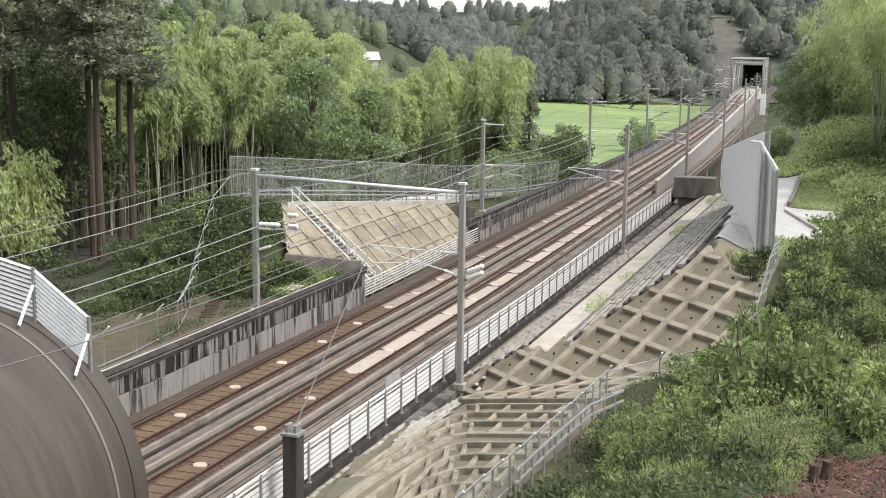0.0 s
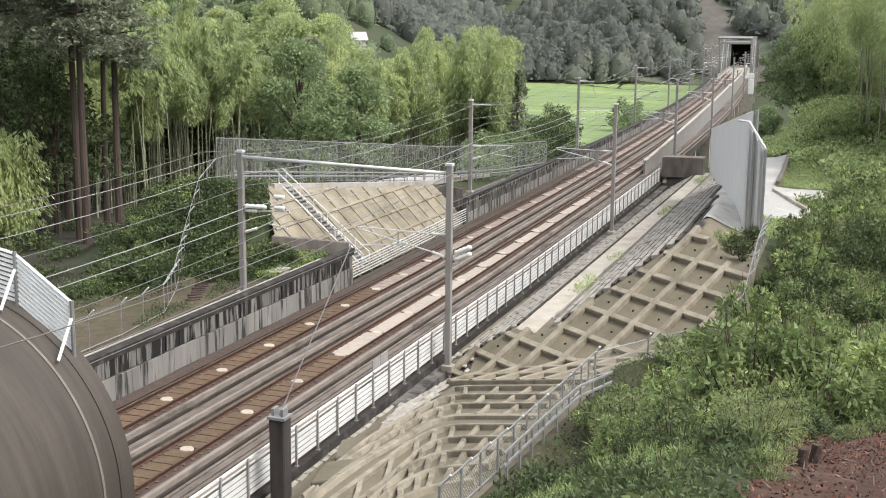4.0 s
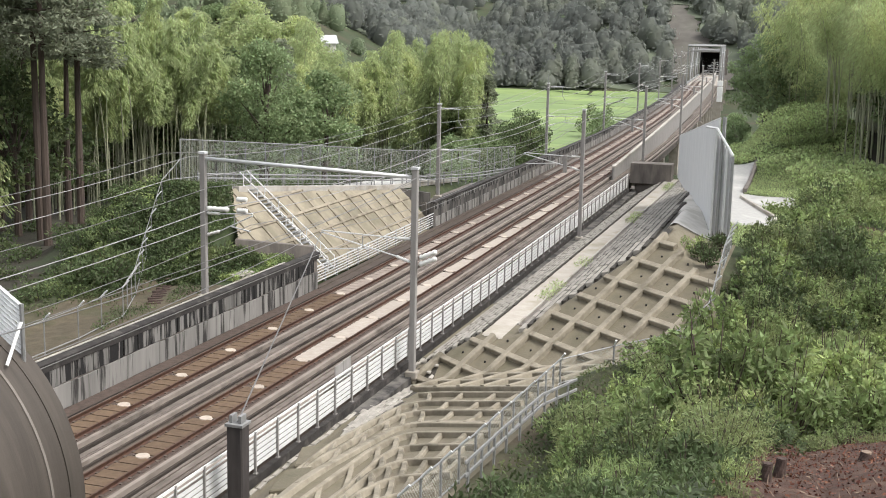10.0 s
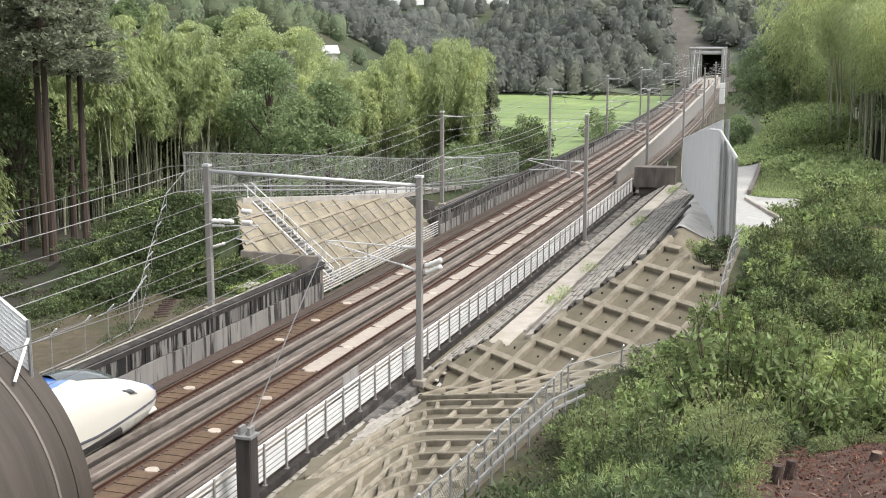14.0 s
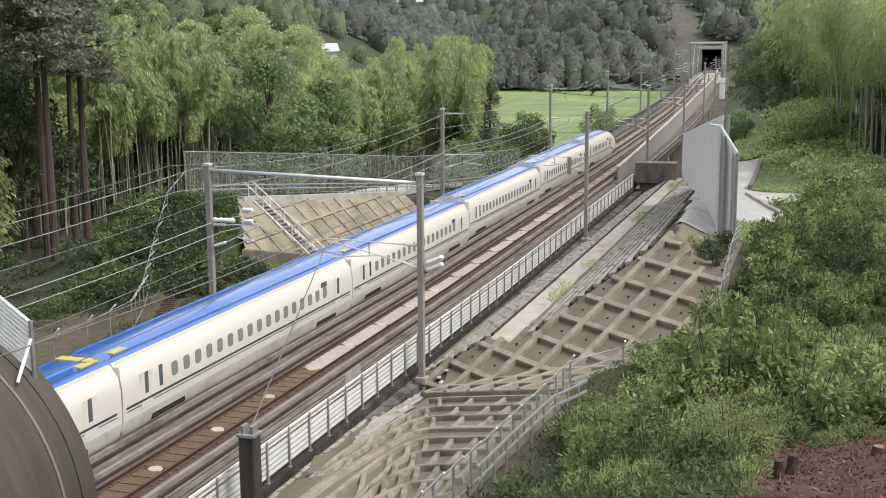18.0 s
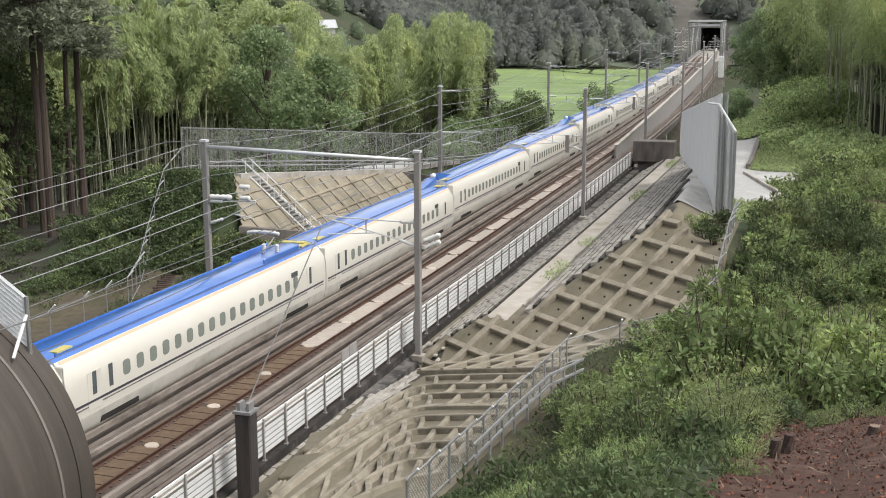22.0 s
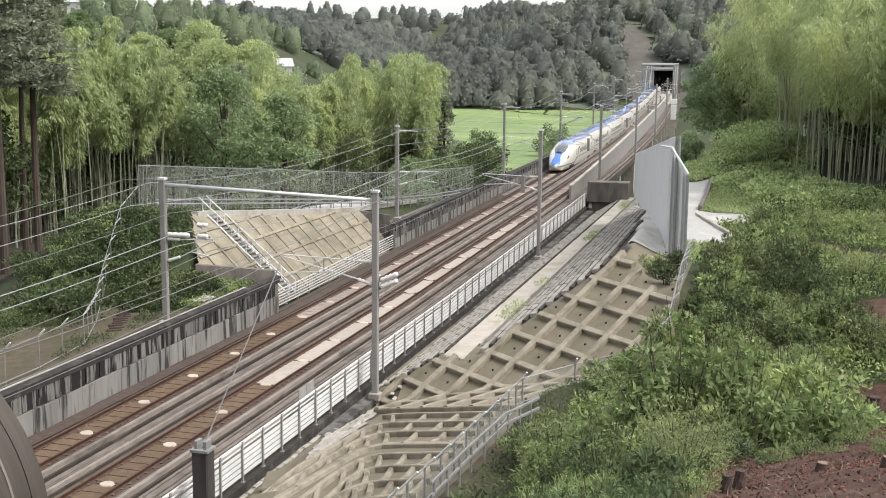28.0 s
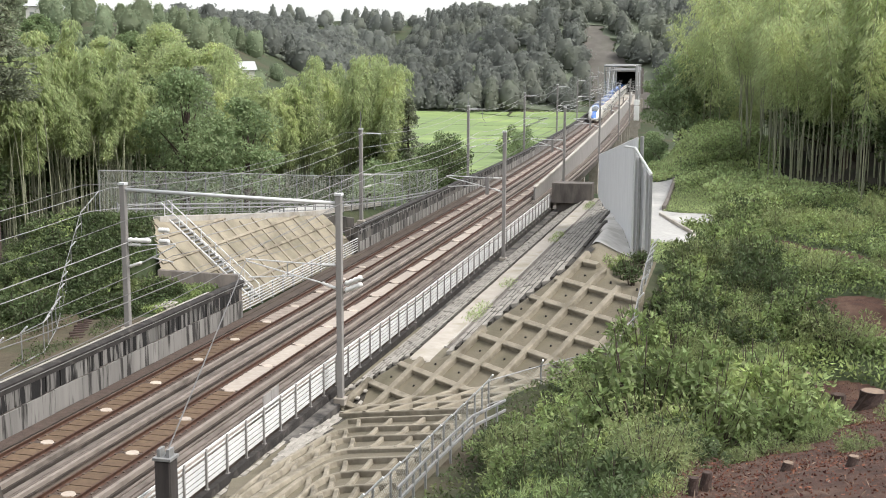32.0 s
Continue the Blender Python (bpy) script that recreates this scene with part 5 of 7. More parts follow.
def make_bamboo(label, culms=6, tall=16.0, n=360, leaf=0.4, low=0.4, wide=1.0):
    """Pale culms that nod at the tip, with leaves in drooping sprays along side twigs."""
    ob = tagged(new("bamboo_clump"), label, "bamboo", "bamboo groves")
    chunks = []
    for k in range(culms):
        x, y = rng.uniform(-1.9, 1.9, 2)
        h = tall * rng.uniform(0.78, 1.08)
        lean = rng.normal(0, 1.5, 2)

        def at(t):
            return np.array((x + lean[0] * t**2.6, y + lean[1] * t**2.6, h * t * (1 - 0.05 * t**3)))

        pts = [at(t) for t in np.linspace(0, 1, 8)]
        pts[0][2] -= 0.4
        part("culm", tube(bmesh.new(), pts, 0.06, 5, [0.064 - 0.0075 * i for i in range(8)]), M_CULM, ob)
        for tt in np.linspace(low, 1.02, 22) ** 0.85:
            c = at(tt)
            reach = wide * (1.6 * (1.14 - tt) ** 0.5 + 0.25) * min(1.0, 0.3 + 2.2 * (tt - low))
            for _ in range(5):
                a = rng.uniform(0, math.tau)
                out = np.array((math.cos(a), math.sin(a), 0.0))
                far = reach * rng.uniform(0.55, 1.1)
                m = max(8, n // 32)
                u = rng.uniform(0.25, 1.0, (m, 1)) ** 0.7
                p = c + out * far * u + np.array((0, 0, 1.0)) * (0.35 * u - 0.75 * u**2) * far + rng.normal(0, 0.13, (m, 3))
                chunks.append(leaf_data(p, np.tile(out, (m, 1)), leaf, leaf * 0.26, 1.3, 0.35))
    leaf_object("crown", chunks, M_LEAF_BAMBOO, ob)
    return ob


def make_cedar(label, tall=24.0, bare=0.42, wide=3.6):
    ob = tagged(new("cedar_tree"), label, "tree", "cedars")
    bend = rng.normal(0, 0.35, 2)
    pts = [(bend[0] * t * t, bend[1] * t * t, tall * t) for t in np.linspace(0, 1, 8)]
    part("trunk", tube(bmesh.new(), [(x, y, z - 0.5 * (i == 0)) for i, (x, y, z) in enumerate(pts)], 0.3, 9, [0.3 - 0.032 * i for i in range(8)]), M_BARK, ob)
    chunks = []
    bm = bmesh.new()
    for t in np.linspace(bare, 1.0, 24):
        reach = wide * (1.06 - t) ** 0.6 * rng.uniform(0.6, 1.15)
        for k in range(4):
            a = rng.uniform(0, math.tau)
            d = np.array((math.cos(a), math.sin(a), 0.12))
            c = np.array((bend[0] * t * t, bend[1] * t * t, tall * t))
            tube(bm, [c, c + d * reach * 0.8], 0.05, 4, [0.07, 0.02])
            for f in (0.6, 1.0):
                p, out = blob(c + d * reach * f + np.array((0, 0, -0.5 * f)), 0.75 + 0.3 * (1 - f), 46, 0.55)
                chunks.append(leaf_data(p, out + d, 0.42, 0.17, 0.1, 0.6))
    part("branch_whorl", bm, M_BARK, ob)["kind"] = "stuff"
    leaf_object("crown", chunks, M_LEAF_CEDAR, ob)
    return ob


def make_broad(label, tall=14.0, wide=4.5, mat=None, clumps=44, n=80, leaf=0.5, name="broadleaf_tree", group="broadleaved trees"):
    ob = tagged(new(name), label, "tree", group)
    trunk = part("trunk", tube(bmesh.new(), [(0, 0, -0.5), (0.1, 0, tall * 0.25), (0.25, 0.1, tall * 0.5), (0.2, 0.2, tall * 0.8)], 0.25, 8, [0.32, 0.26, 0.18, 0.06]), M_BARK, ob)
    chunks = []
    for k in range(clumps):
        a, t = rng.uniform(0, math.tau), rng.uniform(0.28, 1.0)
        r = wide * math.sin(math.pi * min(1, 0.16 + 0.8 * t)) ** 0.7 * rng.uniform(0.45, 1.05)
        c = np.array((r * math.cos(a), r * math.sin(a), tall * t))
        if k % 4 == 0:
            part("limb", tube(bmesh.new(), [(0.15, 0.05, tall * t * 0.6), tuple(c * 0.92)], 0.08, 5, [0.12, 0.03]), M_BARK, trunk)
        p, out = blob(c, wide * rng.uniform(0.22, 0.36), n, 0.7)
        chunks.append(leaf_data(p, out, leaf, leaf * 0.5, 0.3, 0.6))
    leaf_object("crown", chunks, mat or M_LEAF_BROAD, ob)
    return ob


def make_shrub(label, wide=1.5, tall=1.6, mat=None, n=900, leaf=0.22, narrow=0.42, group="shrubs on the hillside", name="shrub", clump=0.42):
    ob = tagged(new(name), label, "shrub", group)
    bm = bmesh.new()
    chunks = []
    for k in range(16):
        a, r = rng.uniform(0, math.tau), wide * math.sqrt(rng.uniform(0, 1)) * 0.85
        h = tall * rng.uniform(0.55, 1.1) * (1 - 0.45 * (r / wide) ** 2)
        tip = np.array((r * math.cos(a), r * math.sin(a), h))
        tube(bm, [(tip[0] * 0.2, tip[1] * 0.2, -0.25), tuple(tip)], 0.02, 4, [0.025, 0.008])
        p, out = blob(tip - np.array((0, 0, 0.25 * tall)), clump * wide, n // 16, 0.8)
        p[:, 2] = np.maximum(p[:, 2], 0.02)
        chunks.append(leaf_data(p, out + np.array((0, 0, 0.25)), leaf, leaf * narrow, 0.15, 0.55))
    part("stem_tuft", bm, M_BARK, ob)["kind"] = "stuff"
    leaf_object("foliage", chunks, mat or M_LEAF_SHRUB, ob)
    return ob


def scatter(kinds, places, vary=0.14):
    """Puts the first of each kind at its first place and copies at the rest."""
    used = set()
    for k, (x, y) in enumerate(places):
        ob = kinds[int(rng.integers(len(kinds)))]
        size = float(rng.uniform(1 - vary, 1 + 1.3 * vary)) * (0.75 if y < -10 else 1.0)
        m = pose(x, y, gz(x, y) - 0.05, 0, 0, float(rng.uniform(0, 360))) @ Matrix.Diagonal((size, size, size * float(rng.uniform(1 - 0.6 * vary, 1 + 0.6 * vary)), 1))
        if ob.name in used:
            copy_thing(ob, m)
        else:
            ob.matrix_basis = m
            used.add(ob.name)
    for ob in kinds:
        if ob.name not in used:
            for o in (*ob.children_recursive, ob):
                bpy.data.objects.remove(o)


def area(n, x0, x1, y0, y1, test=None, apart=0.0):
    out = []
    tries = 0
    while len(out) < n and tries < 40 * n:
        tries += 1
        x, y = rng.uniform(x0, x1), rng.uniform(y0, y1)
        if (test is None or test(x, y)) and all((x - a) ** 2 + (y - b) ** 2 > apart**2 for a, b in out):
            out.append((float(x), float(y)))
    return out


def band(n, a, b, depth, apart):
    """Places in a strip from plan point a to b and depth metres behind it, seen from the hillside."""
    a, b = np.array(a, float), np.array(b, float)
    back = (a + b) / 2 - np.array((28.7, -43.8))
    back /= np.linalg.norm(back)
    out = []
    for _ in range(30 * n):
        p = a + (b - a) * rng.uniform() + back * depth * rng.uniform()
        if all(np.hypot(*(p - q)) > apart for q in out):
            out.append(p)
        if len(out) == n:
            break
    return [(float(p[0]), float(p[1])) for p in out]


# left wood: cedars, bamboo behind and beside them, a broad crown at the road
# the last seven cedars stand out of view, added to block skylight
scatter([make_cedar("tall dark cedar with a bare reddish trunk", 25, 0.55, 3.8), make_cedar("tall dark cedar with a bare reddish trunk", 27, 0.52, 4.4), make_cedar("slender dark cedar beside bamboo", 23, 0.56, 3.4)],
        [(-26.5, 31), (-29, 33.5), (-27, 36), (-31, 40), (-36, 33), (-34, 29), (-40, 38), (-38, 44), (-46, 44), (-48, 52), (-25, 8), (-30, 14), (-35, 20), (-29, 5), (-38, 26), (-43, 30), (-41, 16)])
# dark leaves here paint the gloom behind the trunks
scatter([make_broad("tree deep in the wood, its gloom painted into dark leaves", 15, 5.0, M_LEAF_DARK, 40, 70, 0.5, group="dark trees in the wood"), make_broad("tree deep in the wood, its gloom painted into dark leaves", 12, 5.0, M_LEAF_DARK, 40, 70, 0.5, group="dark trees in the wood")],
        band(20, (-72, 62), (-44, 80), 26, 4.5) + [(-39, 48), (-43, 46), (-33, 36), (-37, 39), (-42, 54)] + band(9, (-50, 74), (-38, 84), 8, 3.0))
scatter([make_bamboo("low arching bamboo at the wood's edge", 5, 7.0, 300, 0.42, 0.15)], [(-31, 28.5), (-33.5, 31)])
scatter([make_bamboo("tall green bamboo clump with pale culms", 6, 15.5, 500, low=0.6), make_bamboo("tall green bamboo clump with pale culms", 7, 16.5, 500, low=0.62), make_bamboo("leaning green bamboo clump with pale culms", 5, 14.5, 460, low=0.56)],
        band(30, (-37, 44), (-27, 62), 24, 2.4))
scatter([make_broad("dense green broadleaved tree at the wood's edge", 13, 4.6, clumps=70, leaf=0.4, n=120), make_broad("dense green broadleaved tree at the wood's edge", 11, 3.8, clumps=60, leaf=0.4, n=120)],
        [(-26.4, 68), (-22.5, 74), (-36, 86), (-40, 96)])
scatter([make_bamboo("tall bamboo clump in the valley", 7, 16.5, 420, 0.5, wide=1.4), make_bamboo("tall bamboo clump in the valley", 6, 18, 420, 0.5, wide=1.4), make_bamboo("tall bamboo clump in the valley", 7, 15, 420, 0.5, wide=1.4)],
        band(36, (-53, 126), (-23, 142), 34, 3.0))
# dark bushes added so no bright field shows through the grove's dark foot
scatter([make_shrub("added dark bush hiding the field under the valley bamboo", 2.8, 4.5, M_LEAF_DARK, 700, 0.5, 0.45, "bushes under the bamboo", "valley_bush")],
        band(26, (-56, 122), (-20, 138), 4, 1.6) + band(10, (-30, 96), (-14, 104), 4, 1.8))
scatter([make_cedar("dark conifer standing among bamboo", 17, 0.1, 3.2)], [(-50, 122), (-54, 130), (-25, 148)])
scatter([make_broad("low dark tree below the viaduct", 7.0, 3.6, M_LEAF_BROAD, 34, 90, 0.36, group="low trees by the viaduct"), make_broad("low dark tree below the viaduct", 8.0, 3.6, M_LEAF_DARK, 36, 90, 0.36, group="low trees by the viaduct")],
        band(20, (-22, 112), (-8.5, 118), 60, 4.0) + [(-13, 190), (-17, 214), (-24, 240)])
scatter([make_broad("large pale green tree crown across the valley", 18, 8.5, M_LEAF_BAMBOO, 90, 110, 0.75, group="pale trees across the valley")],
        [(-96, 205), (-90, 214), (-104, 214)], 0.08)
scatter([make_broad("green tree on the far side of the valley", 9, 5.0, M_LEAF_BAMBOO, 50, 90, 0.7, group="trees on the valley side"),
         make_broad("dark green tree on the far side of the valley", 8, 4.6, M_LEAF_BROAD, 50, 90, 0.7, group="trees on the valley side")],
        [(-116, 200), (-128, 210), (-140, 190), (-120, 240), (-150, 235), (-160, 205), (-175, 250), (-138, 262), (-190, 222), (-132, 200), (-148, 215), (-112, 226), (-165, 230), (-125, 225), (-170, 215), (-155, 190)])

# right-hand wood
def wood_edge(y):
    return np.maximum(29.5, 29.5 + 0.45 * (70 - y))


scatter([make_bamboo("tall bright bamboo clump on the mound", 7, 15, low=0.3, wide=1.7), make_bamboo("tall bright bamboo clump on the mound", 6, 17, low=0.34, wide=1.7), make_bamboo("arching bright bamboo clump on the mound", 6, 14, low=0.25, wide=1.7)],
        area(46, 23, 62, 88, 122, lambda x, y: y > 97 - 0.6 * (x - 24), 2.6))
scatter([make_bamboo("tall bamboo clump with bare lower culms", 6, 16, low=0.46, wide=1.5), make_bamboo("tall bamboo clump with bare lower culms", 5, 17, low=0.48, wide=1.5)],
        area(24, 29, 58, 48, 88, lambda x, y: wood_edge(y) + 1 < x < wood_edge(y) + 9, 2.2))
# the scattered ones are added behind the culms to paint the grove's dark interior
scatter([make_broad("dark round tree below the bamboo", 9, 4.0, M_LEAF_DARK, 64, 110, 0.42, group="trees at the mound"), make_broad("dense green tree below the bamboo", 12, 4.4, M_LEAF_BROAD, 64, 110, 0.42, group="trees at the mound")],
        [(20, 112), (22, 104), (18, 124), (24, 120), (17, 140), (25, 100), (15, 158), (21, 150), (27, 132)] + area(56, 36, 70, 44, 104, lambda x, y: x > wood_edge(y) + 7, 2.6))


# floors and undergrowth inside the woods, darkened to paint the shade under the trees
drape("wood_floor", lambda x, y: ((x < -15.5 - 0.12 * y) | (x < -12.5 - 0.42 * (y - 6.3))) & (x > -105), -105, -12, 8, 135, 1.0, M_FLOOR, 0.05, "floor of the wood, canopy shade painted into its colour", "forest floor")
drape("wood_floor", lambda x, y: (y > 99 - 0.6 * (x - 24)) | ((x > wood_edge(y) - 0.5) & (y > 44)), 22, 75, 44, 135, 1.5, M_FLOOR, 0.05, "floor of the wood, canopy shade painted into its colour", "forest floor")
scatter([make_shrub("undergrowth shrub in the wood, shade painted into dark leaves", 2.6, 3.2, M_LEAF_DARK, 500, 0.5, 0.45, "undergrowth in the woods", "undergrowth_bush")],
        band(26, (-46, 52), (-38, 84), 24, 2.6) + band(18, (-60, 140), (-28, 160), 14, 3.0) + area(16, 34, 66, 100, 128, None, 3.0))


# shrubs on the camera's hillside and the banks
def soil_at(x, y):
    near = (x > 27.75 + 0.2 * np.sin(1.7 * y)) & (y < -12.2 + 0.6 * np.sin(1.3 * x))
    stumps = ((x - 33.4) ** 2 / 7 + (y - 5.5) ** 2 / 12 < 1) | ((x - 34.6 - 0.4 * np.sin(y)) ** 2 / 8 + (y - 16.6) ** 2 / 9 < 1)
    upper = (x > 30.9 + 0.12 * (y + 12) + 0.4 * np.sin(0.9 * y)) & (x < 36.5) & (y > -14) & (y < 7)
    return near | upper | stumps | ((np.abs(y - 35.2 + 1.6 * (x - 31.5) - 0.5 * np.sin(2 * x)) < 1.9) & (x > 31.2))


def shrub_ok(x, y):
    return x > max(float(fence_x(y)) + (4.2 if -3 < y < 9 else 2.2 if y < 26 else 2.9), 32.0 - 0.288 * (y + 43.8) if y < -4 else 0) and not (2 < y < 10 and x < float(fence_x(y)) + 3.2) and not soil_at(x, y) and not (y > 45 and x < 31) and not (x > 30.8 and -14 < y < 12) and not (x > 34 and y < 38) and not (y > 17 and x > 29.5) and not (y > 26 and x < 28.8)


rng = np.random.default_rng(29)
hill_shrubs = [make_shrub("leafy green shrub on the hillside", 1.6, 1.6, None, 1500, 0.22, 0.44, clump=0.3), make_shrub("tall leafy green shrub on the hillside", 1.3, 2.2, None, 1500, 0.2, 0.4, clump=0.3),
               make_shrub("bright green undergrowth with slender leaves", 1.6, 1.5, M_LEAF_KUDZU, 1600, 0.19, 0.24, clump=0.32),
               make_shrub("dark green glossy shrub on the hillside", 1.5, 1.9, M_LEAF_DARK, 1700, 0.17, 0.38, clump=0.3), make_shrub("low tuft of green bamboo grass", 1.3, 1.1, M_LEAF_KUDZU, 1300, 0.24, 0.14, clump=0.32)]
scatter([make_shrub("tall leafy bush hiding the fence corner", 1.4, 2.7, None, 1700, 0.2, 0.34, name="tall_bush", clump=0.32), make_shrub("tall dark bush hiding the fence corner", 1.5, 2.4, M_LEAF_DARK, 1700, 0.2, 0.36, name="tall_bush", clump=0.32)],
        [(24.9, 6.2), (25.3, 7.2), (25.8, 8.4), (26.6, 10.5), (24.6, 4.6), (26.0, 6.4), (26.8, 13.5)])
scatter(hill_shrubs, area(300, 19, 42, -21, 45, shrub_ok, 1.35), 0.3)
scatter([make_shrub("low leafy weeds beside the cleared soil", 0.9, 0.7, None, 700, 0.2, 0.36, "low weeds on the hillside", "low_weeds"), make_shrub("low arching weeds beside the cleared soil", 0.9, 0.8, M_LEAF_KUDZU, 600, 0.24, 0.18, "low weeds on the hillside", "low_weeds")],
        area(60, 30.8, 42, -12, 31, lambda x, y: not soil_at(x, y), 1.0), 0.3)
scatter([make_shrub("sapling with broad leaves at the slope head", 0.6, 1.6, M_LEAF_DARK, 260, 0.26, 0.4, "saplings at the slope head", "sapling"), make_shrub("weeds at the slope head", 0.9, 0.9, M_LEAF_SHRUB, 600, 0.2, 0.3, "saplings at the slope head", "sapling")],
        [(22.6, 20.6), (23.2, 19.2), (23.7, 17.6), (23.7, 22.6)])
def bank_ok(x, y):
    return (x < -14.6 - 0.05 * y or (y < 22 and x < -8.8) or (15.2 < y < 20.5 and x < -4.2)) and not -1.4 < x + 4 + 0.45 * (y - 6.3) < 2.8


def by_slope(x, y):
    return x > -6.0 - 0.42 * (y - 6.3)


# most kinds take the dark leaf, which paints the bank's shade
scatter([make_shrub("low leafy green growth on the bank", 1.7, 0.9, M_LEAF_SHRUB, 1300, 0.2, 0.34, "low growth on the left bank", "bank_bush", 0.34), make_shrub("arching bamboo grass on the bank", 1.6, 1.2, M_LEAF_DARK, 1200, 0.24, 0.18, "low growth on the left bank", "bank_bush", 0.34), make_shrub("low dark green growth on the bank", 1.6, 1.0, M_LEAF_DARK, 1200, 0.2, 0.34, "low growth on the left bank", "bank_bush", 0.34), make_shrub("dark leafy growth on the bank", 1.5, 1.2, M_LEAF_DARK, 1200, 0.22, 0.4, "low growth on the left bank", "bank_bush", 0.34)],
        area(80, -34, -4.0, 9, 48, lambda x, y: bank_ok(x, y) and not by_slope(x, y) and by_slope(x + 4.2, y), 1.0), 0.35)
# dark leaves again put the cedars' shade into the colour
scatter([make_shrub("undergrowth on the bank, shade painted into dark leaves", 1.5, 0.7, M_LEAF_DARK, 700, 0.24, 0.36, "dim growth under the cedars", "shade_bush", 0.34)],
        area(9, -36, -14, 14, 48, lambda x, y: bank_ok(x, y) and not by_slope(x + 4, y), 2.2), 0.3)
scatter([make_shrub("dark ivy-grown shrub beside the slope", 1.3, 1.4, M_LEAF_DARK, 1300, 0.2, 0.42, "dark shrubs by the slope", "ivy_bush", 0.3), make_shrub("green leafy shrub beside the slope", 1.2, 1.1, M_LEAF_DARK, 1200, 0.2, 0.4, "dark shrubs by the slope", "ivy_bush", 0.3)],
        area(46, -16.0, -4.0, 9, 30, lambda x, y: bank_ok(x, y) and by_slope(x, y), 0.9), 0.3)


def ground_cover(name, n, x0, x1, y0, y1, test, mat, leaf, narrow, lift, label, height=ground_z, droop=0.0):
    x, y = rng.uniform(x0, x1, n), rng.uniform(y0, y1, n)
    ok = test(x, y)
    x, y = x[ok], y[ok]
    c = np.stack([x, y, height(x, y) + lift * rng.uniform(0.2, 1.0, len(x))], 1)
    v, f = leaf_data(c, np.tile((0.0, -0.3, 0.3), (len(x), 1)), leaf, leaf * narrow, droop, 0.8)
    tagged(raw(name, v, f.tolist(), mat), label, "ground cover", kind="stuff")


ground_cover("kudzu", 76000, 19, 44, 46, 98, lambda x, y: (x < wood_edge(y) + 3.5) & (x > 23.6 - 0.15 * (np.minimum(y, 68) - 26.5)) & ~on_road(x, y) & ~((x < 27.5) & (y > 50) & (y < 68)), M_LEAF_CREEPER, 0.26, 0.65, 0.6, "thick kudzu creepers over the mound")
ground_cover("leafy_weeds", 44000, 25, 46, 6, 62, lambda x, y: ((y < 46.5) | (x > wood_edge(y) - 1)) & ((y > 40) | (x > 28.4)) & ((y > 26) | (x > 29.5)) & ~soil_at(x, y) & ~on_road(x, y) & (x < wood_edge(y) + 6), M_LEAF_SHRUB, 0.28, 0.45, 0.7, "leafy weeds on the level ground before the bamboo")
# dark leaf colour paints the shade in the gaps between shrubs
ground_cover("undergrowth", 80000, 18.5, 42, -26, 45, lambda x, y: (x > fence_x(y) + 0.8) & ~soil_at(x, y) & ~on_road(x, y), M_LEAF_DARK, 0.19, 0.4, 0.3, "low undergrowth on the hillside, dark leaves painting the gaps' shade")
ground_cover("near_grass", 60000, 20, 30, -52, -19, lambda x, y: ~soil_at(x, y), M_LEAF_DARK, 0.15, 0.26, 0.34, "short green grass on the upper hillside")
ground_cover("bank_undergrowth", 30000, -34, -6, 10, 50, lambda x, y: ((x < -9.8) | ((y < 22) & (x < -6.5))) & by_slope(x + 5 + np.sin(0.8 * y), y), M_LEAF_DARK, 0.22, 0.4, 0.5, "low green undergrowth on the bank")
ground_cover("ivy", 26000, -17, -4.6, 15, 29, lambda x, y: by_slope(x + 2, y) & (x < np.where(y > 22.5, -6.4 - 0.62 * (y - 23.2), -4.6 - 0.2 * (22.5 - y))), M_LEAF_DARK, 0.24, 0.55, 0.45, "dark ivy over the bank beside the slope")
ground_cover("bank_creeper", 15000, -24, -8, 14, 34, lambda x, y: ~by_slope(x - 0.5, y) & by_slope(x + 3.5 + np.sin(0.8 * y), y) & (np.sin(0.7 * x) + np.sin(0.9 * y) > -0.6), M_LEAF_SHRUB, 0.26, 0.4, 0.9, "green creeper over the low growth on the bank")
ground_cover("wall_weeds", 9000, -8, -2.6, 16, 24.5, lambda x, y: (x > -7.5) & (y < 23.2 + 0.83 * (x + 6.35)), M_LEAF_SHRUB, 0.24, 0.3, 0.4, "leafy weeds in the corner behind the wall")
ground_cover("bank_weeds", 9000, -14, -3.2, 3, 17, lambda x, y: (np.sin(1.3 * x) + np.sin(0.9 * y + x) > 0.1) & (y > 3 + 0.4 * (-3.2 - x)), M_LEAF_DARK, 0.22, 0.2, 0.3, "green weeds in the dry grass behind the wall")
ground_cover("verge_grass", 26000, 22.5, 28.5, 25, 70, lambda x, y: ~on_road(x, y) & ((x > 23.4) | (y < 36)) & (x > 23.6 - 0.166 * (y - 26.5)), M_LEAF_CREEPER, 0.3, 0.12, 0.28, "short grass and weeds beside the access road")
ground_cover("berm_weeds", 5000, 13.1, 14.0, 16, 90, lambda x, y: np.sin(y * 0.55) + np.sin(y * 0.23 + 1) > 0.75, M_LEAF_CREEPER, 0.32, 0.12, 0.45, "tufts of weeds along the berm gutter", face_z)
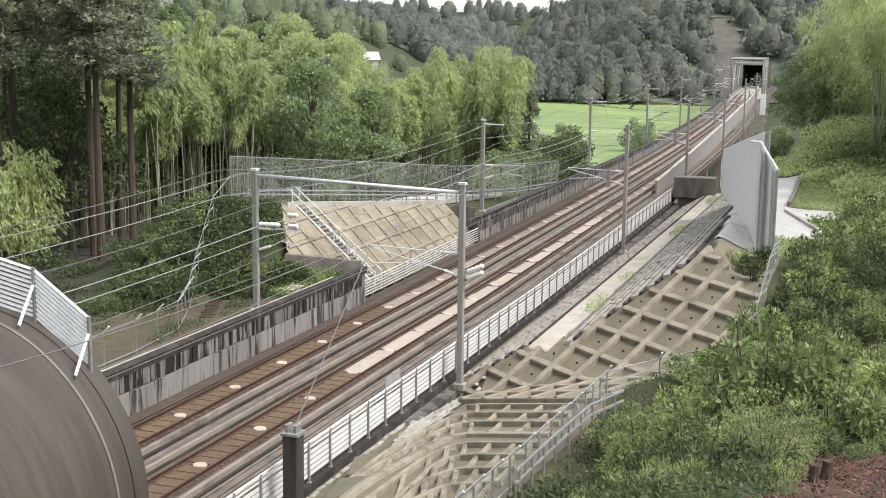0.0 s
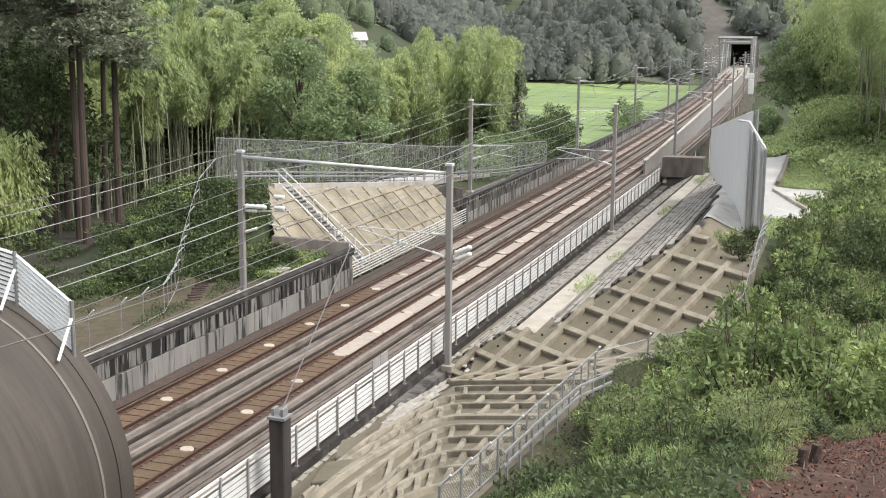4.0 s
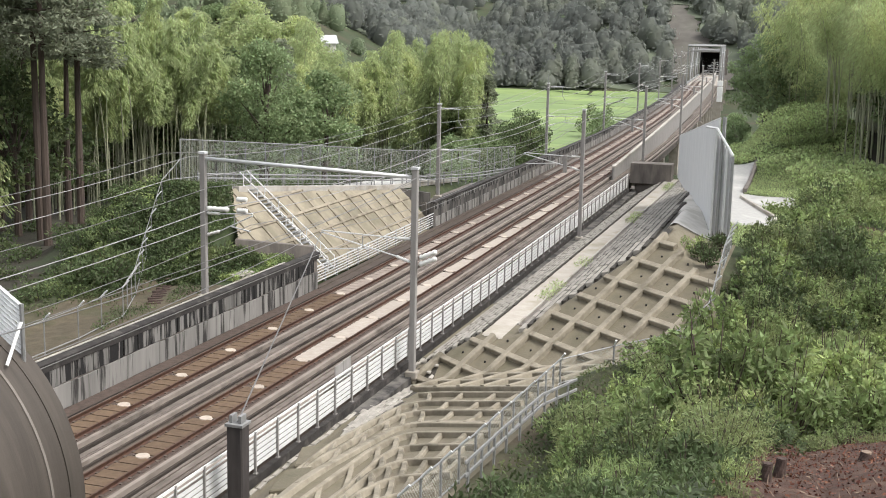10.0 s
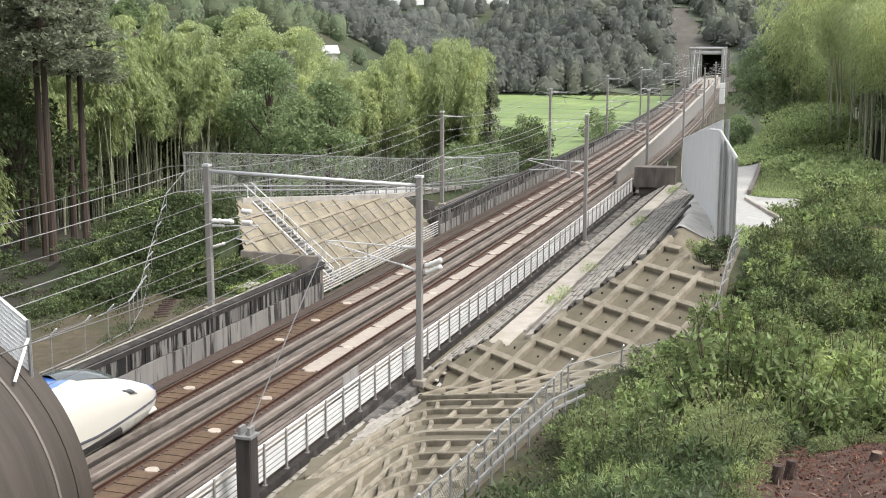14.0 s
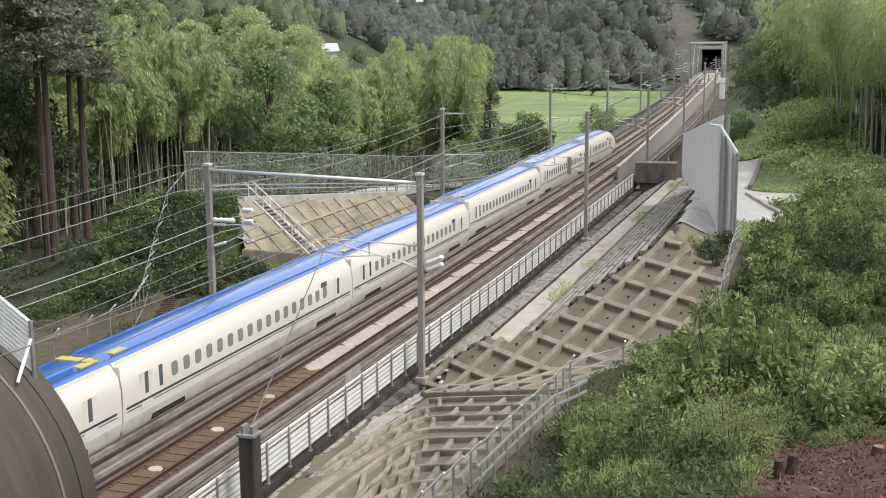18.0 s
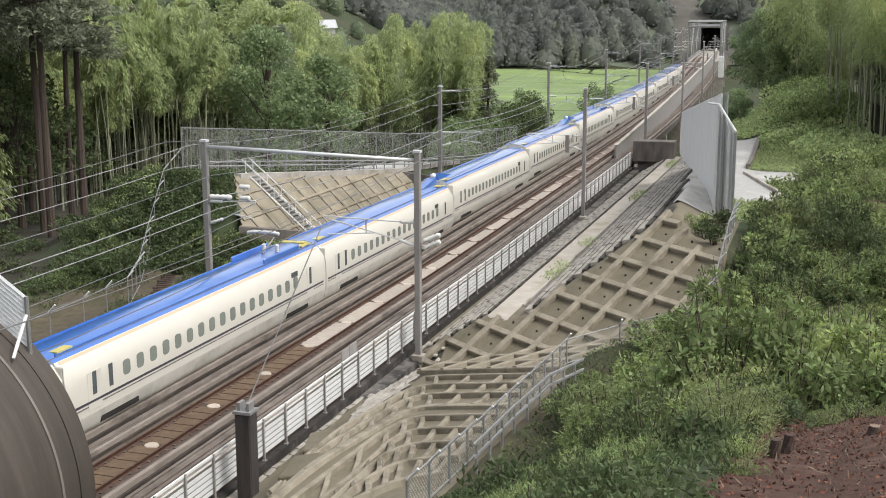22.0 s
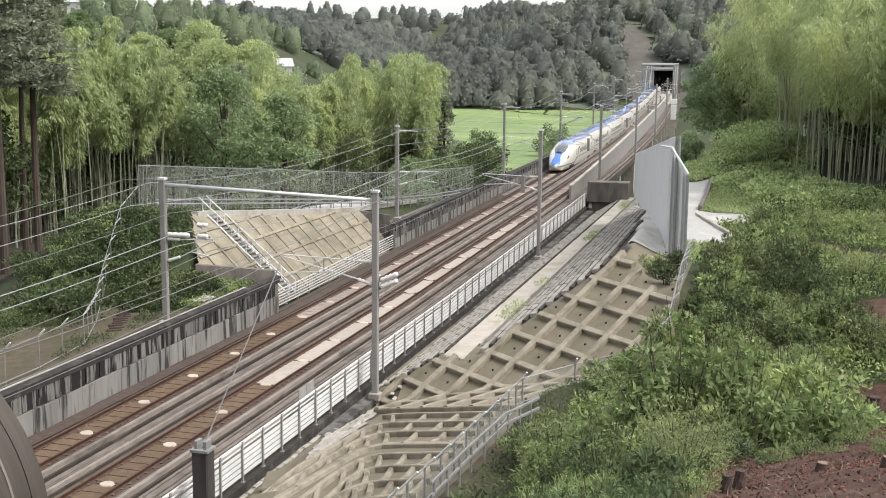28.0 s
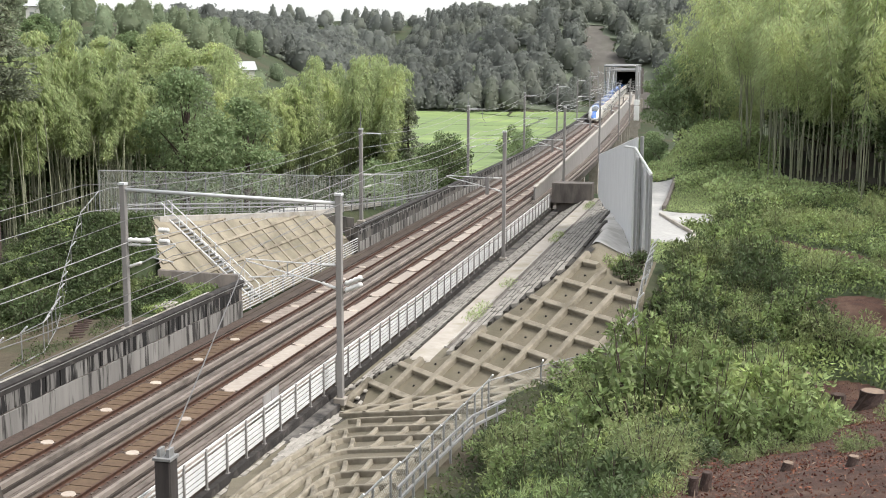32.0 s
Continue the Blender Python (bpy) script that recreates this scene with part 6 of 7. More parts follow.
scatter([make_shrub("lump of kudzu creeper on the mound", 2.4, 1.7, M_LEAF_CREEPER, 1100, 0.3, 0.6, "creeper lumps on the mound", "creeper_lump"), make_shrub("arching green weeds on the mound", 1.8, 2.0, M_LEAF_SHRUB, 1000, 0.3, 0.3, "creeper lumps on the mound", "creeper_lump")],
        area(56, 20, 42, 50, 96, lambda x, y: x < wood_edge(y) - 0.8 and x > 26.5 + 0.0765 * (68 - y) and (y > 66 or x > 28.6), 2.2))
scatter([make_shrub("leafy weeds on the level ground", 1.8, 1.2, M_LEAF_SHRUB, 1100, 0.26, 0.4, "weed lumps on the level ground", "weed_lump"), make_shrub("arching weeds on the level ground", 1.7, 1.3, M_LEAF_KUDZU, 1000, 0.3, 0.24, "weed lumps on the level ground", "weed_lump"), make_shrub("dark weeds on the level ground", 1.6, 1.1, M_LEAF_DARK, 1000, 0.26, 0.4, "weed lumps on the level ground", "weed_lump")],
        area(34, 28.6, 43, 37, 56, lambda x, y: not soil_at(x, y - 2.5) and x < wood_edge(y) + 1, 1.8))
scatter([make_shrub("dark dense shrub beside the slope fence", 1.7, 1.7, M_LEAF_DARK, 1700, 0.2, 0.4, "dark shrubs by the fence", "fence_bush", clump=0.3)], area(16, 26.2, 31, 11, 24, None, 1.5), 0.3)
drape("soil_patch", lambda x, y: soil_at(x, y), 24, 42, -52, 38, 0.2, M_SOIL, 0.04, "bare reddish soil on the cleared hillside", "soil")
ground_cover("leaf_litter", 44000, 26.5, 37, -40, 9, soil_at, M_LITTER, 0.095, 0.5, 0.05, "reddish dead leaves and bark chips on the soil")
ground_cover("twig_litter", 3200, 26.5, 37, -34, 9, soil_at, M_CUT, 0.2, 0.09, 0.1, "pale broken twigs on the soil")
scatter([make_shrub("tuft of arching bamboo grass on the soil edge", 0.8, 0.7, M_LEAF_SHRUB, 900, 0.2, 0.12, "grass tufts on the soil", "grass_tuft"), make_shrub("tuft of green grass on the soil edge", 0.7, 0.6, M_LEAF_KUDZU, 700, 0.2, 0.16, "grass tufts on the soil", "grass_tuft")],
        [(29.3, -14.6), (30.0, -13.6), (29.0, -12.9), (30.6, -14.4), (31.8, -16.5), (32.6, -18.2), (28.2, -24.9), (27.9, -26.6), (33.0, -15.0), (31.2, -12.5), (28.0, -29.0), (34.0, -17.0), (31.6, -9.0), (32.4, -6.0), (33.6, -8.0), (31.8, -3.6), (34.6, -4.0), (33.0, 3.5), (35.2, 1.0)])
scatter([make_shrub("tuft of bamboo grass on the upper hillside", 0.8, 0.7, M_LEAF_SHRUB, 900, 0.2, 0.14, "grass tufts on the upper hillside", "hill_grass"), make_shrub("low leafy tuft on the upper hillside", 0.8, 0.6, M_LEAF_DARK, 800, 0.17, 0.36, "grass tufts on the upper hillside", "hill_grass")],
        area(44, 22.5, 27.6, -33, -18, lambda x, y: not soil_at(x + 0.5, y), 0.75), 0.3)
drape("dry_grass_patch", lambda x, y: (x < -3.0) & (x > -9.5 + 0.12 * (y - 5)) & (y < 15), -11, -3, -30, 15, 0.5, M_DRYGRASS, 0.04, "brown dry grass behind the wall", "grass")
for x, y, h, r, cut in ((28.46, -25.1, 0.34, 0.1, False), (28.28, -26.3, 0.3, 0.09, False), (29.94, -21.0, 0.2, 0.12, True), (30.83, -23.9, 0.2, 0.1, True), (32.0, 8.4, 0.6, 0.5, True), (34.4, 4.4, 0.75, 0.55, True), (33.3, 6.5, 0.5, 0.35, False)):
    stump = tagged(new("tree_stump"), "cut tree stump with a pale top" if cut else "dark rotting tree stump on bare soil", "stump", "stumps")
    z = gz(x, y)
    bark = part("bark", tube(bmesh.new(), [(x, y, z - 0.2), (x + 0.03, y, z + h * 0.4), (x + 0.05, y + 0.02, z + h)], r, 10, [r * 1.35, r, r * 0.9]), M_STUMP, stump)
    bm = bmesh.new()
    bmesh.ops.create_cone(bm, cap_ends=True, segments=10, radius1=r * 0.82, radius2=r * 0.8, depth=0.03, matrix=Matrix.Translation((x + 0.05, y + 0.02, z + h + 0.012)))
    part("cut_face", bm, M_CUT if cut else M_STUMP, bark)


# ---- far distance
def forest(name, n, x0, x1, y0, y1, test, mat, size, label, quads=60):
    """Many far trees: each a lumpy closed crown with leaf sprays standing out of it."""
    x, y = rng.uniform(x0, x1, n), rng.uniform(y0, y1, n)
    z = ground_z(x, y)
    ok = test(x, y, z)
    x, y, z = x[ok], y[ok], z[ok]
    chunks = []
    sides, levels = 7, np.array((0.02, 0.3, 0.58, 0.82, 0.97))
    ring_a = np.arange(sides) * math.tau / sides
    band = np.array([(k * sides + i, k * sides + (i + 1) % sides, (k + 1) * sides + (i + 1) % sides, (k + 1) * sides + i) for k in range(len(levels) - 1) for i in range(sides)])
    for a, b, c in zip(x, y, z):
        h, w, power = size * rng.uniform(0.6, 1.2), size * rng.uniform(0.34, 0.7), rng.choice((0.28, 0.36, 0.45, 0.8))
        lv, an = np.repeat(levels, sides), np.tile(ring_a, len(levels))
        r = w * np.sqrt(np.minimum(1, 0.35 + 3 * lv)) * (1.02 - lv) ** power * rng.uniform(0.6, 0.95, len(lv))
        chunks.append((np.stack([a + r * np.cos(an), b + r * np.sin(an), c + h * lv * 0.98 + rng.uniform(-0.04, 0.04, len(lv)) * h], 1), band))
        t = rng.uniform(0.08, 1, quads)
        ang = rng.uniform(0, math.tau, quads)
        r = w * np.sqrt(np.minimum(1, 0.35 + 3 * t)) * (1.03 - t) ** power * rng.uniform(0.7, 1.15, quads)
        q = np.stack([a + r * np.cos(ang), b + r * np.sin(ang), c + h * t], 1)
        out = np.stack([np.cos(ang), np.sin(ang), 0.6 + 0 * ang], 1) + rng.normal(0, 0.4, (quads, 3))
        out /= np.linalg.norm(out, axis=1)[:, None]
        d = np.cross(out, rng.normal(0, 1, (quads, 3)))
        d *= size * (0.075 if quads < 100 else 0.05) / (np.linalg.norm(d, axis=1)[:, None] + 1e-6)
        e = np.cross(out, d) * 0.7
        chunks.append((np.stack([q - d, q - e, q + d, q + e], 1).reshape(-1, 3), np.arange(4 * quads).reshape(-1, 4)))
    ob = tagged(leaf_object(name, chunks, mat, None), label, "forest", kind="stuff")
    ob.data.shade_smooth()


forest("far_woods", 6600, -420, 210, 440, 980, lambda x, y, z: (z > -4.6) & ~((np.abs(x + 27 + 0.3 * (y - 500)) < 14 - 0.1 * (y - 480)) & (y < 565)) & ~((np.abs(x + 18) < 14) & (y < 500)), M_FOREST, 12, "dark wooded hillside across the valley, haze greyed into its colour", 84)
drape("hill_floor", lambda x, y: (ground_z(x, y) > -4.2) & ~((np.abs(x + 27 + 0.3 * (y - 500)) < 14 - 0.1 * (y - 480)) & (y < 565)), -430, 220, 450, 990, 8.0, M_HILL, 0.3, "undergrowth on the far hillside, toned to the hazed trees", "forest floor")
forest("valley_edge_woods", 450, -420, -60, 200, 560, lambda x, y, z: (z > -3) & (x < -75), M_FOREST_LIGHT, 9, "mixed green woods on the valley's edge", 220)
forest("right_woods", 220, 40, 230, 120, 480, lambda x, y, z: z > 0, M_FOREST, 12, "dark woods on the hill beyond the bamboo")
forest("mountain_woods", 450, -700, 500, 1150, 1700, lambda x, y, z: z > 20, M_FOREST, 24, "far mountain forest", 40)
drape("rice_field", lambda x, y: (ground_z(x, y) < -5.2) & (x < -9 - np.maximum(0, y - 72) ** 2 / 6400) & (x > -190 + 0.05 * y) & (np.mod(y + 0.2 * x, 62) > 1.3) & (np.mod(x + 0.04 * y + 17 * np.floor((y + 0.2 * x) / 62), 71) > 1.0) & ~((x < -50) & (y < 265)), -200, -10, 190, 640, 1.25, M_FIELD, 0.5, "bright green rice fields in the valley", "field")


def make_house(label, x, y, w, d, h, turn):
    ob = tagged(new("farmhouse"), label, "house", "houses in the valley")
    bm = bmesh.new()
    box(bm, (w, d, h), at=(0, 0, h / 2))
    part("wall", bm, M_HOUSEWALL, ob)
    bm = bmesh.new()
    v = [bm.verts.new(p) for p in ((-w / 2 - 0.6, -d / 2 - 0.6, h), (w / 2 + 0.6, -d / 2 - 0.6, h), (w / 2 + 0.6, d / 2 + 0.6, h), (-w / 2 - 0.6, d / 2 + 0.6, h), (-w / 2, 0, h + d * 0.35), (w / 2, 0, h + d * 0.35))]
    for f in ((0, 1, 5, 4), (2, 3, 4, 5), (1, 2, 5), (3, 0, 4), (3, 2, 1, 0)):
        bm.faces.new([v[i] for i in f])
    part("roof", bm, M_ROOFTILE, ob)
    for k in (-0.25, 0.25):
        bm = bmesh.new()
        box(bm, (1.4, 0.08, 1.2), at=(k * w, -d / 2 - 0.03, h * 0.5))
        part("window", bm, M_WINDOW, ob)
    ob.matrix_basis = pose(x, y, gz(x, y) - 0.2, 0, 0, turn)


make_house("white-roofed farmhouse among trees", -118, 290, 10, 7, 7, 20)
make_house("small pale house on the wooded slope", -205, 330, 9, 7, 5, -30)
make_house("pale house above the trees", -190, 300, 8, 6, 5, 10)


# ---- the train: twelve cars, white and blue
HALF = [(0.0, 0.02), (1.4, 0.02), (1.56, 0.35), (1.66, 0.85), (1.69, 1.4), (1.69, 2.2), (1.6, 2.8), (1.2, 3.34), (0.9, 3.49), (0.5, 3.59), (0.0, 3.63)]
SHOULDER = 7  # index at which the blue roof begins
CAR, NOSE_CAR = 25.0, 26.4


def car_sections(nose):
    """Stations along the car: y, width factor, roof height and floor height."""
    out = [(-12.44, 1.0, 3.63, 0.02, 0.0), (0.0, 1.0, 3.63, 0.02, 0.0), (2.0 if nose else 12.44, 1.0, 3.63, 0.02, 0.0)]
    if nose:
        tip = 14.15
        for d in (11.0, 9.5, 8.2, 7.0, 5.8, 4.6, 3.4, 2.3, 1.3, 0.6, 0.2, 0.0):
            t = d / 11.0
            w = min(1.0, (1 - (1 - min(1, d / 8.5)) ** 2.2) ** 0.56 * 0.95 + 0.05)
            top = 0.9 + (3.63 - 0.9) * min(1.0, (math.sin(min(1, t * 1.02) * math.pi / 2) ** 0.92))
            out.append((tip - d, w if d < 8.5 else 1.0, top, 0.05 + 0.5 * (1 - min(1, d / 1.2)) ** 2, float(1.0 * ease((9.5 - d) / 3.5) - 2.0 * ease((2.4 - d) / 2.3))))
    return out


def profile(u):
    """The half section at a broken index."""
    i = min(int(u), len(HALF) - 2)
    return tuple(lerp(a, b, u - i) for a, b in zip(HALF[i], HALF[i + 1]))


def ring(bm, y, w, top, floor, narrow, idx):
    left, right = [], []
    for i in idx:
        edge = SHOULDER + 1.7 * narrow
        x, z = profile(i if i <= 3 else lerp(3, edge, (i - 3) / (SHOULDER - 3)) if i <= SHOULDER else lerp(edge, 10, (i - SHOULDER) / (10 - SHOULDER)))
        zz = floor + (z - 0.02) * (top - floor) / (3.63 - 0.02)
        right.append(bm.verts.new((x * w, y, zz)))
        left.append(bm.verts.new((-x * w, y, zz)))
    return left, right


def skin(idx, sections):
    bm = bmesh.new()
    rings = [ring(bm, *s, idx) for s in sections]
    for a, b in zip(rings, rings[1:]):
        for side in (0, 1):
            u, v = a[side], b[side]
            for i in range(len(idx) - 1):
                bm.faces.new((u[i], u[i + 1], v[i + 1], v[i]))
    bmesh.ops.remove_doubles(bm, verts=bm.verts, dist=0.0005)
    bmesh.ops.recalc_face_normals(bm, faces=bm.faces)
    return bm


def side_x(z):
    for (x0, z0), (x1, z1) in zip(HALF[1:], HALF[2:]):
        if z0 <= z <= z1:
            return lerp(x0, x1, (z - z0) / (z1 - z0))
    return 0.0


def make_car(kind):
    nose, panto, joint = kind == "nose", kind.startswith("pantograph"), {"joint_rear": -1, "joint_front": 1, "pantograph_joint": -1}.get(kind, 0)
    label = "leading car of a white and blue bullet train" if nose else "white and blue bullet train car with roof pantograph" if panto else "white and blue bullet train car with roof cable joint" if joint else "white and blue bullet train car"
    car = tagged(new("train_car"), label, "train", "cars of the train")
    secs = car_sections(nose)
    part("skirt", skin([0, 1, 2, 3], secs), M_SKIRT, car, "pale grey underbody skirt", smooth=True)
    part("body", skin([3, 4, 5, 6, SHOULDER], secs), M_CREAM, car, smooth=True)
    part("roof", skin(list(range(SHOULDER, len(HALF))), secs), M_BLUE, car, "glossy blue roof", smooth=True)
    ends = (-12.44,) if nose else (-12.44, 12.44)
    for y in ends:
        bm = bmesh.new()
        v = [bm.verts.new((x, y, z)) for x, z in HALF] + [bm.verts.new((-x, y, z)) for x, z in HALF[-2:0:-1]]
        bm.faces.new(v)
        part("end_wall", bm, M_CREAM, car)
        bm = bmesh.new()
        box(bm, (3.26, 0.1, 2.75), at=(0, y + (0.05 if y > 0 else -0.05), 1.85), bevel=0.02)
        part("gangway", bm, M_SKIRT, car, "pale gangway cover")
    if nose:
        bm = bmesh.new()
        left, right = ring(bm, *secs[-1], range(len(HALF)))
        bm.faces.new(right + left[-2:0:-1])
        part("nose_cap", bm, M_CREAM, car)
    hi = 4.4 if nose else 12.1
    for sgn in (-1, 1):
        for z, h, mat, name in ((1.36, 0.1, M_STRIPE, "stripe"), (1.2, 0.035, M_STRIPE, "stripe"), (3.27, 0.13, M_COPPER, "copper_line")):
            bm = bmesh.new()
            box(bm, (0.02, hi + 12.2, h), at=(0, 0, 0))
            lean = math.atan2(side_x(z - 0.05) - side_x(z + 0.05), 0.1)
            bmesh.ops.transform(bm, verts=bm.verts, matrix=Matrix.Translation((sgn * (side_x(z) + 0.004), (hi - 12.2) / 2, z)) @ Matrix.Rotation(-sgn * lean, 4, "Y"))
            part(name, bm, mat, car)
    bm = bmesh.new()
    corners = [(sy * (0.27 - a), sz * (0.32 - b)) for sy, sz, order in ((1, 1, 1), (-1, 1, -1), (-1, -1, 1), (1, -1, -1)) for a, b in ((0.0, 0.15), (0.05, 0.05), (0.14, 0.0))[::order]]
    front, back = ([bm.verts.new((x, y, z)) for y, z in corners] for x in (0.016, -0.016))
    bm.faces.new(front)
    bm.faces.new(back[::-1])
    for k in range(12):
        bm.faces.new((front[k], back[k], back[(k + 1) % 12], front[(k + 1) % 12]))
    bmesh.ops.recalc_face_normals(bm, faces=bm.faces)
    pane = bpy.data.meshes.new("window")
    bm.to_mesh(pane)
    bm.free()
    pane.materials.append(M_WINDOW)
    bm = bmesh.new()
    box(bm, (0.03, 0.28, 0.95), bevel=0.012)
    slot = bpy.data.meshes.new("door_window")
    bm.to_mesh(slot)
    bm.free()
    slot.materials.append(M_GLASS_DARK)
    bm = bmesh.new()
    box(bm, (0.012, 0.95, 1.55), bevel=0.005)
    leaf = bpy.data.meshes.new("door")
    bm.to_mesh(leaf)
    bm.free()
    leaf.materials.append(M_CREAM)
    count, first = (10, -8.4) if nose else (17, -8.3)
    doors = (-10.6, 3.4) if nose else (-10.6, 10.3)
    for sgn in (-1, 1):
        for k in range(count):
            share("window", pane, car, Matrix.Translation((sgn * 1.685, first + 1.04 * k, 2.08)))
        for y in doors:
            door = share("door", leaf, car, Matrix.Translation((sgn * 1.69, y, 1.8)))
            share("door_window", slot, door, Matrix.Translation((sgn * 0.004, 0, 0.28)))
        share("door_window", slot, car, Matrix.Translation((sgn * 1.69, doors[1] + 1.35 if nose else -9.45, 2.08)))
        bm = bmesh.new()
        box(bm, (0.03, 0.75, 0.28), at=(sgn * 1.66, doors[1] - 2.0 if not nose else 2.2, 2.55))
        part("destination_panel", bm, M_GLASS_DARK, car)
    for y in (-8.75, 8.0 if nose else 8.75):
        bm = bmesh.new()
        wheels = {}
        box(bm, (2.9, 3.4, 0.5), at=(0, y, 0.35), bevel=0.1)
        for sgn in (-1, 1):
            box(bm, (0.5, 2.9, 0.36), at=(sgn * 1.35, y, 0.42), bevel=0.08)
            for dy in (-1.25, 1.25):
                wheel_at = wheels.setdefault((sgn, dy), bmesh.new())
                bmesh.ops.create_cone(wheel_at, cap_ends=True, segments=18, radius1=0.42, radius2=0.42, depth=0.14,
                                      matrix=Matrix.Translation((sgn * 0.72, y + dy, 0.42)) @ Matrix.Rotation(math.pi / 2, 4, "Y"))
        bogie = part("bogie", bm, M_BLACK, car)
        for wheel in wheels.values():
            part("wheel", wheel, M_RAIL, bogie)
        bm = bmesh.new()
        for sgn in (-1, 1):
            box(bm, (0.05, 1.1, 0.2), at=(sgn * 1.55, y - 2.3, 0.62), bevel=0.02)
        part("bogie_cover", bm, M_CREAM, car)
    bm = bmesh.new()
    for x in (-0.95, 0.95):
        box(bm, (0.06, (hi - 0.5) + 12.0, 0.07), at=(x, (hi - 12.5) / 2, 3.5))
    part("roof_rail", bm, M_BLUE, car)
    if joint:
        y0, y1 = joint * 12.3, joint * 8.4
        bm = bmesh.new()
        v = [bm.verts.new(p) for p in ((-0.3, y1, 3.58), (0.3, y1, 3.58), (0.42, y0, 3.5), (-0.42, y0, 3.5), (0.3, y0, 4.12), (-0.3, y0, 4.12))]
        for f in ((0, 1, 4, 5), (1, 2, 4), (0, 5, 3), (3, 5, 4, 2), (0, 3, 2, 1)):
            bm.faces.new([v[i] for i in f])
        part("joint_fairing", bm, M_BLUE, car)
        insulator(car, (0, y0, 3.95), (0, y0 + joint * 0.5, 3.95), 0.2)
        bm = bmesh.new()
        box(bm, (0.55, 1.0, 0.05), at=(0.7, joint * 11.6, 3.58))
        part("warning_plate", bm, M_YELLOW, car)
    if not nose and joint != -1:
        bm = bmesh.new()
        box(bm, (0.4, 1.0, 0.05), at=(0.72, -11.3, 3.56))
        part("warning_plate", bm, M_YELLOW, car)
    if panto:
        base = Vector((0, 8.2, 3.6))
        bm = bmesh.new()
        for sgn in (-1, 1):
            box(bm, (0.1, 4.4, 0.3), Matrix.Translation(base + Vector((sgn * 0.95, 0, 0.06))), bevel=0.05)
        part("side_screen", bm, M_BLUE, car)
        part("pantograph_arm", tube(bmesh.new(), [base + Vector((0, -0.4, 0.1)), base + Vector((0, 1.1, 0.75)), base + Vector((0, -0.2, 1.25))], 0.05), M_STEEL, car)
        part("pantograph_head", tube(bmesh.new(), [base + Vector((-0.95, -0.2, 1.2)), base + Vector((-0.6, -0.2, 1.28)), base + Vector((0.6, -0.2, 1.28)), base + Vector((0.95, -0.2, 1.2))], 0.09), M_WHITE, car)
        for sgn in (-1, 1):
            insulator(car, base + Vector((0.4 * sgn, 0.6, 0.0)), base + Vector((0.4 * sgn, 0.6, 0.45)), 0.13)
        bm = bmesh.new()
        box(bm, (1.5, 0.5, 0.06), Matrix.Translation(base + Vector((0, 3.6, 0.03))))
        box(bm, (0.4, 1.2, 0.06), Matrix.Translation(base + Vector((0.75, 3.3, -0.04))))
        part("warning_plate", bm, M_YELLOW, car)
    if nose:
        # windscreen canopy, lamps, lower band
        bm = bmesh.new()
        ys = (6.6, 7.6, 8.6, 9.6, 10.6)
        rows = []
        for y in ys:
            a, b = min((s for s in secs if s[0] >= y), key=lambda s: s[0]), max((s for s in secs if s[0] <= y), key=lambda s: s[0])
            t = 0 if a[0] == b[0] else (y - b[0]) / (a[0] - b[0])
            top, w = lerp(b[2], a[2], t), lerp(b[1], a[1], t)
            bulge = 0.05 + 0.22 * math.sin(math.pi * (y - 6.0) / 5.4)
            half = 0.9 * w * (1 - 0.32 * abs((y - 8.5) / 2.4) ** 3)
            rows.append([bm.verts.new((x * half, y, top - 0.34 * abs(x) ** 2.4 * (top / 3.6) + bulge * (1 - 0.25 * x * x))) for x in (-1, -0.75, -0.4, 0, 0.4, 0.75, 1)])
        for u, v in zip(rows, rows[1:]):
            for i in range(6):
                bm.faces.new((u[i], u[i + 1], v[i + 1], v[i]))
        bmesh.ops.recalc_face_normals(bm, faces=bm.faces)
        part("windscreen", bm, M_GLASS_DARK, car, "dark curved windscreen", smooth=True)
        for sgn in (-1, 1):
            lamp = []
            for y, z in ((9.9, 2.0), (10.5, 1.78), (11.1, 1.52)):
                a, b = min((q for q in secs if q[0] >= y), key=lambda q: q[0]), max((q for q in secs if q[0] <= y), key=lambda q: q[0])
                t = 0 if a[0] == b[0] else (y - b[0]) / (a[0] - b[0])
                top, floor = lerp(b[2], a[2], t), lerp(b[3], a[3], t)
                lamp.append((sgn * (side_x(0.02 + (z - floor) * 3.61 / (top - floor)) * lerp(b[1], a[1], t) - 0.02), y, z))
            part("headlight", tube(bmesh.new(), lamp, 0.1, 8, [0.03, 0.12, 0.03]), M_GLASS_DARK, car, "dark slit headlight", smooth=True)
            pts = []
            for y in (4.4, 5.4, 6.4, 7.6, 9.0, 10.4, 11.7, 12.8, 13.5, 13.9):
                a, b = min((s for s in secs if s[0] >= y), key=lambda s: s[0]), max((s for s in secs if s[0] <= y), key=lambda s: s[0])
                t = 0 if a[0] == b[0] else (y - b[0]) / (a[0] - b[0])
                w = lerp(b[1], a[1], t)
                z = lerp(lerp(1.36, 0.78, ease((y - 4.4) / 2.6)), 0.62, ease((y - 11) / 3))
                top, floor = lerp(b[2], a[2], t), lerp(b[3], a[3], t)
                zn = 0.02 + (z - floor) * (3.63 - 0.02) / (top - floor)
                pts.append((sgn * (side_x(zn) * w + 0.0), y, float(z)))
            part("nose_stripe", tube(bmesh.new(), pts, 0.06, 5), M_STRIPE, car)
        bm = bmesh.new()
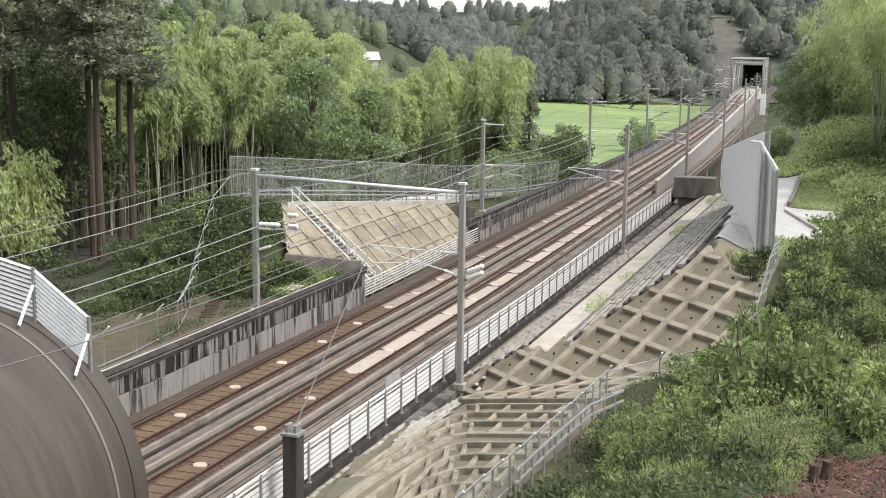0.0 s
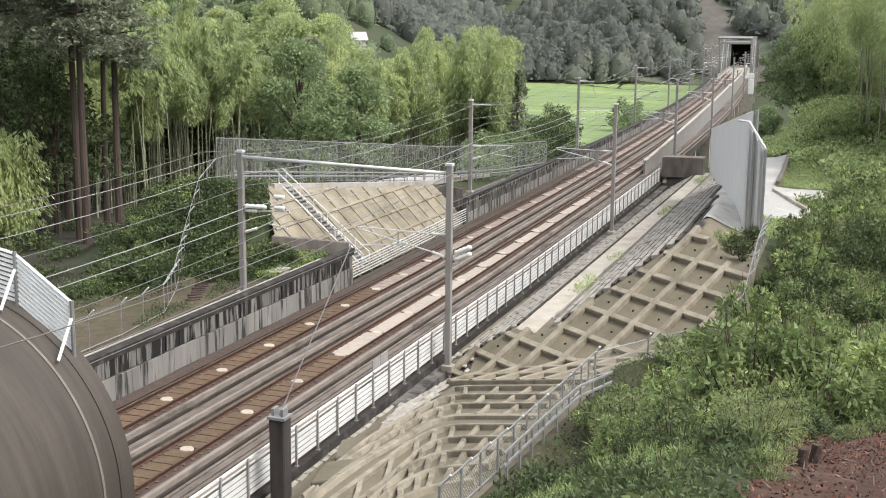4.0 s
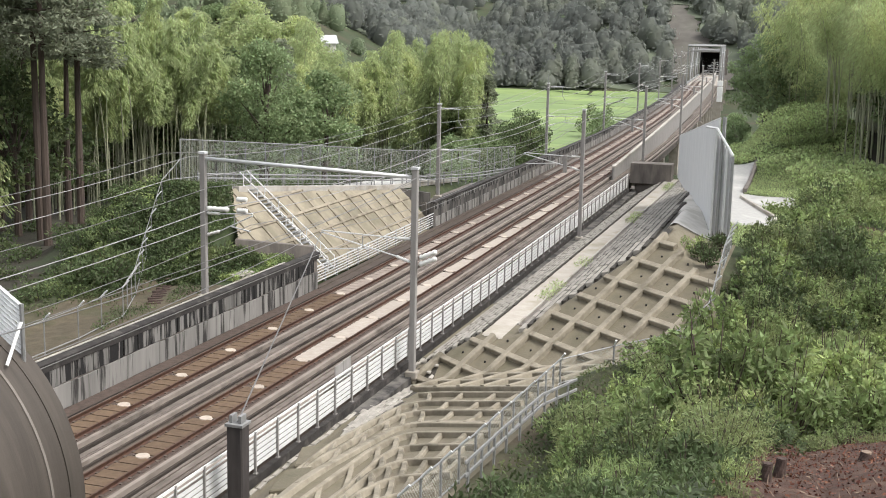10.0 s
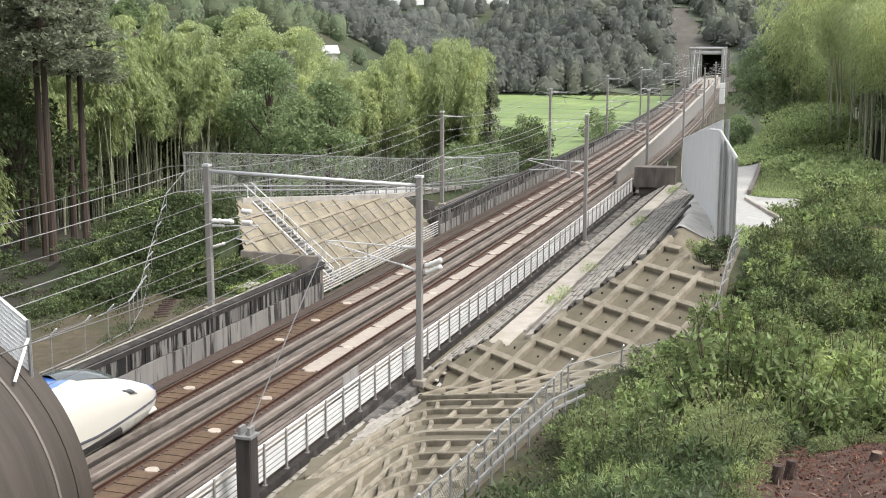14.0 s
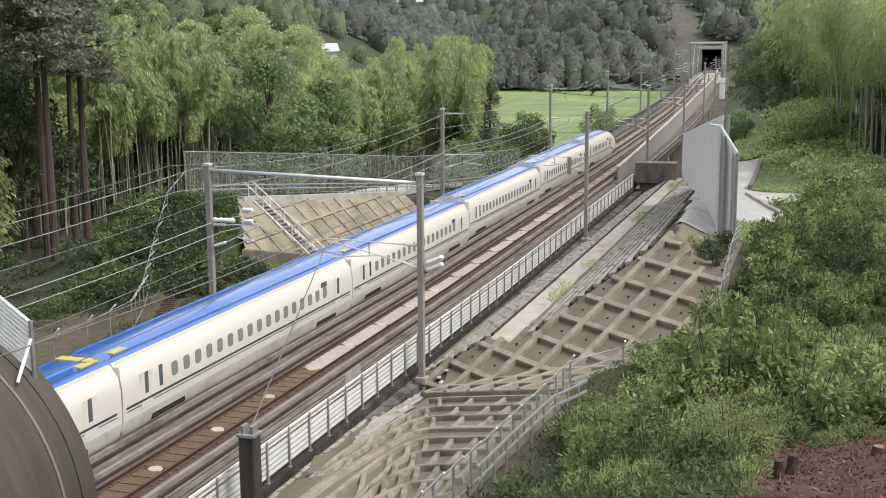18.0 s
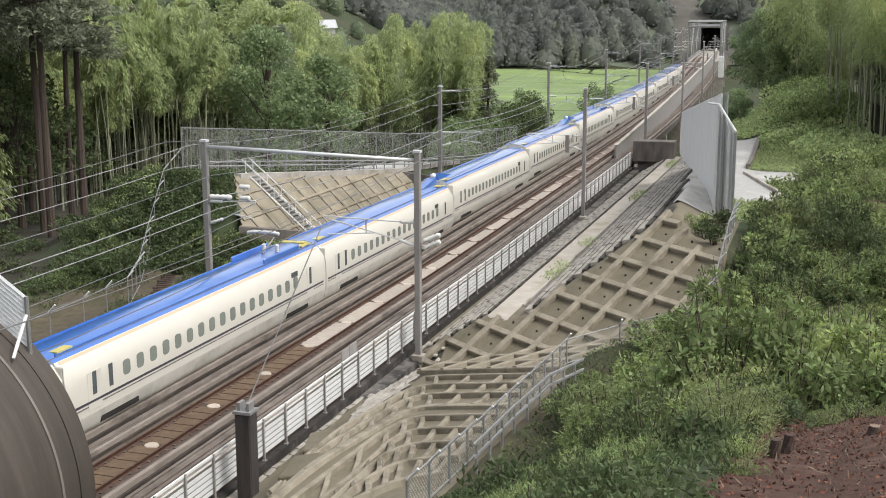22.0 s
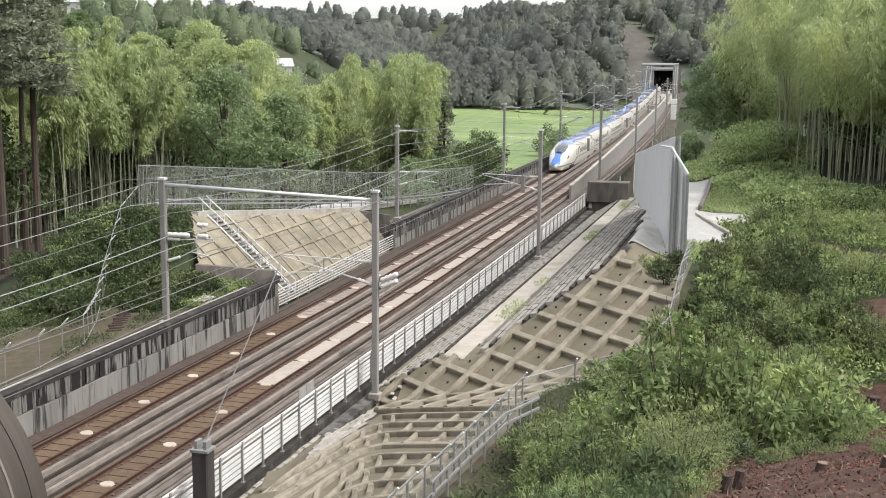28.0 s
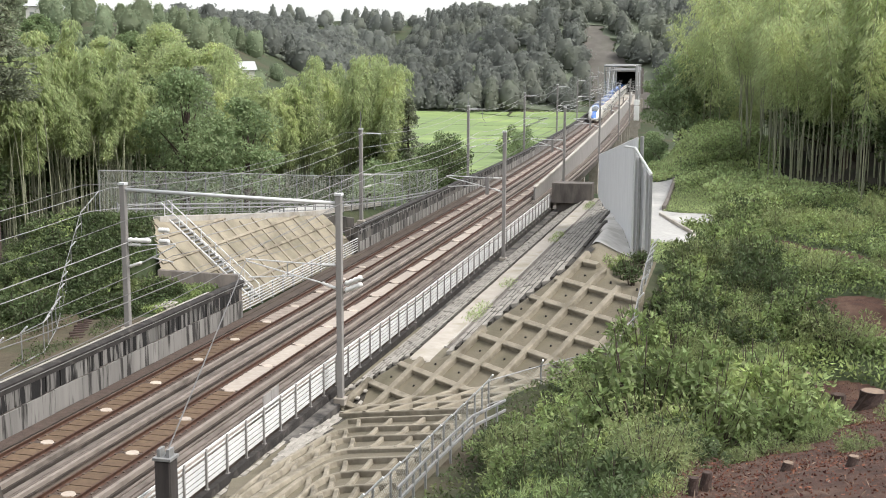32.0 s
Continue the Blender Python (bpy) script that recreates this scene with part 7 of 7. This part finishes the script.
        box(bm, (1.9, 1.6, 0.3), at=(0, 12.4, 0.2), bevel=0.12)
        part("snow_plough", bm, M_CREAM, car)
    return car


FRONT = [(0, -436), (13, -29.5), (14, 1.6), (14.5, 17.0), (16.5, 77.6), (19, 153.6), (23, 275.0), (23.9, 302.4), (25.5, 348.5), (27.5, 405.5), (29, 447.5), (30, 476.5), (31, 506.5), (32, 536.5)]


def front_at(t):
    return float(np.interp(t, [a for a, _ in FRONT], [b for _, b in FRONT]))


def build_train():
    kinds = ["nose", "", "", "", "", "pantograph_joint", "joint_front", "joint_rear", "joint_front", "pantograph", ""]
    first, cars = {}, []
    for kind in kinds:
        if kind in first:
            cars.append(copy_thing(first[kind], Matrix()))
        else:
            first[kind] = make_car(kind)
            cars.append(first[kind])
    lead = first["nose"]
    cars.append(copy_thing(lead, Matrix()))
    return cars


TRAIN = build_train()


def car_pose(k, t):
    # middle of each car behind the train's nose; the last car runs with its nose to the rear
    back = 14.15 if k == 0 else 14.15 + 12.5 + 12.5 + CAR * (k - 1)
    m = stand(front_at(t) - back, 0.0, 0.27)
    return m @ Matrix.Rotation(math.pi, 4, "Z") if k == 11 else m


def motions():
    times = [0, 13] + [0.5 * i for i in range(27, 65)]
    for k, car in enumerate(TRAIN):
        walk(car, [(t, car_pose(k, t)) for t in times])


motions()
